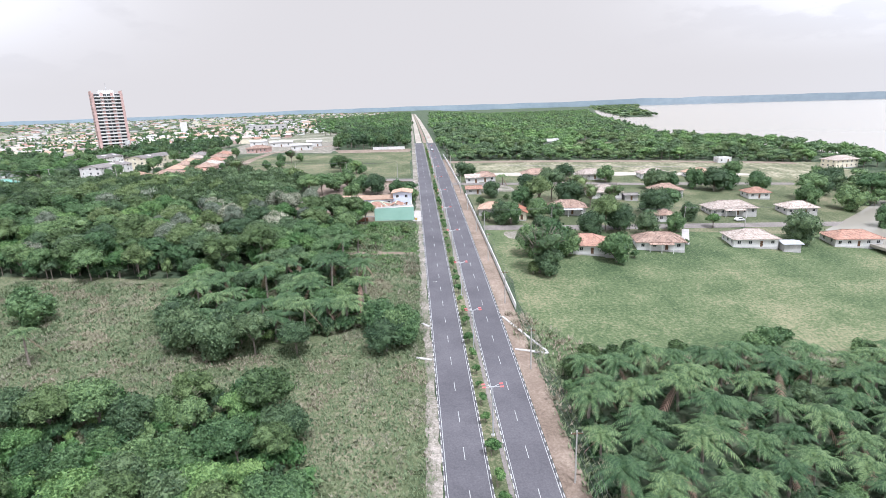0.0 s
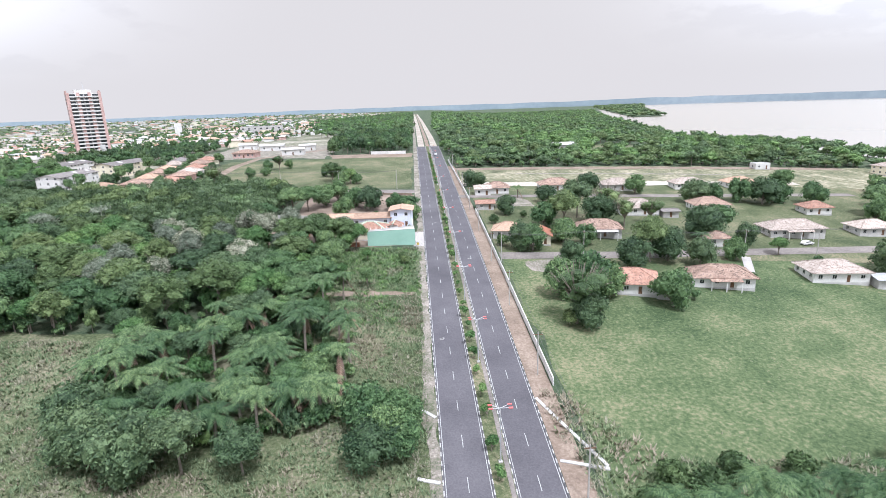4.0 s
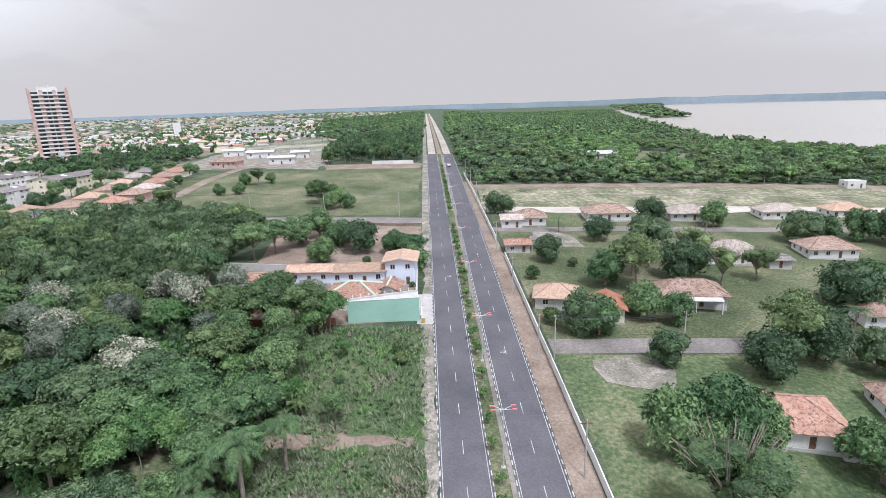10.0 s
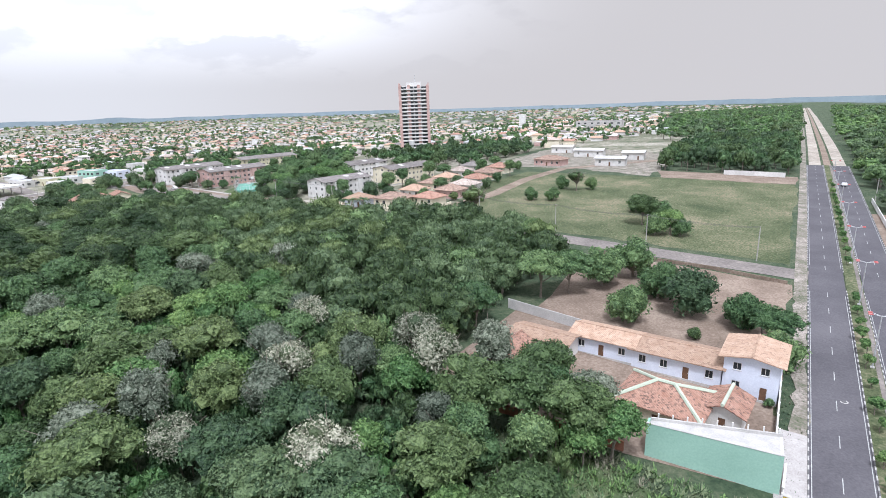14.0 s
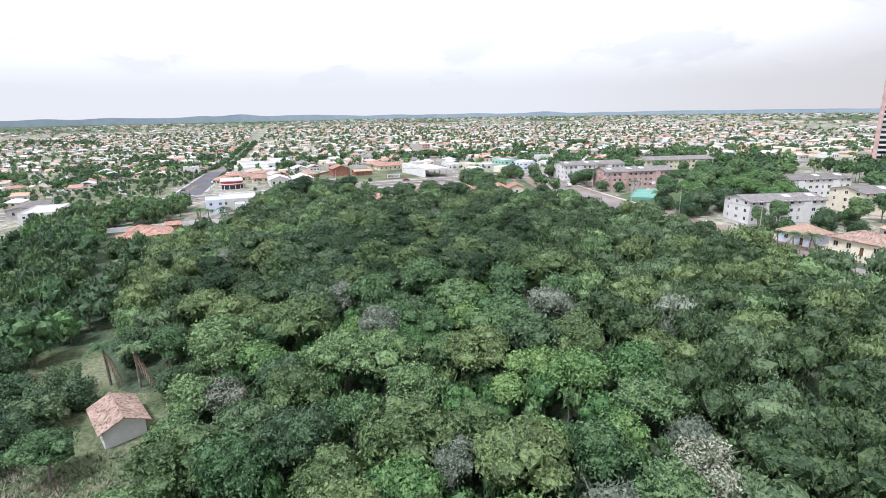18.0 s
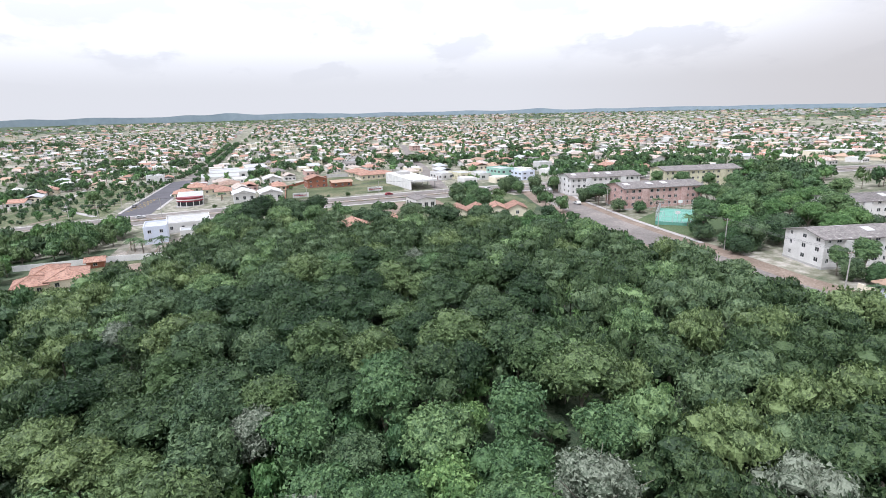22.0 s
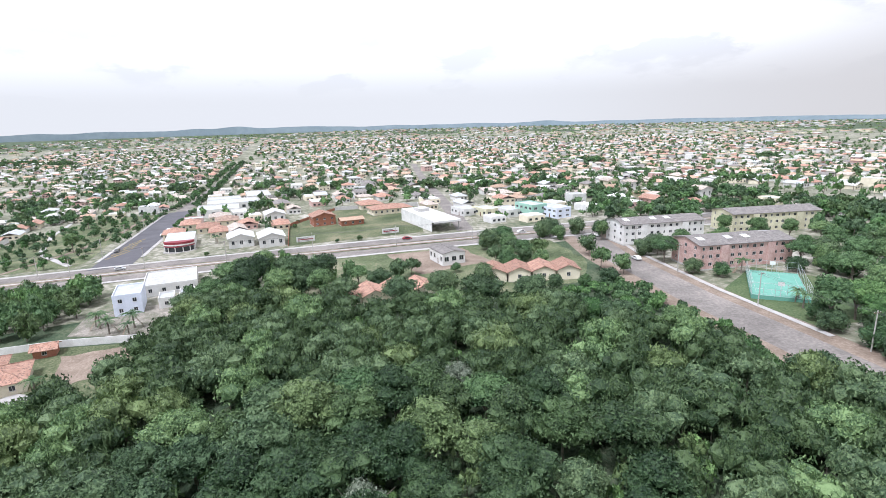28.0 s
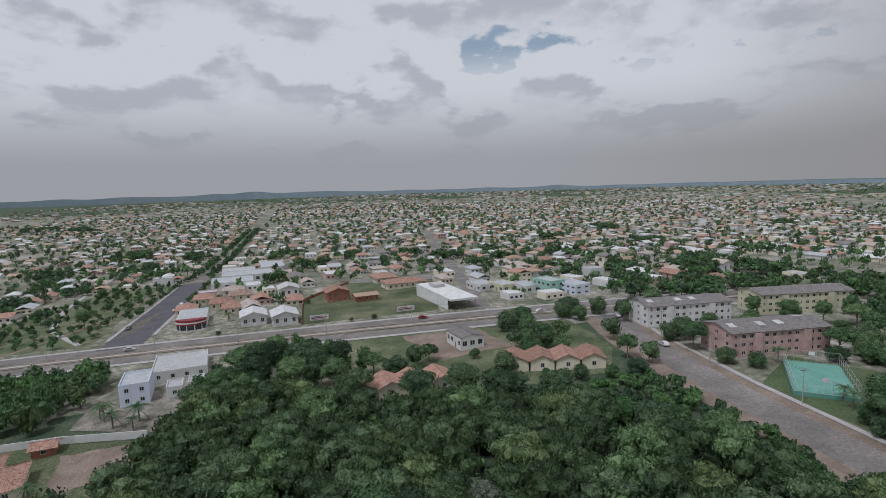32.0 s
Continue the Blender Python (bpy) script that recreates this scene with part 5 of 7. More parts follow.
def house(x, y, w, d, h=3.0, rz=0.0, wall=None, roof=None, rh=2.2, kind="hip", label="", floors=1, name="house", win=1.2, gap=3.0, over=0.7, base=None, porch=None, sides=(0, 3), group="", detail=True, category="house", lift=0.0, ridge=None):
    """A house with walls cut for windows and doors, a roof with ridge caps and, where asked, a porch on one side (s, width, depth)."""
    if x < -240 and sides == (0, 3):
        sides = (0, 1)
    wall, roof = wall or WHITE, roof or TILED
    m, deep = base_ground(x, y, rz, w, d)
    m = Matrix.Translation((0, 0, lift)) @ m
    deep += lift
    root = thing(name, label, category, m, group)
    HOUSES.append((x, y, max(w, d) / 2 + 1.5))
    hh = h / floors
    g = Geo()
    t = 0.2
    wins = []
    for s in range(4):
        L = w if s % 2 == 0 else d
        n = max(1, int((L - 0.8) / gap))
        holes = []
        if s in sides:
            for f in range(floors):
                for k in range(n):
                    c = -L / 2 + L * (k + 0.5) / n
                    dr = f == 0 and s == 0 and k == n // 2
                    ww, z0, z1 = (0.95, 0.0, 2.1) if dr else (win, f * hh + hh * 0.34, f * hh + hh * 0.74)
                    holes.append((c - ww / 2, c + ww / 2, z0, z1))
                    wins.append((s, c, ww, z0, z1, dr))
        if s == 0:
            g.facade(-w / 2, w / 2, -d / 2, -d / 2 + t, 0, h, holes, "x")
        elif s == 2:
            g.facade(-w / 2, w / 2, d / 2 - t, d / 2, 0, h, [(-b, -a, p, q) for a, b, p, q in holes], "x")
        elif s == 1:
            g.facade(w / 2 - t, w / 2, -d / 2 + t, d / 2 - t, 0, h, holes, "y")
        else:
            g.facade(-w / 2, -w / 2 + t, -d / 2 + t, d / 2 - t, 0, h, [(-b, -a, p, q) for a, b, p, q in holes], "y")
    g.box(-w / 2 + t, -d / 2 + t, h - 0.15, w / 2 - t, d / 2 - t, h)
    part("wall", g, wall, root)
    part("plinth", Geo().box(-w / 2 - 0.05, -d / 2 - 0.05, -deep, w / 2 + 0.05, d / 2 + 0.05, -0.002), base or CONCRETE, root)
    for s, c, ww, z0, z1, dr in wins:
        at = {0: (c, -d / 2 + 0.06, z0), 1: (w / 2 - 0.06, c, z0), 2: (-c, d / 2 - 0.06, z0), 3: (-w / 2 + 0.06, -c, z0)}[s]
        if dr:
            door_part(root, ww, z1 - z0, at, s, WOOD)
        else:
            window_part(root, ww, z1 - z0, at, s, detail)
    g = Geo()
    if kind == "hip":
        g.hip(-w / 2, -d / 2, w / 2, d / 2, h + 0.16, rh, over)
        rid = g.ridges
    elif kind == "gable":
        ax = "x" if w >= d else "y"
        g.gable(-w / 2, -d / 2, w / 2, d / 2, h + 0.16, rh, over, axis=ax)
        rid = [((-w / 2 - over, 0, h + rh + 0.16), (w / 2 + over, 0, h + rh + 0.16))] if ax == "x" else [((0, -d / 2 - over, h + rh + 0.16), (0, d / 2 + over, h + rh + 0.16))]
        for sg in (-1, 1):
            if ax == "x":
                a = [(sg * w / 2, -d / 2, h), (sg * w / 2, d / 2, h), (sg * w / 2, 0, h + rh)]
                b = [(sg * (w / 2 - t), q[1], q[2]) for q in a]
            else:
                a = [(-w / 2, sg * d / 2, h), (w / 2, sg * d / 2, h), (0, sg * d / 2, h + rh)]
                b = [(q[0], sg * (d / 2 - t), q[2]) for q in a]
            e = Geo()
            n3 = [a[0], a[1], a[2], b[0], b[1], b[2]]
            e.v, e.f, e.m = n3, [(0, 1, 2), (5, 4, 3), (0, 3, 4, 1), (1, 4, 5, 2), (2, 5, 3, 0)], [0] * 5
            part("gable_wall", e, wall, root)
    else:
        g.box(-w / 2 + 0.25, -d / 2 + 0.25, h + 0.002, w / 2 - 0.25, d / 2 - 0.25, h + 0.12)
        rid = []
        p = Geo()
        for q in ((-w / 2, -d / 2, w / 2, -d / 2 + 0.22), (-w / 2, d / 2 - 0.22, w / 2, d / 2), (-w / 2, -d / 2 + 0.22, -w / 2 + 0.22, d / 2 - 0.22), (w / 2 - 0.22, -d / 2 + 0.22, w / 2, d / 2 - 0.22)):
            p.box(q[0], q[1], h + 0.002, q[2], q[3], h + 0.55)
        part("parapet", p, wall, root)
    rf = part("roof", g, roof, root)
    if rid and detail:
        c = Geo()
        for a, b in rid:
            c.cyl((a[0], a[1], a[2] + 0.02), (b[0], b[1], b[2] + 0.02), ridge[1] if ridge else 0.13, ridge[1] if ridge else 0.13, 6)
        part("ridge_cap", c, ridge[0] if ridge else roof, rf)
    if porch:
        s, pw, pd, pm = porch
        pr = part("porch_roof", Geo().slab([(-pw / 2, -pd, 2.35), (pw / 2, -pd, 2.35), (pw / 2, 0.1, 2.75), (-pw / 2, 0.1, 2.75)], 0.12), pm, root)
        off = (d / 2 if s % 2 == 0 else w / 2)
        pr.matrix_basis = pose(0, 0, 0, 0, 0, 90 * s) @ Matrix.Translation((0, -off, 0))
        for q in (-pw / 2 + 0.2, 0, pw / 2 - 0.2):
            c = part("porch_post", Geo().box(q - 0.1, -pd + 0.1, -deep, q + 0.1, -pd + 0.3, 2.25), WHITE, pr)
    return root


# bungalows east of the avenue
B = "bungalows by the meadow"
house(46, 226, 14, 10.5, rz=-14, roof=TILE, label="white bungalow under an orange weathered tile roof", rh=2.5, group=B)
house(53.5, 220.5, 5.5, 5, 2.4, -14, CONCRETE, TILEK, 0.5, "gable", "grey rendered lean-to beside the bungalow", sides=(), name="shed", category="shed")
house(72.5, 229, 15.5, 8.5, rz=-12, roof=TILED, label="white bungalow with red-brown tiles and a porch", rh=2.2, group=B, porch=(0, 8, 2.2, TILED))
house(108, 233, 15, 10, rz=-8, roof=TILEP, label="white bungalow under a pale faded tile roof", rh=2.2, group=B)
house(118.5, 227, 5.5, 5.5, 2.6, -8, CONCRETE, ZINC, 0.4, "gable", "grey shed with a blue-grey sheet roof", sides=(), name="shed", category="shed")
house(147, 234, 16, 9.5, rz=-8, roof=TILE, label="long bungalow with a reddish tile roof", rh=2.0, group=B)
house(79, 303.5, 15, 11, rz=-6, roof=TILEP, label="white bungalow with a light brown tile roof", rh=2.4, group=B)
house(90, 298, 6, 6, 2.4, -6, CONCRETE, TILEK, 0.4, "gable", "grey outbuilding beside the bungalow", sides=(0,), name="shed", category="shed")
house(124, 274, 19, 10, rz=-4, roof=TILEP, wall=CONCRETE, label="broad grey bungalow under pale pink tiles", rh=2.3, group=B, porch=(0, 9, 2.2, TILEP))
house(111.5, 308, 14, 10, rz=-6, roof=TILED, label="white bungalow with a pinkish weathered roof", rh=2.4, group=B)
house(53, 274, 15, 9, rz=-10, roof=TILED, wall=CONCRETE, label="grey bungalow with dark mottled tiles and white awning", rh=2.3, group=B, porch=(0, 12, 2.6, TILEW))
house(20.5, 272.5, 9.5, 8, rz=-14, roof=TILEB, wall=CONCRETE, label="grey bungalow with tan tiles half hidden by trees", rh=2.0, group=B)
house(30.5, 266, 7, 8, rz=-14, roof=BRICK, wall=CREAM, label="small house with a brown tile roof behind trees", rh=1.6, group=B, kind="gable")
house(17.6, 311, 7, 5, 2.6, -2, CONCRETE, TILE, 0.9, "gable", "grey gatehouse with a red tile roof", name="gatehouse")
house(27, 341.5, 11, 8, rz=-3, roof=TILED, label="white house with a dark red tile roof", rh=2.0, group=B)
house(20, 338, 7, 6, rz=-3, roof=TILEP, label="white wing beside the red-roofed house", rh=1.2, kind="gable", group=B)
house(57, 348, 16, 10, rz=-3, roof=TILED, label="grey-white bungalow with light red roof", rh=2.3, group=B)
house(87, 348, 14, 9, rz=-3, roof=TILEP, wall=CONCRETE, label="grey bungalow with a pale brown roof", rh=2.2, group=B)
house(124, 351, 15, 9, rz=-3, roof=TILEP, label="pale bungalow beside the sandy strip", rh=2.0, group=B)
house(152, 354, 14, 9, rz=-3, roof=TILEB, label="pale bungalow with a tan tile roof", rh=2.0, group=B)
house(156, 276, 13, 9, rz=-4, roof=TILEP, wall=CONCRETE, label="grey bungalow with a faded awning roof", rh=2.0, group=B)
house(155, 304, 10, 8, rz=-4, roof=TILE, label="small bungalow with a red tile roof", rh=1.9, group=B)
house(268, 392, 18, 11, 5, 10, CREAM, TILEP, 2.2, label="cream two-storey house near the river", floors=2, group=B)
house(198, 408, 9, 6, 3, 0, WHITE, TILEW, 0.6, "flat", "small white shed at the wood's edge", name="shed", category="shed")
house(90, 262.5, 7, 6, rz=-8, roof=TILED, label="small house with brown tiles among garden trees", rh=1.5, group=B)
ga = thing("gate_canopy", "dark gate canopy over the entrance lane on posts", "canopy", on_ground(26, 313, -2))
part("roof", Geo().box(-4, -2.5, 3.2, 4, 2.5, 3.45), TILEK, ga)
for qx in (-3.7, 3.7):
    for qy in (-2.2, 2.2):
        part("post", Geo().box(qx - 0.12, qy - 0.12, -0.6, qx + 0.12, qy + 0.12, 3.2), CONCRETE, ga)

house(96, 496, 24, 11, 3.6, -4, CONCRETE, TILEW, 1.6, "gable", "low hall with a whitish sheet roof in the river wood", name="hall", category="hall", gap=5, detail=False)
house(114, 499, 9, 8, 3.2, -4, CREAM, TILEP, 1.6, "hip", "small pale house beside the hall in the wood", gap=4, detail=False)

# garden trees of the bungalows
for x, y, k, s in ((27, 221, "mango", 1.1), (34, 223, "mango", 1.25), (38, 220.5, "mango", 0.9), (25.5, 206, "thin", 1.15), (27.5, 203.5, "mangod", 0.8), (23.5, 205, "bush", 1.3), (52.5, 214.5, "mango", 1.0), (60, 218, "bush", 1.0), (52.5, 240, "mangod", 0.9), (60, 246, "olive", 0.85),
                   (66, 247, "mangod", 1.0), (74, 242, "mangod", 0.8), (88, 247.5, "mango", 0.75), (35, 245, "mangod", 0.65), (22, 258, "mangod", 0.85), (26, 257, "mango", 0.9), (38, 265, "mango", 0.85), (45, 262, "mango", 0.75), (25, 301, "mangod", 0.75), (16, 357, "mangod", 0.75),
                   (20, 356, "mangod", 0.65), (71, 342, "mangod", 0.85), (92, 337, "mango", 0.95), (111, 318, "mangod", 1.0), (118, 318, "mango", 1.0), (89, 269, "mangod", 1.1), (96, 272, "mid", 0.85), (63, 292, "thin", 1.1), (45, 290, "dark", 0.85), (52, 296, "dark", 0.95), (43, 281, "olive", 0.85),
                   (58, 288, "mangod", 1.0), (36, 284, "mango", 0.95), (46, 321, "mangod", 0.7), (134, 322, "mango", 1.1), (142, 318, "mangod", 1.1), (150, 322, "mango", 1.1), (158, 330, "mid", 0.9), (166, 318, "mango", 1.1), (105, 252, "bright", 0.55), (127, 234, "mangod", 1.1), (132, 238, "mango", 0.95), (171, 290, "mango", 1.1),
                   (180, 300, "mid", 1.0), (186, 282, "mango", 1.2), (195, 312, "mangod", 1.2), (176, 250, "mango", 1.1), (188, 240, "mangod", 1.0), (208, 296, "mid", 1.1), (214, 330, "mangod", 1.0), (78, 287, "thin", 0.8), (66, 283, "thin", 0.9), (100, 262, "mangod", 0.7), (84, 232, "bush", 0.7), (112, 243, "bush", 1.0), (31, 297, "bush", 0.9), (18, 288, "bush", 1.2), (17, 262, "bush", 1.3)):
    plant(k, x, y, s * (1.0 if k == "bush" else 1.42), group="garden trees")
for x, y in ((57, 243.5), (74, 345), (35, 330), (47, 330), (82, 258)):
    copy_thing(T["coco"][0], on_ground(x, y, rt.uniform(0, 360)))
rest = fill([(200, 262), (262, 262), (300, 330), (262, 352), (215, 345), (200, 300)], 9.5, 41)
scatter_stuff("bank_trees", rest, [(rk.uniform(5, 7.5), rk.uniform(7, 11)) for _ in rest], LM, [rk.choice((0, 1, 2)) for _ in rest], "round trees on the slope to the river", seed=43, leaves=320, leaf=0.085, clumps=8)

# walled house west of the avenue
house(-16.5, 288, 7.6, 8.5, 6.2, -3, BLUEW, TILEB, 0.7, "gable", "pale blue two-storey villa with a tan tile roof", floors=2, over=0.8, name="villa")
house(-27.5, 288, 14, 7, 3.4, -3, BLUEW, TILEB, 1.0, "gable", "single-storey villa wing with a long tan tile roof", name="villa_wing")
house(-40, 288.5, 11, 6.5, 3.2, -3, BLUEW, TILEB, 0.9, "gable", "low villa wing with tan tiles", name="villa_wing")
house(-27, 273.5, 11.5, 9, 3.2, -6, CREAM, TILE, 1.9, "hip", "red hip-roofed house with pale green ridges beside the green wall", name="house", ridge=(GREENP, 0.3))
house(-19, 276, 5, 6, 3.2, -6, WHITE, TILE, 1.1, "gable", "small red-roofed annexe of the villa", name="annexe", ridge=(GREENP, 0.25))
house(-52.5, 271, 7, 10, 3.0, -8, BLUEW, TILE, 1.8, "gable", "pale blue house with an orange tile roof on a brick base", name="house", lift=1.6, base=BRICK, ridge=(TILE, 0.16))
house(-50, 283, 11, 5, 3.2, -5, WHITE, TILEB, 0.6, "gable", "long white outbuilding behind the villa", name="outbuilding")
gw = thing("green_wall", "tall pale green boundary wall with a raised concrete deck behind it", "wall", on_ground(-19.6, 263.6, 3.2))
part("wall_face", Geo().box(-7.8, -0.15, -1.2, 7.8, 0.15, 5.2), GREENW, gw)
part("coping", Geo().box(-7.85, -0.2, 5.202, 7.85, 0.2, 5.27), CONCRETE, gw)
part("side_wall", Geo().box(-7.8, 0.152, -1.2, -7.5, 1.4, 5.2), GREENW, gw)
part("side_wall", Geo().box(7.5, 0.202, -1.2, 7.8, 4.7, 4.9), WHITE, gw)
part("terrace", Geo().slab([(-7.498, 0.152, 4.9), (7.498, 0.152, 4.9), (7.498, 4.7, 4.9), (-7.498, 1.3, 4.9)], 0.4), CONCRETE, gw, "stained pale concrete deck")
rear = Geo()
rear.slab([(-7.5, 1.302, 5.3), (7.798, 4.702, 5.3), (7.798, 4.95, 5.3), (-7.5, 1.55, 5.3)], 6.3)
part("rear_wall", rear, CONCRETE, gw)
for k in range(9):
    q = -6.6 + 1.75 * k
    yy = 1.43 + 0.2267 * (q + 7.5)
    part("fence_post", Geo().box(q - 0.09, yy - 0.09, 5.302, q + 0.09, yy + 0.09, 6.0), WHITE, gw)
gt = thing("balustrade", "white balustrade with slim columns beside the entrance drive", "balustrade", on_ground(-11.4, 266.5, 88))
part("bottom_rail", Geo().box(-2.6, -0.12, -0.3, 2.6, 0.12, 0.25), WHITE, gt)
part("top_rail", Geo().box(-2.7, -0.15, 1.05, 2.7, 0.15, 1.2), WHITE, gt)
for k in range(9):
    part("baluster", Geo().cyl((-2.2 + 0.55 * k, 0, 0.25), (-2.2 + 0.55 * k, 0, 1.05), 0.09, 0.09, 8), WHITE, gt)
bx = thing("meter_box", "yellow painted box on a low post by the drive", "meter box", on_ground(-11.0, 262.6, 0))
part("post", Geo().box(-0.12, -0.1, -0.3, 0.12, 0.1, 0.5), CONCRETE, bx)
part("box", Geo().box(-0.4, -0.22, 0.5, 0.4, 0.22, 1.3), YELLOW, bx)
part("lid", Geo().box(-0.44, -0.26, 1.302, 0.44, 0.26, 1.36), CONCRETE, bx)
drape("entrance_drive", [(-12.4, 262), (-8.9, 262), (-8.9, 278), (-12.4, 278)], PAVE, "concrete entrance drive in front of the villa", "path", dz=0.13)
drape("villa_garden", [(-13.2, 281), (-13.2, 291.5), (-12.9, 292), (-12.7, 281)], LAWN, "strip of clipped lawn by the villa", dz=0.12)


def wall_run(name, line, h, mat, label, thick=0.2, cap=None, step=6.0, dz=0.0):
    """A boundary wall in panels that step with the ground; each panel is a part."""
    root = thing(name, label, "wall", on_ground(*line[0]))
    o = root.matrix_basis.translation
    for (x0, y0), (x1, y1) in zip(line, line[1:]):
        L = math.hypot(x1 - x0, y1 - y0)
        n = max(1, round(L / step))
        ang = math.degrees(math.atan2(y1 - y0, x1 - x0))
        for k in range(n):
            x, y = x0 + (x1 - x0) * (k + 0.5) / n, y0 + (y1 - y0) * (k + 0.5) / n
            s = L / n
            za, zb = [gz(x0 + (x1 - x0) * q / n, y0 + (y1 - y0) * q / n) for q in (k, k + 1)]
            zm = (za + zb) / 2
            g = Geo()
            e = (zb - za) / 2
            v = []
            for yy in (-thick / 2, thick / 2):
                v += [(-s / 2, yy, -e - 0.5), (s / 2, yy, e - 0.5), (s / 2, yy, e + h), (-s / 2, yy, -e + h)]
            g.v = v
            g.f = [(0, 1, 2, 3), (7, 6, 5, 4), (3, 2, 6, 7), (0, 3, 7, 4), (2, 1, 5, 6)]
            g.m = [0] * 5
            p = part("wall_panel", g, mat, root)
            p.matrix_basis = pose(x - o.x, y - o.y, zm - o.z + dz, 0, 0, ang)
            if cap:
                q = part("pillar", Geo().box(-s / 2 - 0.14, -thick / 2 - 0.06, -e - 0.5, -s / 2 + 0.14, thick / 2 + 0.06, -e + h + 0.12), cap, root)
                q.matrix_basis = p.matrix_basis
    return root


wall_run("boundary_wall", [(13.4, 181), (13.2, 240), (13.0, 305)], 1.7, WHITE, "long white boundary wall beside the avenue")
wall_run("boundary_wall", [(12.4, 322), (11.6, 372), (10.6, 440)], 1.7, WHITE, "white boundary wall beyond the gate")
wall_run("yard_wall", [(-64, 296.5), (-44, 293.5), (-13, 292.5)], 2.2, CONCRETE, "long grey rendered wall behind the villa")
wall_run("front_wall", [(-12.6, 272), (-12.6, 292)], 1.8, WHITE, "white front wall of the villa", cap=WHITE, step=3.5)
wall_run("low_wall", [(-12.8, 338), (-30, 341), (-58, 341)], 0.9, EARTH, "low earth-coloured wall of the yard", step=5)
wall_run("lot_wall", [(-17, 484), (-42, 484)], 2.2, WHITE, "white wall at the end of the earth lot")
wall_run("brick_base_wall", [(-58, 262), (-48, 262), (-30, 262.4)], 1.6, BRICK, "red brick boundary wall by the weeds", step=5)
for x, y, k, s in ((-13.5, 296, "mango", 0.7), (-20, 309, "mango", 0.75), (-16, 306, "mid", 0.5), (-30, 311, "mangod", 0.85), (-37, 316, "mango", 0.85), (-40, 301, "mango", 0.8), (-45, 327, "mango", 0.95), (-50, 318, "mango", 0.9), (-55, 310, "mid", 0.75), (-60, 305, "mid", 0.8), (-27, 300, "bush", 0.8), (-44, 367, "bright", 0.7), (-48, 365, "mango", 0.75),
                   (-41, 367, "mango", 0.65), (-54, 375, "olive", 0.75), (-60, 391, "mango", 0.7), (-55, 388, "mangod", 0.6), (-49, 380, "mango", 0.8), (-102, 396, "mango", 0.6), (-94, 398, "mango", 0.6), (-110, 363, "thin", 1.0), (-113, 361, "mangod", 0.6), (-99, 423, "mango", 0.65), (-92, 420, "thin", 0.8), (-87, 425, "mango", 0.6), (-120, 385, "mango", 0.5), (-52, 266, "grey", 0.85), (-44, 268, "olive", 0.75),
                   (-36, 259, "olive", 0.8), (-31, 260, "bright", 0.75), (-41, 262, "mid", 0.8), (-35, 264, "grey", 0.75), (-66, 285, "mid", 0.8), (-17.5, 284.2, "bush", 0.5), (-13.8, 283, "bush", 0.5), (-13.8, 286, "bush", 0.6), (-14, 303, "mid", 0.55), (-15, 246, "bush", 0.9), (-16, 250, "bush", 0.8)):
    plant(k, x, y, s * (1.0 if k == "bush" else 1.5 if 294 < y < 332 else 1.3))
rest = fill([(-14, 488), (-76, 488), (-72, 640), (-14, 640)], 7, 51)
scatter_stuff("avenue_wood", rest, [(rk.uniform(4.5, 6.5), rk.uniform(8, 12)) for _ in rest], LM, [rk.choice((0, 1, 2)) for _ in rest], "dense grove of trees beside the avenue", seed=52, leaves=240, leaf=0.09, clumps=8)
# hut in the clearing
house(-134, 196, 8.5, 5.5, 2.7, 25, WHITE, TILED, 1.3, "gable", "small whitewashed hut with broken clay tiles", name="hut", win=0.9)

# ---- apartment blocks ----
APT = "three-storey apartment blocks"


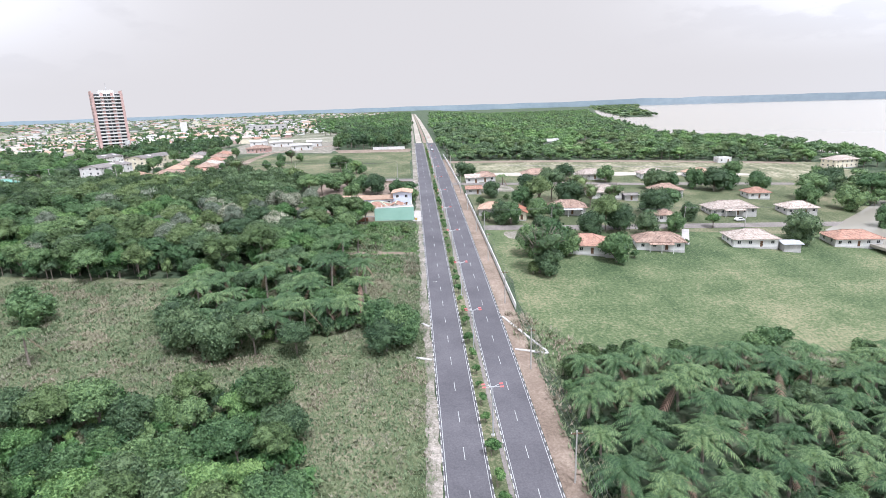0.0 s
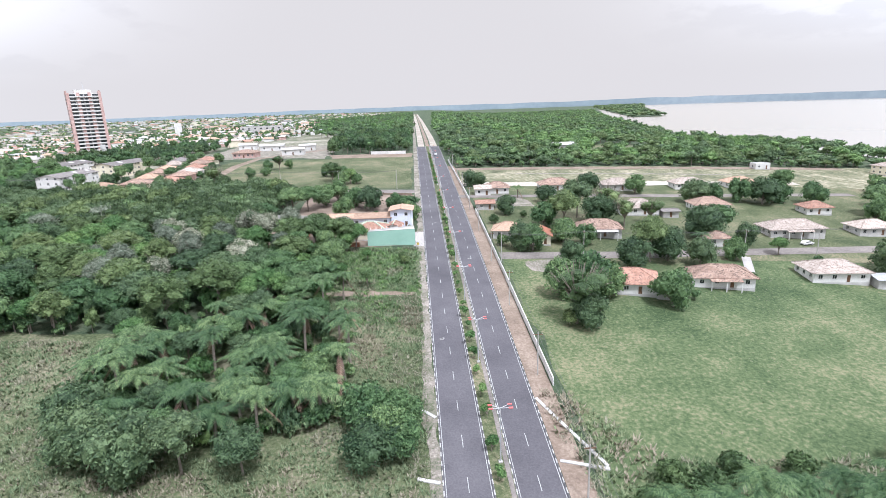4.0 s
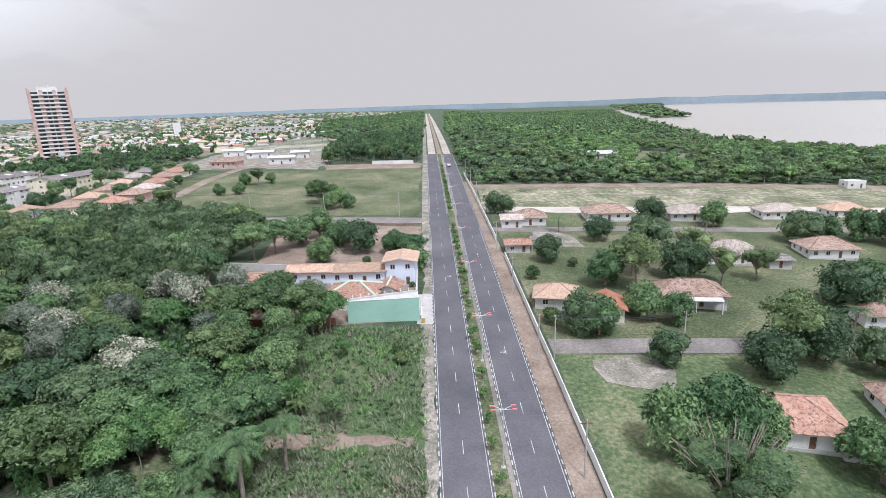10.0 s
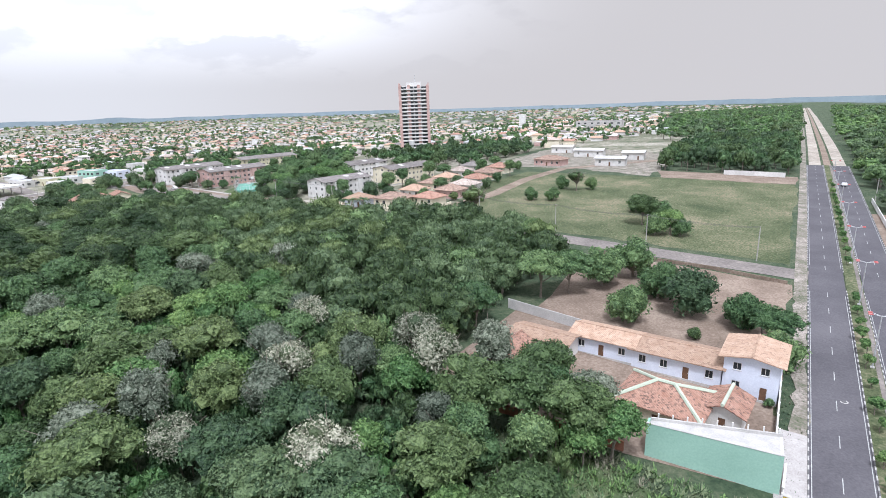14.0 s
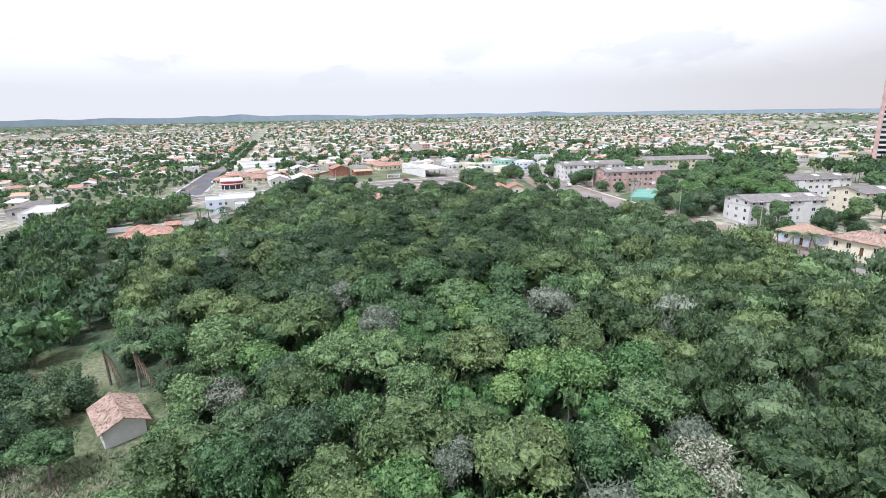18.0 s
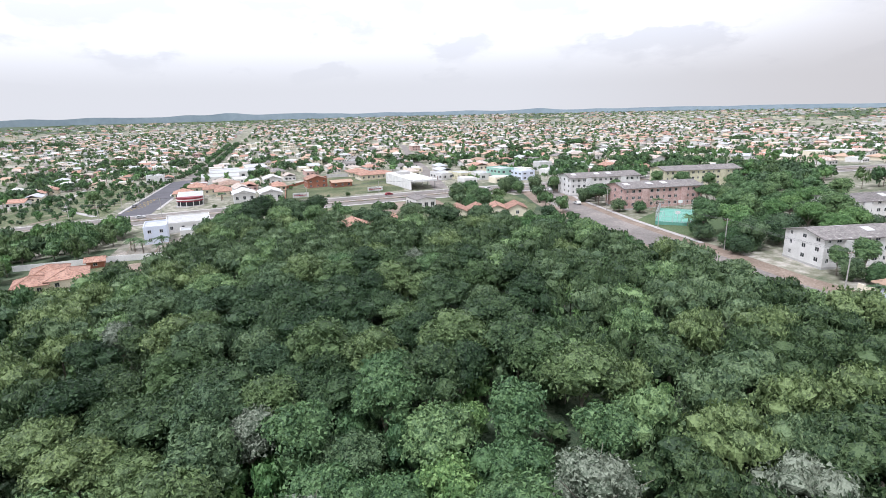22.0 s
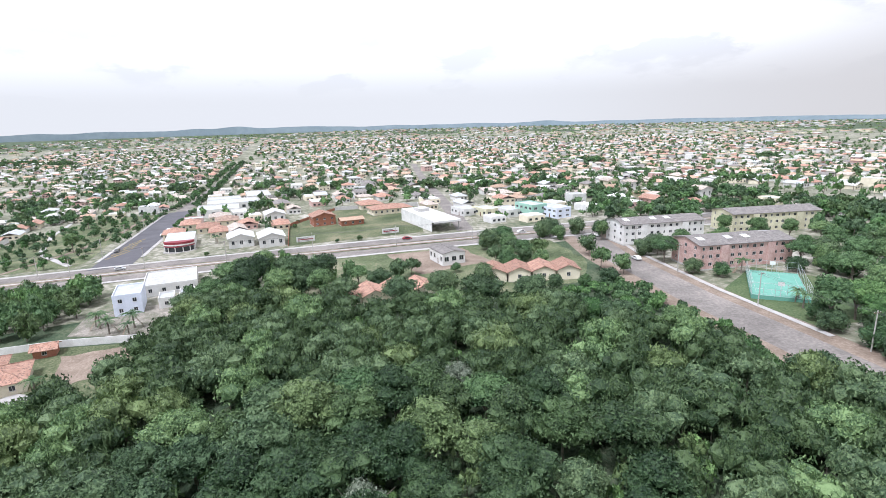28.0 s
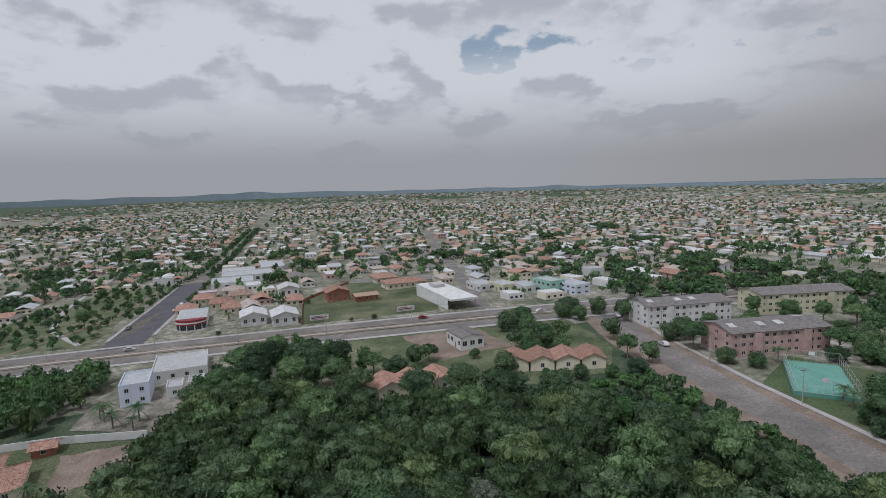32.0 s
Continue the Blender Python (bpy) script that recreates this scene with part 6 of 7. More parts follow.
def apartment(x, y, w, d, rz, wall, label, h=7.8, nf=3):
    """Three storeys of windows, a low sheet roof with paler patches and a stair bay in the front."""
    m, deep = base_ground(x, y, rz, w, d)
    root = thing("apartment_block", label, "apartment block", m, APT)
    HOUSES.append((x, y, w / 2 + 2))
    g = Geo()
    wins = []
    for s in range(4):
        L = w if s % 2 == 0 else d
        n = int(L / 2.6) if s % 2 == 0 else 3
        holes = []
        for f in range(nf if s in (0, 3) else 0):
            for k in range(n):
                c = -L / 2 + L * (k + 0.5) / n
                ww = 1.3 if k % 3 else 0.8
                z0 = f * 2.55 + 0.95
                holes.append((c - ww / 2, c + ww / 2, z0, z0 + 1.15))
                wins.append((s, c, ww, z0))
        flip = [(-b, -a, p, q) for a, b, p, q in holes]
        if s == 0:
            g.facade(-w / 2, w / 2, -d / 2, -d / 2 + 0.2, 0, h, holes, "x")
        elif s == 2:
            g.facade(-w / 2, w / 2, d / 2 - 0.2, d / 2, 0, h, flip, "x")
        elif s == 1:
            g.facade(w / 2 - 0.2, w / 2, -d / 2 + 0.2, d / 2 - 0.2, 0, h, holes, "y")
        else:
            g.facade(-w / 2, -w / 2 + 0.2, -d / 2 + 0.2, d / 2 - 0.2, 0, h, flip, "y")
    g.box(-w / 2 + 0.2, -d / 2 + 0.2, h - 0.2, w / 2 - 0.2, d / 2 - 0.2, h)
    part("wall", g, wall, root)
    part("plinth", Geo().box(-w / 2 - 0.06, -d / 2 - 0.06, -deep, w / 2 + 0.06, d / 2 + 0.06, -0.002), CONCRETE, root)
    for s, c, ww, z0 in wins:
        at = {0: (c, -d / 2 + 0.06, z0), 1: (w / 2 - 0.06, c, z0), 2: (-c, d / 2 - 0.06, z0), 3: (-w / 2 + 0.06, -c, z0)}[s]
        window_part(root, ww, 1.15, at, s, False)
    rf = part("roof", Geo().gable(-w / 2, -d / 2, w / 2, d / 2, h + 0.15, 1.5, 0.5), TILEK, root)
    for sg in (-1, 1):
        e = Geo()
        e.v = [(sg * q, yy, zz) for q in (w / 2, w / 2 - 0.2) for yy, zz in ((-d / 2, h), (d / 2, h), (0, h + 1.5))]
        e.f, e.m = [(0, 1, 2), (5, 4, 3), (0, 3, 4, 1), (1, 4, 5, 2), (2, 5, 3, 0)], [0] * 5
        part("gable_wall", e, wall, root)
    for k in range(4):
        q = -w / 2 + w * (k + 0.5 + rk.uniform(-0.2, 0.2)) / 4
        s1 = rk.choice((-1, 1))
        y0, y1 = s1 * d * 0.08, s1 * d * 0.26
        zf = lambda yy: h + 0.15 + 1.5 * (1 - abs(yy) / (d / 2)) + 0.03
        part("skylight_sheet", Geo().slab([(q - 1.2, y0, zf(y0)), (q + 1.2, y0, zf(y0)), (q + 1.2, y1, zf(y1)), (q - 1.2, y1, zf(y1))] if s1 < 0 else [(q - 1.2, y1, zf(y1)), (q + 1.2, y1, zf(y1)), (q + 1.2, y0, zf(y0)), (q - 1.2, y0, zf(y0))], 0.02), TILEW, rf)
    for q in (-w * 0.25, w * 0.25):
        part("stair_bay", Geo().box(q - 1.3, -d / 2 - 0.7, -deep, q + 1.3, -d / 2 - 0.002, h - 0.3), wall, root)
    return root


apartment(-315, 384, 35, 14, 85, WHITE, "off-white three-storey apartment block with a grey roof")
apartment(-311, 436, 40, 14, 82, YELLOWW, "pale yellow three-storey apartment block with grey roof")
apartment(-275, 384, 34, 15, 84, PINK, "pink three-storey apartment block with a dark roof")
apartment(-188.5, 377, 26, 13, 80, WHITE, "white apartment block with a stained grey roof beside tall trees", 7.0)
apartment(-218.5, 424, 30, 14, 82, WHITE, "white apartment block with dark grey roof", 7.0)
apartment(-183, 419, 30, 14, 80, CREAM, "cream apartment block behind the houses", 7.0)

# ---- tower ----
tb = thing("tower_block", "pink and white eighteen-storey residential tower with balconies", "tower", on_ground(-282, 569, 34))
TW, TD, TH, NF = 24.5, 15.5, 52.0, 18
fh = TH / NF
part("core", Geo().box(-TW / 2 + 1.2, -TD / 2 + 1.2, -2, TW / 2 - 1.2, TD / 2 - 1.2, TH), WHITE, tb)
for q in (-TW / 2, -TW / 2 + 7.2, TW / 2 - 9.4, TW / 2 - 2.2):
    for sy in (-1, 1):
        yy = sy * TD / 2
        part("pier", Geo().box(q, min(yy, yy - sy * 1.198), -2, q + 2.2, max(yy, yy - sy * 1.198), TH + 0.8), PINK, tb, "pink vertical pier")
for sx in (-1, 1):
    xx = sx * TW / 2
    part("side_wall", Geo().box(min(xx, xx - sx * 1.198), -TD / 2 + 2.2, -2, max(xx, xx - sx * 1.198), TD / 2 - 2.2, TH + 0.8), PINK, tb, "pink end wall")
slab_me = Geo().box(-TW / 2 + 2.25, -TD / 2 - 0.9, 0, TW / 2 - 2.25, -TD / 2 + 1.19, 0.9).mesh("balcony", WHITE)
slab_me2 = Geo().box(-TW / 2 + 2.25, TD / 2 - 1.19, 0, TW / 2 - 2.25, TD / 2 + 0.9, 0.9).mesh("balcony", WHITE)
rail_me = Geo().box(-2.1, -0.04, 0, 2.1, 0.04, 1.4).mesh("window", GLASS)
side_me = Geo().box(-0.05, -0.9, 0, 0.05, 0.9, 1.3).mesh("window", GLASS)
for f in range(NF):
    for me in (slab_me, slab_me2):
        b = part("balcony", me, None, tb)
        b.matrix_basis = Matrix.Translation((0, 0, f * fh))
    for sy in (-1, 1):
        for q in (-8.0, -2.4, 2.4, 8.0):
            wdw = part("window", rail_me, None, tb)
            wdw.matrix_basis = Matrix.Translation((q, sy * (TD / 2 - 1.15), f * fh + 1.05))
    for sx in (-1, 1):
        for q in (-4.2, 0, 4.2):
            wdw = part("window", side_me, None, tb)
            wdw.matrix_basis = Matrix.Translation((sx * (TW / 2 + 0.03), q, f * fh + 0.9))
part("roof_crown", Geo().box(-6, -5, TH, 6, 5, TH + 3.2), WHITE, tb)
for q in (-TW / 2 + 0.5, TW / 2 - 0.5):
    part("roof_frame", Geo().box(q - 0.4, -TD / 2, TH + 0.802, q + 0.4, TD / 2, TH + 2.4), PINK, tb)
part("mast", Geo().cyl((1, 0, TH + 3.2), (1, 0, TH + 9), 0.25, 0.12, 6), STEEL, tb)
wt = thing("water_tower", "slim white lattice water tower beside the tower block", "water tower", on_ground(-236, 500, 0))
part("shaft", Geo().cyl((0, 0, -1), (0, 0, 10), 1.1, 0.9, 10), WHITE, wt)
part("tank", Geo().cyl((0, 0, 10), (0, 0, 13), 1.8, 1.8, 12), WHITE, wt)
house(-232, 912, 58, 24, 10, 8, CONCRETE, TILEK, 1, "flat", "long brown-grey hall far off in the town", floors=2, gap=8, name="hall", win=3, detail=False)
fb = thing("far_tower", "pale slab block far off over the town", "tower", on_ground(-453, 1155, 20))
part("wall", Geo().box(-6, -5, -4, 6, 5, 24), WHITE, fb)

# ---- town along the avenue ----
H2 = "town houses"
ki = thing("corner_shop", "white corner shop with a maroon curved fascia", "shop", base_ground(-412, 190, 6, 28, 13)[0])
part("body", Geo().box(-16, -6.5, -2, 8, 6.5, 4.4), WHITE, ki)
part("roof", Geo().box(-15.7, -6.2, 4.402, 7.7, 6.2, 4.55), ZINC, ki)
for nm, r, z0, z1, mm, lb in (("shopfront", 6.2, -2, 2.6, GLASS, "dark glass shop front"), ("fascia", 6.6, 2.602, 4.9, MAROON, "maroon curved fascia"), ("fascia_band", 6.66, 3.3, 3.9, WHITE, "white band on the fascia"), ("pavement_step", 7.4, -2, 0.35, PAVE, "")):
    g = Geo()
    ang = [radians(-90 + 15 * k) for k in range(13)]
    arc = [(8.002 + r * 0.75 * math.cos(a), r * math.sin(a)) for a in ang]
    g.slab([(8.002, -r, z1)] + [(px, py, z1) for px, py in arc] + [(8.002, r, z1)], z1 - z0)
    part(nm, g, mm, ki, lb)
for k in range(6):
    part("column", Geo().cyl((8 + 5.1 * math.cos(radians(-75 + 30 * k)), 6.5 * math.sin(radians(-75 + 30 * k)), -1), (8 + 5.1 * math.cos(radians(-75 + 30 * k)), 6.5 * math.sin(radians(-75 + 30 * k)), 2.6), 0.18, 0.18, 8), WHITE, ki)
HOUSES.append((-412, 190, 18))
for x, y, lb in ((-400, 218.5, "white gabled house on the town avenue"), (-393, 232.5, "white gabled house beside the green lot"), (-466, 233, "white gabled house in the second row")):
    house(x, y, 14, 11, 4.6, 6, WHITE, TILEW, 1.9, "gable", lb, floors=1, win=1.4, group=H2)
for x, y, w, d, h in ((-521, 196, 24, 26, 4.6), (-549, 203, 24, 34, 5.2), (-580, 194, 28, 24, 4.4), (-600, 218, 36, 18, 5.0)):
    house(x, y, w, d, h, 6, WHITE, ZINC, 1, "flat", "white commercial hall with a flat grey roof", gap=6, win=2.4, name="hall", category="hall", detail=False)
for x, y, w, d, r in ((-442, 182, 12, 10, TILE), (-450, 198, 13, 11, TILE), (-432, 206, 12, 10, TILE), (-470, 206, 14, 12, TILED), (-470, 186, 14, 10, TILE), (-490, 200, 12, 12, TILEP)):
    house(x, y, w, d, 3.4, 6, CREAM, r, 2.0, "hip", "town house with a red clay tile roof", group=H2, detail=False)
house(-433, 259, 12, 12, 5.2, 8, BRICK, TILE, 2.0, "gable", "unplastered brick house with a tile roof", floors=2, group=H2)
house(-423, 273.5, 8, 12, 3, 8, BRICK, TILEB, 0.9, "gable", "low brick annexe beside the lot", group=H2)
house(-452, 300, 14, 24, 3.4, 8, CREAM, TILE, 1.8, "hip", "long house with red tile roof behind the lot", group=H2, detail=False)
house(-480, 292, 16, 14, 3.4, 8, CREAM, TILE, 2.0, "hip", "house with a red clay roof", group=H2, detail=False)
gs = thing("filling_station", "white hall with a wide flat canopy roof", "filling station", base_ground(-396, 311, 8, 44, 14)[0])
HOUSES.append((-396, 311, 20))
part("canopy", Geo().box(-24, -7, 4.7, 22, 7, 5.6), WHITE, gs)
part("side_wall", Geo().box(-24, -6.998, -3, 18, -6.7, 4.698), WHITE, gs)
part("rear_wall", Geo().box(-24, -6.698, -3, -23.7, 6.9, 4.698), WHITE, gs)
part("office", Geo().box(-23.6, -6.6, -3, -6, 5, 3.6), WHITE, gs)
part("roof_box", Geo().box(-16, -3, 5.602, -8, 3, 7.2), CONCRETE, gs)
for q in (2, 10, 20):
    part("column", Geo().box(q, 6.2, -3, q + 0.4, 6.6, 4.698), CONCRETE, gs)
for x, y in ((-385.5, 248), (-382, 287.5)):
    bb = thing("billboard", "white hoarding with dark unreadable print at the lot's edge", "billboard", on_ground(x, y, 96))
    part("panel", Geo().box(-4.2, -0.06, 0.8, 4.2, 0.06, 3.2), WHITE, bb)
    for k, (a, b, z0, z1) in enumerate(((-3.6, 3.4, 1.6, 2.1), (-3.6, 1.2, 2.3, 2.6), (-3.6, 2.4, 1.1, 1.3))):
        part("print_bar", Geo().box(a, -0.075, z0, b, -0.062, z1), (MAROON, KERBK, KERBK)[k], bb)
    for q in (-3, 0, 3):
        part("post", Geo().box(q - 0.06, 0.062, -0.5, q + 0.06, 0.18, 3.0), WOOD, bb)
wall_run("lot_wall", [(-383, 240), (-437, 241), (-484, 270)], 1.6, BRICK, "low wall of the green lot", step=9)
wall_run("lot_wall", [(-484, 270), (-470, 322), (-424, 313)], 2.4, CONCRETE, "dark grey rear wall of the green lot", step=9)
house(-321, 297.5, 12.5, 9, 4.4, 8, WHITE, TILEK, 0.9, "gable", "white store with grey roof on the town avenue", gap=2.6, win=1.8, over=0.2, name="store", category="store")
for k in range(4):
    house(-289 + 0.6 * k, 256 + 7.6 * k, 10, 7.4, 3.2, 6, CREAM, TILE, 1.6, "gable", "terraced house with an orange clay tile roof", group="terraced houses", gap=3.5, over=0.5)
for k in range(4):
    house(-292 + 2.4 * k, 305 + 7.4 * k, 10, 7.2, 3.2, -16, CREAM, TILE, 1.6, "gable", "terraced house with an orange clay tile roof", group="terraced houses", gap=3.5, over=0.5)
shopc = [(WHITE, "white shop"), (YELLOWW, "yellow-fronted shop"), (WHITE, "white tyre shop"), (GREENW, "green-fronted two-storey shop"), (BLUEW, "blue-fronted shop")]
for k, (mm, lb) in enumerate(shopc):
    house(-418 + 8.4 * k, 337 + 9.6 * k, 15, 9.6, (3.6, 3.8, 3.6, 6.4, 5.0)[k], 12, mm, ZINC, 1, "flat", lb + " with a flat sheet roof", floors=2 if k > 2 else 1, gap=3.2, win=2.0, group="shops", name="shop", category="shop")
drape("terrace_yard", wavy([(-352, 262), (-338, 345), (-300, 343), (-276, 330), (-276, 300), (-284, 285), (-280, 262), (-290, 248), (-330, 240)], 1.5, 6, 17), DRY, "worn dry grass and earth round the terraced houses", dz=0.07)
drape("store_yard", wavy([(-342, 278), (-338, 308), (-312, 312), (-308, 284)], 1.0, 5, 18), EARTH, "bare sandy yard of the store", dz=0.1)
for x, y, k, s in ((-330, 318, "mangod", 1.1), (-326, 324, "mango", 1.0), (-333, 325, "mid", 0.9), (-312, 318, "mango", 0.8), (-306, 322, "mid", 0.8), (-300, 326, "mango", 0.8), (-302, 316, "bush", 1.3), (-277, 309, "mango", 0.55), (-274, 318, "mangod", 0.6), (-272, 327, "mango", 0.55), (-270, 334, "mangod", 0.7), (-304, 262, "mid", 0.8), (-300, 268, "mangod", 0.85), (-296, 274, "mango", 0.7), (-312, 276, "mango", 0.6), (-305, 296, "bush", 1.2), (-276, 262, "mango", 0.5), (-277, 270, "bush", 1.3), (-276, 280, "mango", 0.55), (-338, 346, "mangod", 1.0), (-332, 350, "mango", 0.9), (-343, 351, "mangod", 1.0), (-340, 240, "bush", 1.4), (-336, 250, "mango", 0.6)):
    plant(k, x, y, s, group="trees by the terraced houses")
# walled villas behind the forest
house(-318, 190.5, 13, 8, 6.2, 8, BLUEW, ZINC, 1, "flat", "white two-storey house with a flat roof", floors=2)
house(-339, 199, 20, 17, 3.4, 8, WHITE, TILEW, 1, "flat", "white flat-roofed hall with roof vents", gap=4)
for x, y in ((-316.5, 201.5), (-318, 207.5)):
    house(x, y, 7, 4.6, 3.0, 8, WHITE, ZINC, 0.3, "flat", "small white flat-roofed annexe", name="annexe", sides=(1,))
drape("villa_drive", [(-318, 178), (-300, 178), (-288, 203), (-300, 212), (-318, 208)], GRAVEL, "pale paved drive", dz=0.09)
wall_run("villa_wall", [(-297, 150), (-293.5, 165), (-292, 179), (-286, 201)], 2.0, WHITE, "white wall round the villa garden")
house(-287.5, 177.5, 4, 5, 2.3, 8, BRICK, TILE, 0.9, "gable", "small brick gatehouse with a red roof", name="gatehouse", sides=(1,))
for x, y, w, d in ((-270, 175, 12, 10), (-277, 168, 11, 9), (-266, 167, 9, 8)):
    house(x, y, w, d, 3.2, 15, CREAM, TILE, 1.7, "hip", "villa with stepped red tile roofs", name="villa", gap=3.2)
house(-345, 112, 26, 14, 6.2, 4, WHITE, ZINC, 1, "flat", "white two-storey building on the corner", floors=2, gap=4, detail=False)
house(-380, 92, 24, 14, 4.5, 4, CONCRETE, TILEK, 1.2, "gable", "long hall with a grey roof", detail=False, gap=5)
# houses between the apartment blocks and the field
for x, y, w, d, mm, r, lb in ((-149, 366, 13, 10, CREAM, TILED, "house with a brown tile roof and dark veranda"), (-137, 374, 10, 9, CREAM, TILE, "cream house with a red tile roof"), (-136, 389, 10, 9, PINK, TILED, "pink house with a weathered tile roof"), (-138, 404, 11, 9, WHITE, TILEP, "white house with pale tiles"),
                              (-152, 385, 10, 8, WHITE, TILEB, "white house with tan tiles"), (-153, 401, 10, 9, CREAM, TILED, "house with a mottled clay tile roof"), (-141, 420, 10, 9, WHITE, TILE, "white house with a red roof"), (-157, 419, 9, 9, CREAM, TILEB, "house with a tan tile roof"), (-144, 437, 11, 9, CREAM, TILED, "cream house with a brown roof"),
                              (-161, 439, 10, 9, WHITE, TILEP, "white house with a pale tile roof"), (-147, 457, 11, 9, CREAM, TILE, "house with a red tile roof"), (-165, 459, 10, 9, WHITE, TILEK, "white house with a grey sheet roof"), (-132, 492, 16, 11, PINK, TILED, "brown-roofed house by the lot"), (-163, 361, 9, 8, BLUEW, TILEB, "pale blue house with a pool yard")):
    house(x, y, w, d, 3.3 if r is not TILED else 3.6, rk.choice((0, 5, -6)), mm, r, 1.8, "hip", lb, group="houses by the field", gap=2.8)
for x, y, k, s in ((-144.5, 381, "mango", 0.7), (-145, 395, "mid", 0.75), (-146, 411, "mangod", 0.7), (-150, 428, "mango", 0.8), (-153, 447, "mid", 0.8), (-130, 397, "mango", 0.6), (-131, 412, "mangod", 0.65), (-134, 428, "mango", 0.7), (-136, 446, "mid", 0.8), (-160, 393, "mangod", 0.8), (-163, 410, "mango", 0.8), (-166, 430, "mid", 0.8), (-157, 452, "mango", 0.7), (-156, 468, "mid", 0.8), (-143, 470, "mango", 0.7), (-131, 383, "bush", 1.2), (-128, 366, "bush", 1.0), (-141, 364.5, "bush", 0.9), (-160, 377, "mangod", 0.7)):
    plant(k, x, y, s, group="trees by the field houses")
wall_run("garden_wall", [(-172, 358.5), (-150, 357.5), (-131, 357), (-128, 376)], 1.3, CREAM, "cream garden wall along the street", step=5)
for x, y, w, d in ((-100, 500, 16, 9), (-125, 540, 18, 10), (-95, 530, 12, 8), (-150, 560, 14, 10)):
    house(x, y, w, d, 4, 5, WHITE, TILEW, 1, "gable", "white shed on the pale lot", gap=5, detail=False, name="shed", category="shed")

# sports court
HOUSES.append((-247, 373.5, 26))
ct = thing("sports_court", "green sports court with white lines and a wire fence", "court", pose(-248, 374.3, gz(-248, 374.3) + 0.75, 0, 0, 138) @ Matrix.Diagonal((0.87, 0.86, 1, 1)))
part("slab", Geo().box(-15, -8, -3.0, 15, 8, 0.1), COURT, ct)
lines = Geo()
for x0, y0, x1, y1 in ((-13, -6.5, 13, -6.4), (-13, 6.4, 13, 6.5), (-13, -6.4, -12.9, 6.4), (12.9, -6.4, 13, 6.4), (-0.05, -6.4, 0.05, 6.4), (-12.9, -2, -8, -1.9), (-12.9, 1.9, -8, 2), (-8, -2, -7.9, 2), (8, -1.9, 12.9, -2.0), (8, 1.9, 12.9, 2), (7.9, -2, 8, 2)):
    lines.box(min(x0, x1), min(y0, y1), 0.104, max(x0, x1), max(y0, y1), 0.114)
part("court_lines", lines, PAINT, ct)
for k in range(11):
    for sy in (-8, 8):
        part("fence_post", Geo().cyl((-15 + 3 * k, sy, 0), (-15 + 3 * k, sy, 3.6), 0.06, 0.06, 6), STEEL, ct)
for k in range(1, 5):
    for sx in (-15, 15):
        part("fence_post", Geo().cyl((sx, -8 + 3.2 * k, 0), (sx, -8 + 3.2 * k, 3.6), 0.06, 0.06, 6), STEEL, ct)
for z in (0.2, 1.9, 3.5):
    for sy in (-8, 8):
        part("fence_rail", Geo().box(-15, sy - 0.03, z, 15, sy + 0.03, z + 0.06), STEEL, ct)
    for sx in (-15, 15):
        part("fence_rail", Geo().box(sx - 0.03, -8, z, sx + 0.03, 8, z + 0.06), STEEL, ct)
for sx in (-1, 1):
    hp = part("basket_post", Geo().cyl((sx * 14.2, 0, 0), (sx * 13.2, 0, 3.2), 0.09, 0.09, 6), STEEL, ct)
    part("backboard", Geo().box(sx * 13.2 - 0.04, -0.9, 2.7, sx * 13.2 + 0.04, 0.9, 3.8), WHITE, hp)
drape("court_lawn", [(-236, 358.5), (-222, 359), (-218, 380), (-236, 388), (-246, 394), (-266, 384), (-252, 360)], GRASS, "grass round the sports court", dz=0.07)


# ---- the town beyond ----
def free(x, y, r=8.0):
    if inside(x, y, FOREST) or (-130 < x and y < 640) or (x > -305 and y < 470) or (x > -330 and y < 360):
        return False
    if -440 < x < -300 and abs(x - np.interp(y, [-320, -60, 122, 228, 363, 530, 900], [-440, -400, -380, -366, -350, -328, -290])) < 24:
        return False
    if abs(y - 167) < 16 and x < -380 or (-490 < x < -380 and 238 < y < 325) or (-560 < x < -395 and 80 < y < 152):
        return False
    if abs(y - np.interp(x, [-900, -640, -430, -372], [420, 372, 333, 322])) < 9 and -900 < x < -372:
        return False
    if -320 < x < -240 and 520 < y < 610:
        return False
    return not (((x - HA[:, 0]) ** 2 + (y - HA[:, 1]) ** 2) < (HA[:, 2] + r) ** 2).any()


HA = np.array(HOUSES)


near = [p for p in fill([(-395, -60), (-395, 152), (-380, 330), (-330, 480), (-400, 520), (-620, 480), (-640, -60)], 15.5, 61) if free(*p, 6)]
cols = [(WHITE, TILE), (CREAM, TILE), (WHITE, TILED), (CREAM, TILEP), (WHITE, TILEB), (CREAM, TILEB), (CREAM, TILEK), (PINK, TILE), (WHITE, TILEP)]
for x, y in near[:52]:
    mm, r = rk.choice(cols)
    flat_ = rk.random() < 0.2
    house(x, y, rk.uniform(9, 13), rk.uniform(8, 11), rk.choice((3.0, 3.2, 3.4, 5.8)), rk.choice((6, 8, 10, 96)), mm, ZINC if flat_ else r, rk.uniform(1.2, 2.0), "flat" if flat_ else rk.choice(("hip", "gable")), "town house in pale render under a sheet or tile roof" if flat_ else "pale town house with a weathered tile roof", group=H2, detail=False, sides=(0, 1), gap=3.6)


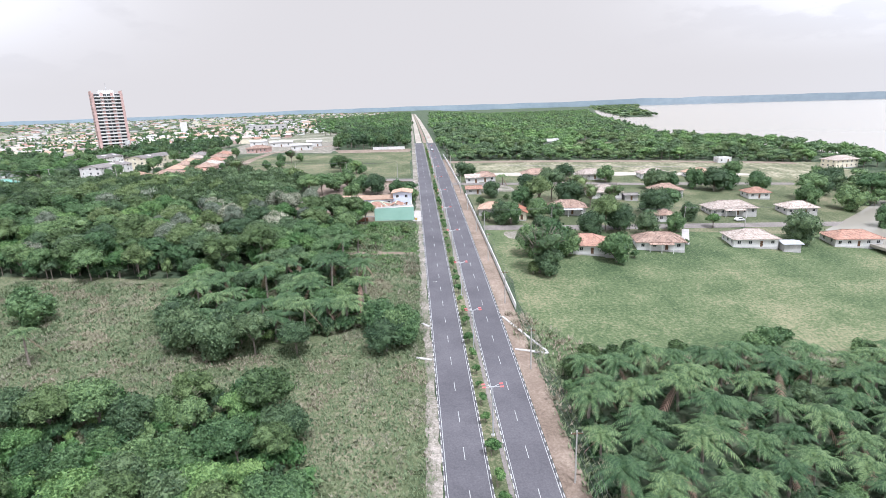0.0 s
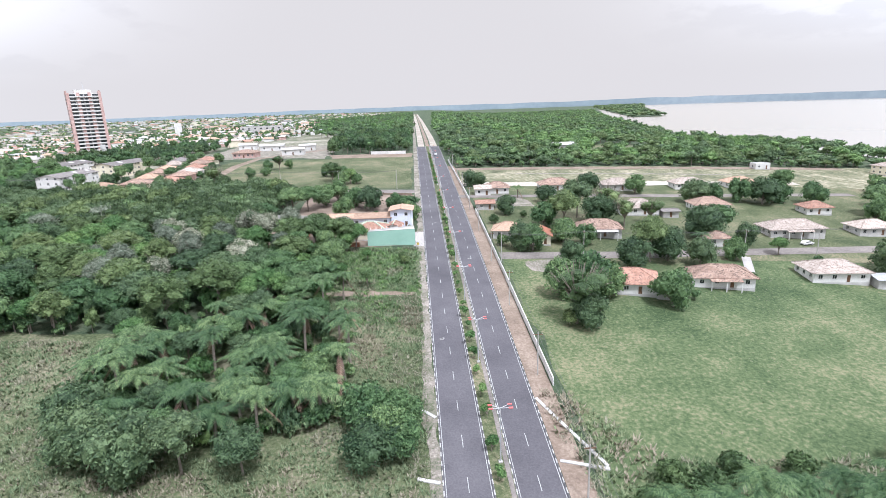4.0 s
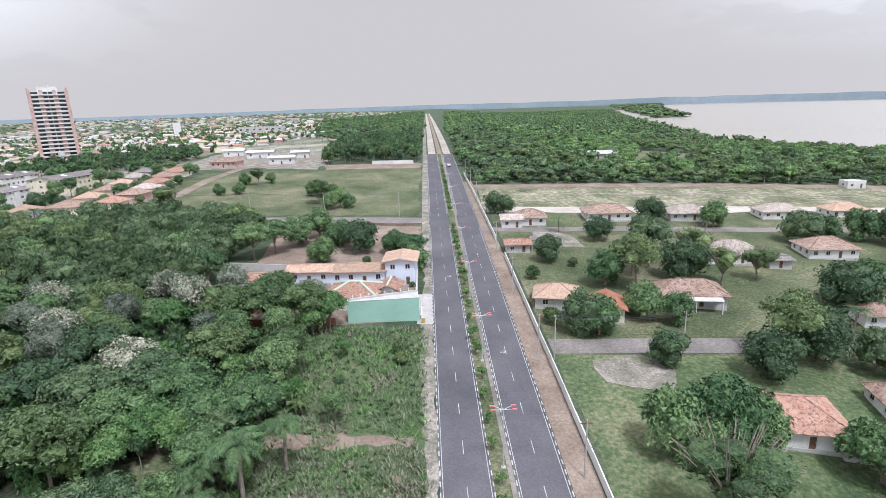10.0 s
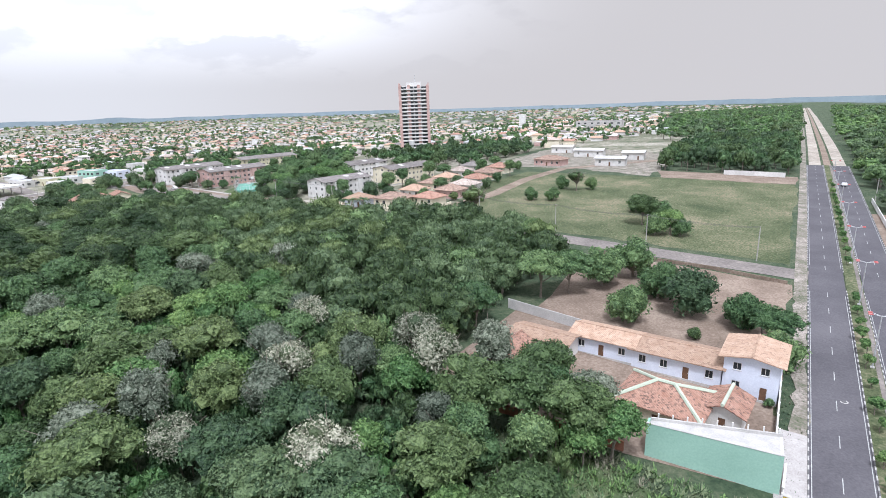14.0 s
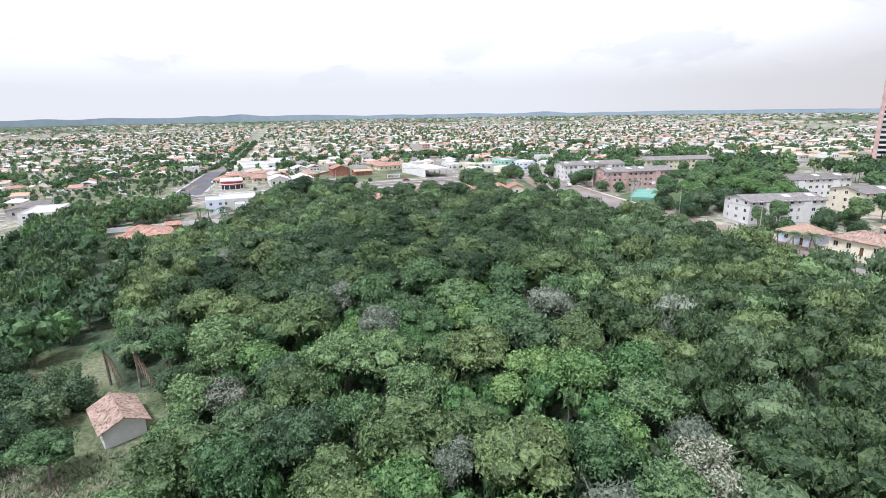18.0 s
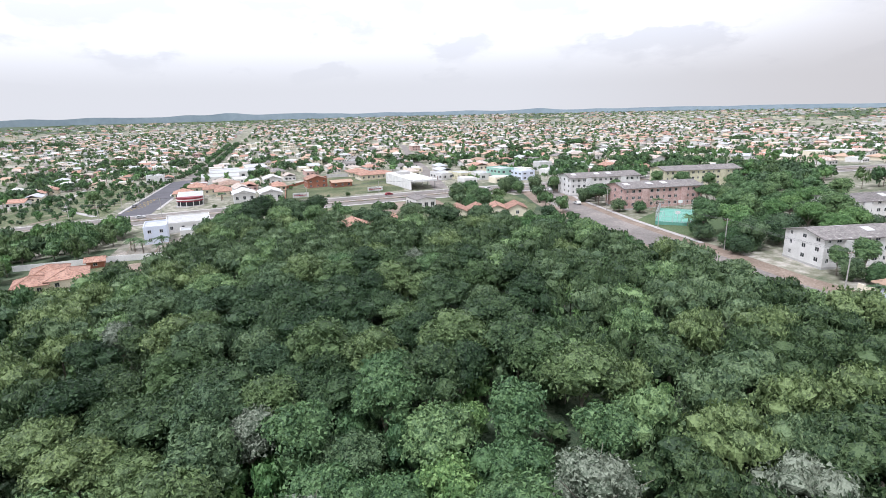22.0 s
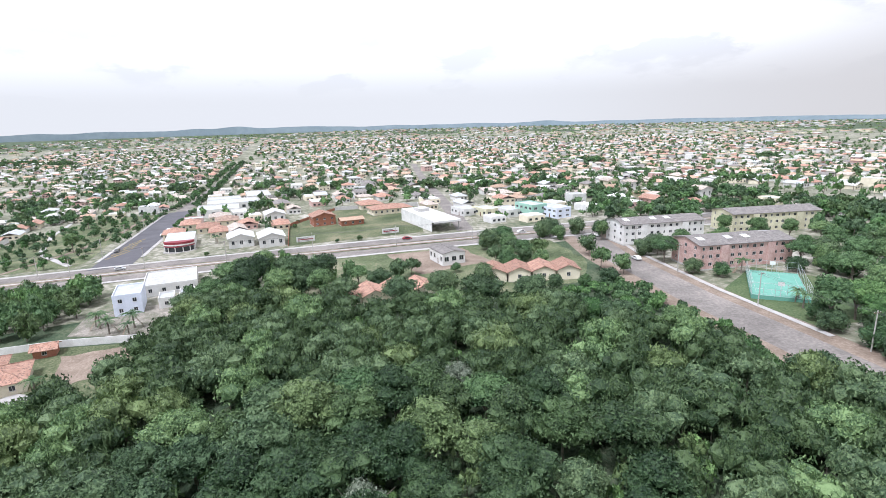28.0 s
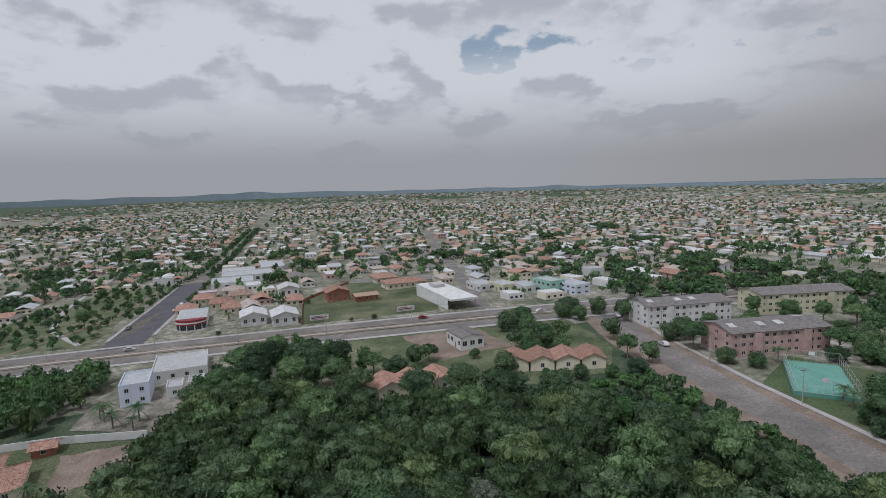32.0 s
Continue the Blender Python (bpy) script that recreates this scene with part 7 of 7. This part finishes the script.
def far_houses(name, spots, label, seed, big=1.0):
    """Distant houses as one mesh: walls with window strips, hip, gable and flat roofs."""
    rng = np.random.default_rng(seed)
    mats = [WHITE, CREAM, PINK, TILE, TILEP, TILEW, TILEK, TILEB, ZINC, GLASS]
    g = Geo()
    for x, y in spots:
        w, d, h = rng.uniform(8, 15) * big, rng.uniform(7, 11) * big, rng.choice((3.0, 3.2, 3.4, 6.0), p=(0.35, 0.3, 0.2, 0.15))
        a = radians(rng.choice((6, 8, 12, 4)))
        c, s = math.cos(a), math.sin(a)
        z = gz(x, y)
        wm = int(rng.choice((0, 1, 2), p=(0.5, 0.42, 0.08)))
        rm = int(rng.choice((3, 4, 5, 6, 7, 8), p=(0.2, 0.26, 0.15, 0.1, 0.2, 0.09)))
        n = len(g.v)
        q = Geo()
        q.box(-w / 2, -d / 2, -3, w / 2, d / 2, h, wm)
        for f in range(2 if h > 5 else 1):
            for k in range(3):
                e = -d / 2 + d * (k + 0.5) / 3
                q.box(w / 2 - 0.05, e - 0.7, f * 3 + 1, w / 2 + 0.02, e + 0.7, f * 3 + 2.1, 9)
        kind = rng.random()
        if kind < 0.4:
            q.hip(-w / 2, -d / 2, w / 2, d / 2, h + 0.1, 1.7, 0.6, 0.12, rm)
        elif kind < 0.8:
            q.gable(-w / 2, -d / 2, w / 2, d / 2, h + 0.1, 1.5, 0.6, 0.12, rm, "x" if rng.random() < 0.5 else "y")
        else:
            q.box(-w / 2 + 0.2, -d / 2 + 0.2, h + 0.01, w / 2 - 0.2, d / 2 - 0.2, h + 0.3, 5)
        g.v += [(x + c * p[0] - s * p[1], y + s * p[0] + c * p[1], z + p[2]) for p in q.v]
        g.f += [tuple(n + i for i in f_) for f_ in q.f]
        g.m += q.m
    return tagged(new(name, g.mesh(name, mats)), label, "houses", kind="stuff")


TOWN_AREA = [(-330, 20), (-420, -250), (-1200, -500), (-1700, -300), (-1900, 500), (-1500, 1300), (-700, 1500), (-230, 1300), (-120, 800), (-170, 620), (-175, 470), (-330, 470), (-400, 200)]
far1 = [p for p in fill(TOWN_AREA, 18.5, 71, lambda x, y: free(x, y, 6) and noise.noise((x / 150, y / 150, 7.7)) > -0.36 and not (-130 - 0.55 * (y - 480) > x > -330 and 470 < y < 560)) if p not in near[:52]]
far1 = [p for p in far1 if all((p[0] - a) ** 2 + (p[1] - b) ** 2 > 150 for a, b in near[:52])]
far_houses("town_roofs", far1, "spread of pale town houses with tile and sheet roofs", 72)
OUTER = [(-1700, -900), (-2900, -600), (-3400, 900), (-2600, 2600), (-500, 3300), (-60, 2600), (-230, 1350), (-700, 1550), (-1500, 1350), (-1950, 500), (-1750, -350)]
far2 = fill(OUTER, 42, 73, lambda x, y: noise.noise((x / 260, y / 260, 2.7)) > -0.25)
far_houses("outskirts", far2, "far outskirts of pale houses and sheds", 74, 1.8)
tt = [p for p in fill(TOWN_AREA, 13, 81, lambda x, y: free(x, y, 3)) if rk.random() < (0.95 if p[1] < 140 and p[0] > -1000 else (0.72 if p[0] > -650 else 0.5) if noise.noise((p[0] / 110, p[1] / 110, 3.3)) < 0.1 else (0.92 if p[0] > -650 else 0.7))]
scatter_stuff("town_trees", tt, [(rk.uniform(3.0, 6.8), rk.uniform(4.5, 9.5)) for _ in tt], LM, [rk.choices((0, 1, 2, 3), (2, 3, 4, 3))[0] for _ in tt], "green trees between the town houses", seed=82, leaves=26, leaf=0.2, clumps=2)
lined = [(x + rk.uniform(-2, 2), 167 + sd * (rk.uniform(3.5, 9) if x < -575 else rk.uniform(9.5, 12))) for x in range(-1100, -440, 7) for sd in (-1, 1) if rk.random() < 0.85]
lined += [(x, y) for x, y in fill([(-402, 96), (-398, 150), (-560, 150), (-560, 112), (-450, 84)], 6.5, 99)]
scatter_stuff("street_side_trees", lined, [(rk.uniform(2.4, 4.6), rk.uniform(3.5, 7.0)) if x < -560 else (rk.uniform(1.6, 3.2), rk.uniform(2.2, 5.0)) for x, _ in lined], LM, [rk.choice((0, 1, 2, 2, 3)) for _ in lined], "young trees along the side street and in the park", seed=89, leaves=110, leaf=0.14, clumps=5)
GROVES = ((-352, 420, 15), (-368, 398, 12), (-345, 455, 18), (-372, 440, 14), (-398, 418, 12), (-430, 400, 10), (-440, 440, 14), (-470, 400, 12), (-380, 500, 16), (-440, 500, 16), (-500, 450, 16), (-540, 400, 12), (-560, 460, 16), (-620, 420, 16), (-640, 340, 14), (-520, 330, 10), (-560, 300, 12), (-520, 225, 9), (-620, 130, 14), (-680, 100, 18), (-590, 60, 16), (-740, 140, 18), (-520, 60, 16), (-470, 40, 16), (-700, 20, 22), (-640, -30, 22), (-800, 60, 24), (-560, -40, 22), (-598, 250, 18), (-700, 225, 14), (-659, 288, 14), (-639, 41, 12), (-566, 90, 12), (-1383, -258, 40), (-1328, -172, 30), (-572, 428, 12), (-677, 629, 22), (-411, 473, 18), (-408, 501, 16), (-490, 599, 14), (-747, 539, 22), (-588, 365, 16), (-516, 372, 10), (-888, 705, 25), (-793, 938, 25), (-325, 494, 24), (-307, 491, 22), (-280, 455, 20))
grove = []
for gx_, gy_, r in GROVES:
    n = int(r * r / 14)
    for k in range(n):
        a, q = rk.uniform(0, 6.283), r * math.sqrt(rk.random())
        x, y = gx_ + q * math.cos(a), gy_ + 0.8 * q * math.sin(a)
        if not any((x - hx) ** 2 + (y - hy) ** 2 < (hr * 0.55) ** 2 for hx, hy, hr in HOUSES) and abs(y - 167) > 12:
            grove.append((x, y))
scatter_stuff("town_groves", grove, [(rk.uniform(3.4, 6.4), rk.uniform(5, 9.5)) for _ in grove], LM, [rk.choices((0, 1, 2, 3), (4, 3, 4, 2))[0] for _ in grove], "groups of large green trees between the town houses", seed=88, leaves=100, leaf=0.12, clumps=5)
t2 = fill(OUTER, 40, 83)
scatter_stuff("outskirt_trees", t2, [(rk.uniform(7, 16), rk.uniform(6, 11)) for _ in t2], LM, [rk.choices((0, 1, 2, 3), (5, 3, 4, 1))[0] for _ in t2], "woods and trees round the outskirts", seed=84, leaves=12, leaf=0.2, clumps=2)
WOODS2 = [(-175, 470), (-240, 470), (-270, 500), (-240, 560), (-200, 600), (-175, 560)]
rest = [(x, y) for x, y in fill(WOODS2, 7.5, 91) if not any((x - a) ** 2 + (y - b) ** 2 < c * c for a, b, c in HOUSES)]
scatter_stuff("tower_wood", rest, [(rk.uniform(4.5, 6.5), rk.uniform(7, 11)) for _ in rest], LM, [rk.choice((0, 1, 2)) for _ in rest], "grove of green trees before the tower", seed=92, leaves=200, leaf=0.1, clumps=7)
APTREES = [(-256, 391), (-262, 399), (-290, 376), (-288, 390), (-283, 364), (-268, 363), (-322, 364), (-304, 408), (-296, 418), (-330, 402), (-208, 359), (-214, 366), (-176, 362), (-205, 445), (-177, 367), (-180, 362.5), (-172, 364), (-200, 402), (-168, 374), (-172, 388), (-203, 357), (-225, 362), (-219, 359), (-294, 364), (-298, 372), (-292, 368), (-330, 368), (-336, 376), (-334, 386), (-338, 362), (-296, 400), (-292, 412), (-288, 424), (-282, 432), (-270, 410), (-258, 372.5), (-262, 368), (-166, 385), (-170, 400), (-168, 420),
           (-288, 300), (-301, 314), (-306, 322), (-312, 330), (-308, 312), (-330, 318), (-316, 322), (-305, 276), (-309, 281), (-277, 344), (-284, 340), (-303, 347),]
GROVE = [(-204, 360), (-198, 392), (-204, 404), (-206, 412), (-228, 406), (-234, 440), (-258, 438), (-266, 410), (-250, 396), (-232, 384), (-224, 374), (-222, 359)]
for x, y in fill(GROVE, 6.0, 97):
    if not any((x - a) ** 2 + (y - b) ** 2 < (c * 0.5) ** 2 for a, b, c in HOUSES):
        plant(rk.choice(("mid", "mangod", "mango", "bright", "mango")), x, y, rk.uniform(0.9, 1.2), group="trees by the court")

apt_ = [(x, y) for x, y in APTREES if not any((x - a) ** 2 + (y - b) ** 2 < (c * 0.45) ** 2 for a, b, c in HOUSES)]
for x, y in apt_[:42]:
    plant(rk.choice(("mid", "mangod", "mango", "mid")), x, y, rk.uniform(0.65, 1.0), group="street trees")
scatter_stuff("garden_grove", apt_[42:], [(rk.uniform(3.6, 5), rk.uniform(6, 9)) for _ in apt_[42:]], LM, [rk.choice((0, 1, 2)) for _ in apt_[42:]], "leafy trees round the apartment blocks", seed=96, leaves=420, leaf=0.08, clumps=9)
rest = fill([(-300, 208), (-318, 214), (-330, 225), (-330, 250), (-306, 262), (-298, 240)], 5.5, 93) + fill([(-296, 150), (-300, 172), (-330, 178), (-345, 172), (-342, 128), (-310, 120), (-270, 130), (-250, 158)], 4.9, 95)
scatter_stuff("villa_wood", rest, [(rk.uniform(3.5, 5.2), rk.uniform(7, 11)) for _ in rest], LM, [rk.choice((0, 1, 2, 2, 3)) for _ in rest], "dense trees round the villas", seed=94, leaves=340, leaf=0.085, clumps=8)
ribbon("park_path", [(-400, 146), (-440, 120), (-500, 104), (-560, 96)], 2.5, PAVE, "pale curved path through the park", "path", dz=0.16)
ribbon("park_path", [(-399, 118), (-430, 134), (-470, 146), (-540, 147)], 2.5, EARTH, "worn earth path through the park", "path", dz=0.16)
for x, y in fill([(-402, 102), (-398, 148), (-560, 150), (-560, 120), (-470, 86)], 17, 98):
    plant(rk.choice(("bush", "bush", "mango", "mid", "street")), x, y, rk.uniform(0.5, 0.95), group="park trees")
for x, y in ((-384, 205), (-420, 214), (-446, 246), (-430, 244), (-378, 262), (-377, 272)):
    plant(rk.choice(("mango", "mid", "bush")), x, y, rk.uniform(0.45, 0.8), group="park trees")
for x, y in ((-232, 366), (-236, 368), (-262, 376), (-302, 186), (-296, 190), (-298, 196), (-305, 184), (-410, 206), (-160, 354), (-156, 355), (-164, 353), (-263, 184), (-292, 196)):
    copy_thing(T["coco"][0], on_ground(x, y, rt.uniform(0, 360)) @ Matrix.Scale(rt.uniform(0.7, 1.0), 4))

# ---- lamps, poles, markings, kerbs ----
lamp = thing("street_lamp", "tall grey double-arm street lamp with red lamp heads in the median", "street lamp", pose(0, 0, -400), "median lamps")
part("pole", Geo().cyl((0, 0, -0.4), (0, 0, 9.4), 0.13, 0.075, 8), STEEL, lamp)
part("base_plate", Geo().box(-0.3, -0.3, -0.4, 0.3, 0.3, 0.28), CONCRETE, lamp)
for sx in (-1, 1):
    for sy in (-1, 1):
        a = part("arm", Geo().cyl((0, 0, 9.3), (sx * 1.25, sy * 0.45, 9.6), 0.05, 0.04, 6), STEEL, lamp)
        part("lamp_head", Geo().slab([(sx * 1.5 + 0.32, sy * 0.5 - 0.16, 9.68), (sx * 1.5 + 0.32, sy * 0.5 + 0.16, 9.68), (sx * 1.5 - 0.32, sy * 0.5 + 0.16, 9.68), (sx * 1.5 - 0.32, sy * 0.5 - 0.16, 9.68)], 0.14), REDP, a, "red lamp head")
for k in range(15):
    y = 75.5 + 28.5 * k
    copy_thing(lamp, on_ground(0.2, y, 0, 0.1))
mt = random.Random(12)
y = 70.0
while y < 480:
    if not 338 < y < 356:
        plant("street", -0.6 + mt.uniform(-0.2, 0.2), y, mt.uniform(0.75, 1.35), group="median trees")
    y += mt.uniform(4.5, 8.5)
pp = thing("power_pole", "grey concrete power pole with a wooden crossarm", "pole", pose(0, 0, -400), "power poles")
part("pole", Geo().cyl((0, 0, -0.6), (0, 0, 9.2), 0.16, 0.1, 8), POLEC, pp)
part("crossarm", Geo().box(-0.9, -0.06, 8.6, 0.9, 0.06, 8.74), WOOD, pp)
for q in (-0.8, 0, 0.8):
    part("insulator", Geo().cyl((q, 0, 8.742), (q, 0, 8.95), 0.06, 0.04, 6), WHITE, pp)


def power_line(line, label="thin dark power cables between the poles"):
    for x, y in line:
        copy_thing(pp, on_ground(x, y, math.degrees(math.atan2(line[1][1] - line[0][1], line[1][0] - line[0][0])) - 90))
    root = thing("power_cables", label, "cable", on_ground(*line[0]))
    o = root.matrix_basis.translation
    for (x0, y0), (x1, y1) in zip(line, line[1:]):
        d = math.hypot(x1 - x0, y1 - y0)
        nx_, ny_ = -(y1 - y0) / d, (x1 - x0) / d
        for q in (-0.8, 0, 0.8):
            g = Geo()
            pts = []
            for k in range(7):
                f = k / 6
                pts.append(Vector((x0 + (x1 - x0) * f + nx_ * q - o.x, y0 + (y1 - y0) * f + ny_ * q - o.y, (gz(x0, y0) * (1 - f) + gz(x1, y1) * f) + 8.95 - 3.0 * f * (1 - f) - o.z)))
            g.tube(pts, [0.02] * 7, 4)
            part("cable", g, KERBK, root)


power_line([(11.2, 90 + 31.5 * k) for k in range(12)])
power_line([(14.2, 247), (40, 248.5), (66, 248.5), (92, 249.5), (118, 252), (146, 255)])
power_line([(-20, 352.8), (-48, 353.6), (-76, 355), (-104, 356)])
power_line([(-172, 354.8), (-208, 356.5), (-238, 357.8), (-272, 360.5), (-300, 364.5)])
power_line([(x, y) for x, y in ((-394, 60), (-389, 100), (-384, 140), (-375, 182), (-366, 215), (-361, 250), (-356, 285), (-351, 318))])
power_line([(-370 - 40 * k, 156.5) for k in range(8)])

dash = Geo().box(-0.06, -1.5, 0.0, 0.06, 1.5, 0.012).mesh("lane_dash", PAINT)
for x, nm in ((-5.2, "road_west"), (5.2, "road_east")):
    rd = bpy.data.objects[nm]
    y = 72.0
    while y < Y_END - 4:
        if not 339 < y < 353:
            slope = math.degrees(math.atan2(gz(x, y + 2) - gz(x, y - 2), 4))
            ob = part("lane_dash", dash, None, rd)
            ob.matrix_basis = pose(x, y, gz(x, y) + 0.10, slope, 0, 0)
        y += 9.4
    for xe in (x - 3.25, x + 3.25):
        ob = ribbon("edge_line", [(xe, 60), (xe, 336)], 0.11, PAINT, "", dz=0.1, kind="")
        ob.parent = rd
        ob2 = ribbon("edge_line", [(xe, 355), (xe, Y_END)], 0.11, PAINT, "", dz=0.1, kind="")
        ob2.parent = rd
        for q in (ob, ob2):
            del q["category"]
kw = Geo().box(-0.09, -0.5, -0.15, 0.09, 0.5, 0.17).mesh("kerb_stone", KERBW)
kk = Geo().box(-0.09, -0.5, -0.15, 0.09, 0.5, 0.17).mesh("kerb_stone", KERBK)
for x, nm, y0, y1 in ((-8.8, "kerb_west", 120, 270), (-1.6, "kerb_median_west", 120, 270), (1.6, "kerb_median_east", 120, 270), (8.8, "kerb_east", 120, 270)):
    root = thing(nm, "kerb of alternating black and white painted stones", "kerb", pose(0, 0, 0), kind="structure")
    far_w, far_k = Geo(), Geo()
    y, k = 66.0, 0
    while y < Y_END:
        if not (339 < y < 353 and x < 2):
            if y0 < y < y1:
                slope = math.degrees(math.atan2(gz(x, y + 2) - gz(x, y - 2), 4))
                ob = part("kerb_stone", kw if k % 2 else kk, None, root)
                ob.matrix_basis = pose(x, y, gz(x, y) + 0.05, slope, 0, 0)
            else:
                (far_w if k % 2 else far_k).box(x - 0.09, y - 0.5, gz(x, y) - 0.2, x + 0.09, y + 0.5, gz(x, y) + 0.22)
        y, k = y + 1.0, k + 1
    for gg, mm in ((far_w, KERBW), (far_k, KERBK)):
        tagged(part("kerb_run", gg, mm, root), kind="stuff")
for line in ([(9.2, 177), (12, 170), (16.5, 159.5)], [(9.4, 161), (16.5, 159)], [(-9.2, 157), (-12.5, 158)], [(-9.2, 172), (-11.8, 174.5)]):
    ribbon("drain_channel", line, 0.6, CONCRETE, "shallow concrete drain running off the verge", "drain", dz=0.22, thick=0.3, step=2)
for x, y in ((-6.6, 199.5), (-4.2, 290), (4.6, 250)):
    mh = thing("manhole_cover", "round iron manhole cover in the asphalt", "manhole cover", on_ground(x, y, 0, 0.085))
    part("ring", Geo().cyl((0, 0, -0.02), (0, 0, 0.012), 0.55, 0.55, 20), CONCRETE, mh)
    part("lid", Geo().cyl((0, 0, 0.012), (0, 0, 0.025), 0.38, 0.38, 20), KERBK, mh)


# ---- cars ----
def car_proto(mat, label):
    root = thing("car", label, "car", pose(0, 0, -400), "parked cars")
    b = Geo()
    prof = [(-2.1, 0.35), (2.05, 0.35), (2.1, 0.75), (1.2, 0.92), (0.55, 1.4), (-1.2, 1.42), (-1.85, 0.95), (-2.15, 0.85)]
    b.poly([(x, -0.85, z) for x, z in prof])
    b.poly([(x, 0.85, z) for x, z in reversed(prof)])
    for (x0, z0), (x1, z1) in zip(prof, prof[1:] + prof[:1]):
        b.poly([(x0, -0.85, z0), (x0, 0.85, z0), (x1, 0.85, z1), (x1, -0.85, z1)])
    body = part("body", b, mat, root)
    w = Geo()
    w.poly([(1.1, -0.7, 0.985), (1.1, 0.7, 0.985), (0.62, 0.7, 1.355), (0.62, -0.7, 1.355)])
    part("windscreen", w, GLASS, root)
    for sy in (-1, 1):
        part("side_window", Geo().box(-1.3, min(sy * 0.852, sy * 0.862), 0.98, 0.7, max(sy * 0.852, sy * 0.862), 1.32), GLASS, root)
        for x in (-1.3, 1.3):
            wh = part("wheel", Geo().cyl((x, sy * 0.72, 0.32), (x, sy * 0.9, 0.32), 0.32, 0.32, 14), KERBK, root)
            part("rim", Geo().cyl((x, sy * 0.9, 0.32), (x, sy * 0.91, 0.32), 0.19, 0.19, 10), STEEL, wh)
        part("headlight", Geo().box(2.06, min(sy * 0.5, sy * 0.75), 0.6, 2.12, max(sy * 0.5, sy * 0.75), 0.72), WHITE, root)
    return root


cars = [car_proto(WHITE, "white hatchback standing on the asphalt"), car_proto(STEEL, "silver saloon car standing on the asphalt"), car_proto(MAROON, "dark red car parked by the kerb"), car_proto(KERBK, "black car parked by the kerb")]
for k, x, y, a, dz in ((1, -378, 172, 97, .13), (0, -290, 358, 175, .1), (0, -352, 342, 97, .13), (3, -420, 160, 0, .14), (0, -452, 174, 180, .14), (0, -462, 174, 180, .14), (1, -470, 174, 180, .14), (2, -366, 292, 97, .13), (0, -384, 366, 100, .2), (3, -395, 348, 10, .1), (1, 4, 470, 90, .1), (0, -330, 366, 170, .1), (0, 122, 262, 10, .15), (1, -338, 380, 80, .1)):
    copy_thing(cars[k], on_ground(x, y, a, dz))
for proto in (lamp, pp, *cars):
    for ob in (*proto.children_recursive, proto):
        bpy.data.objects.remove(ob)

for some in T.values():
    for proto in some:
        for ob in (*proto.children_recursive, proto):
            bpy.data.objects.remove(ob)
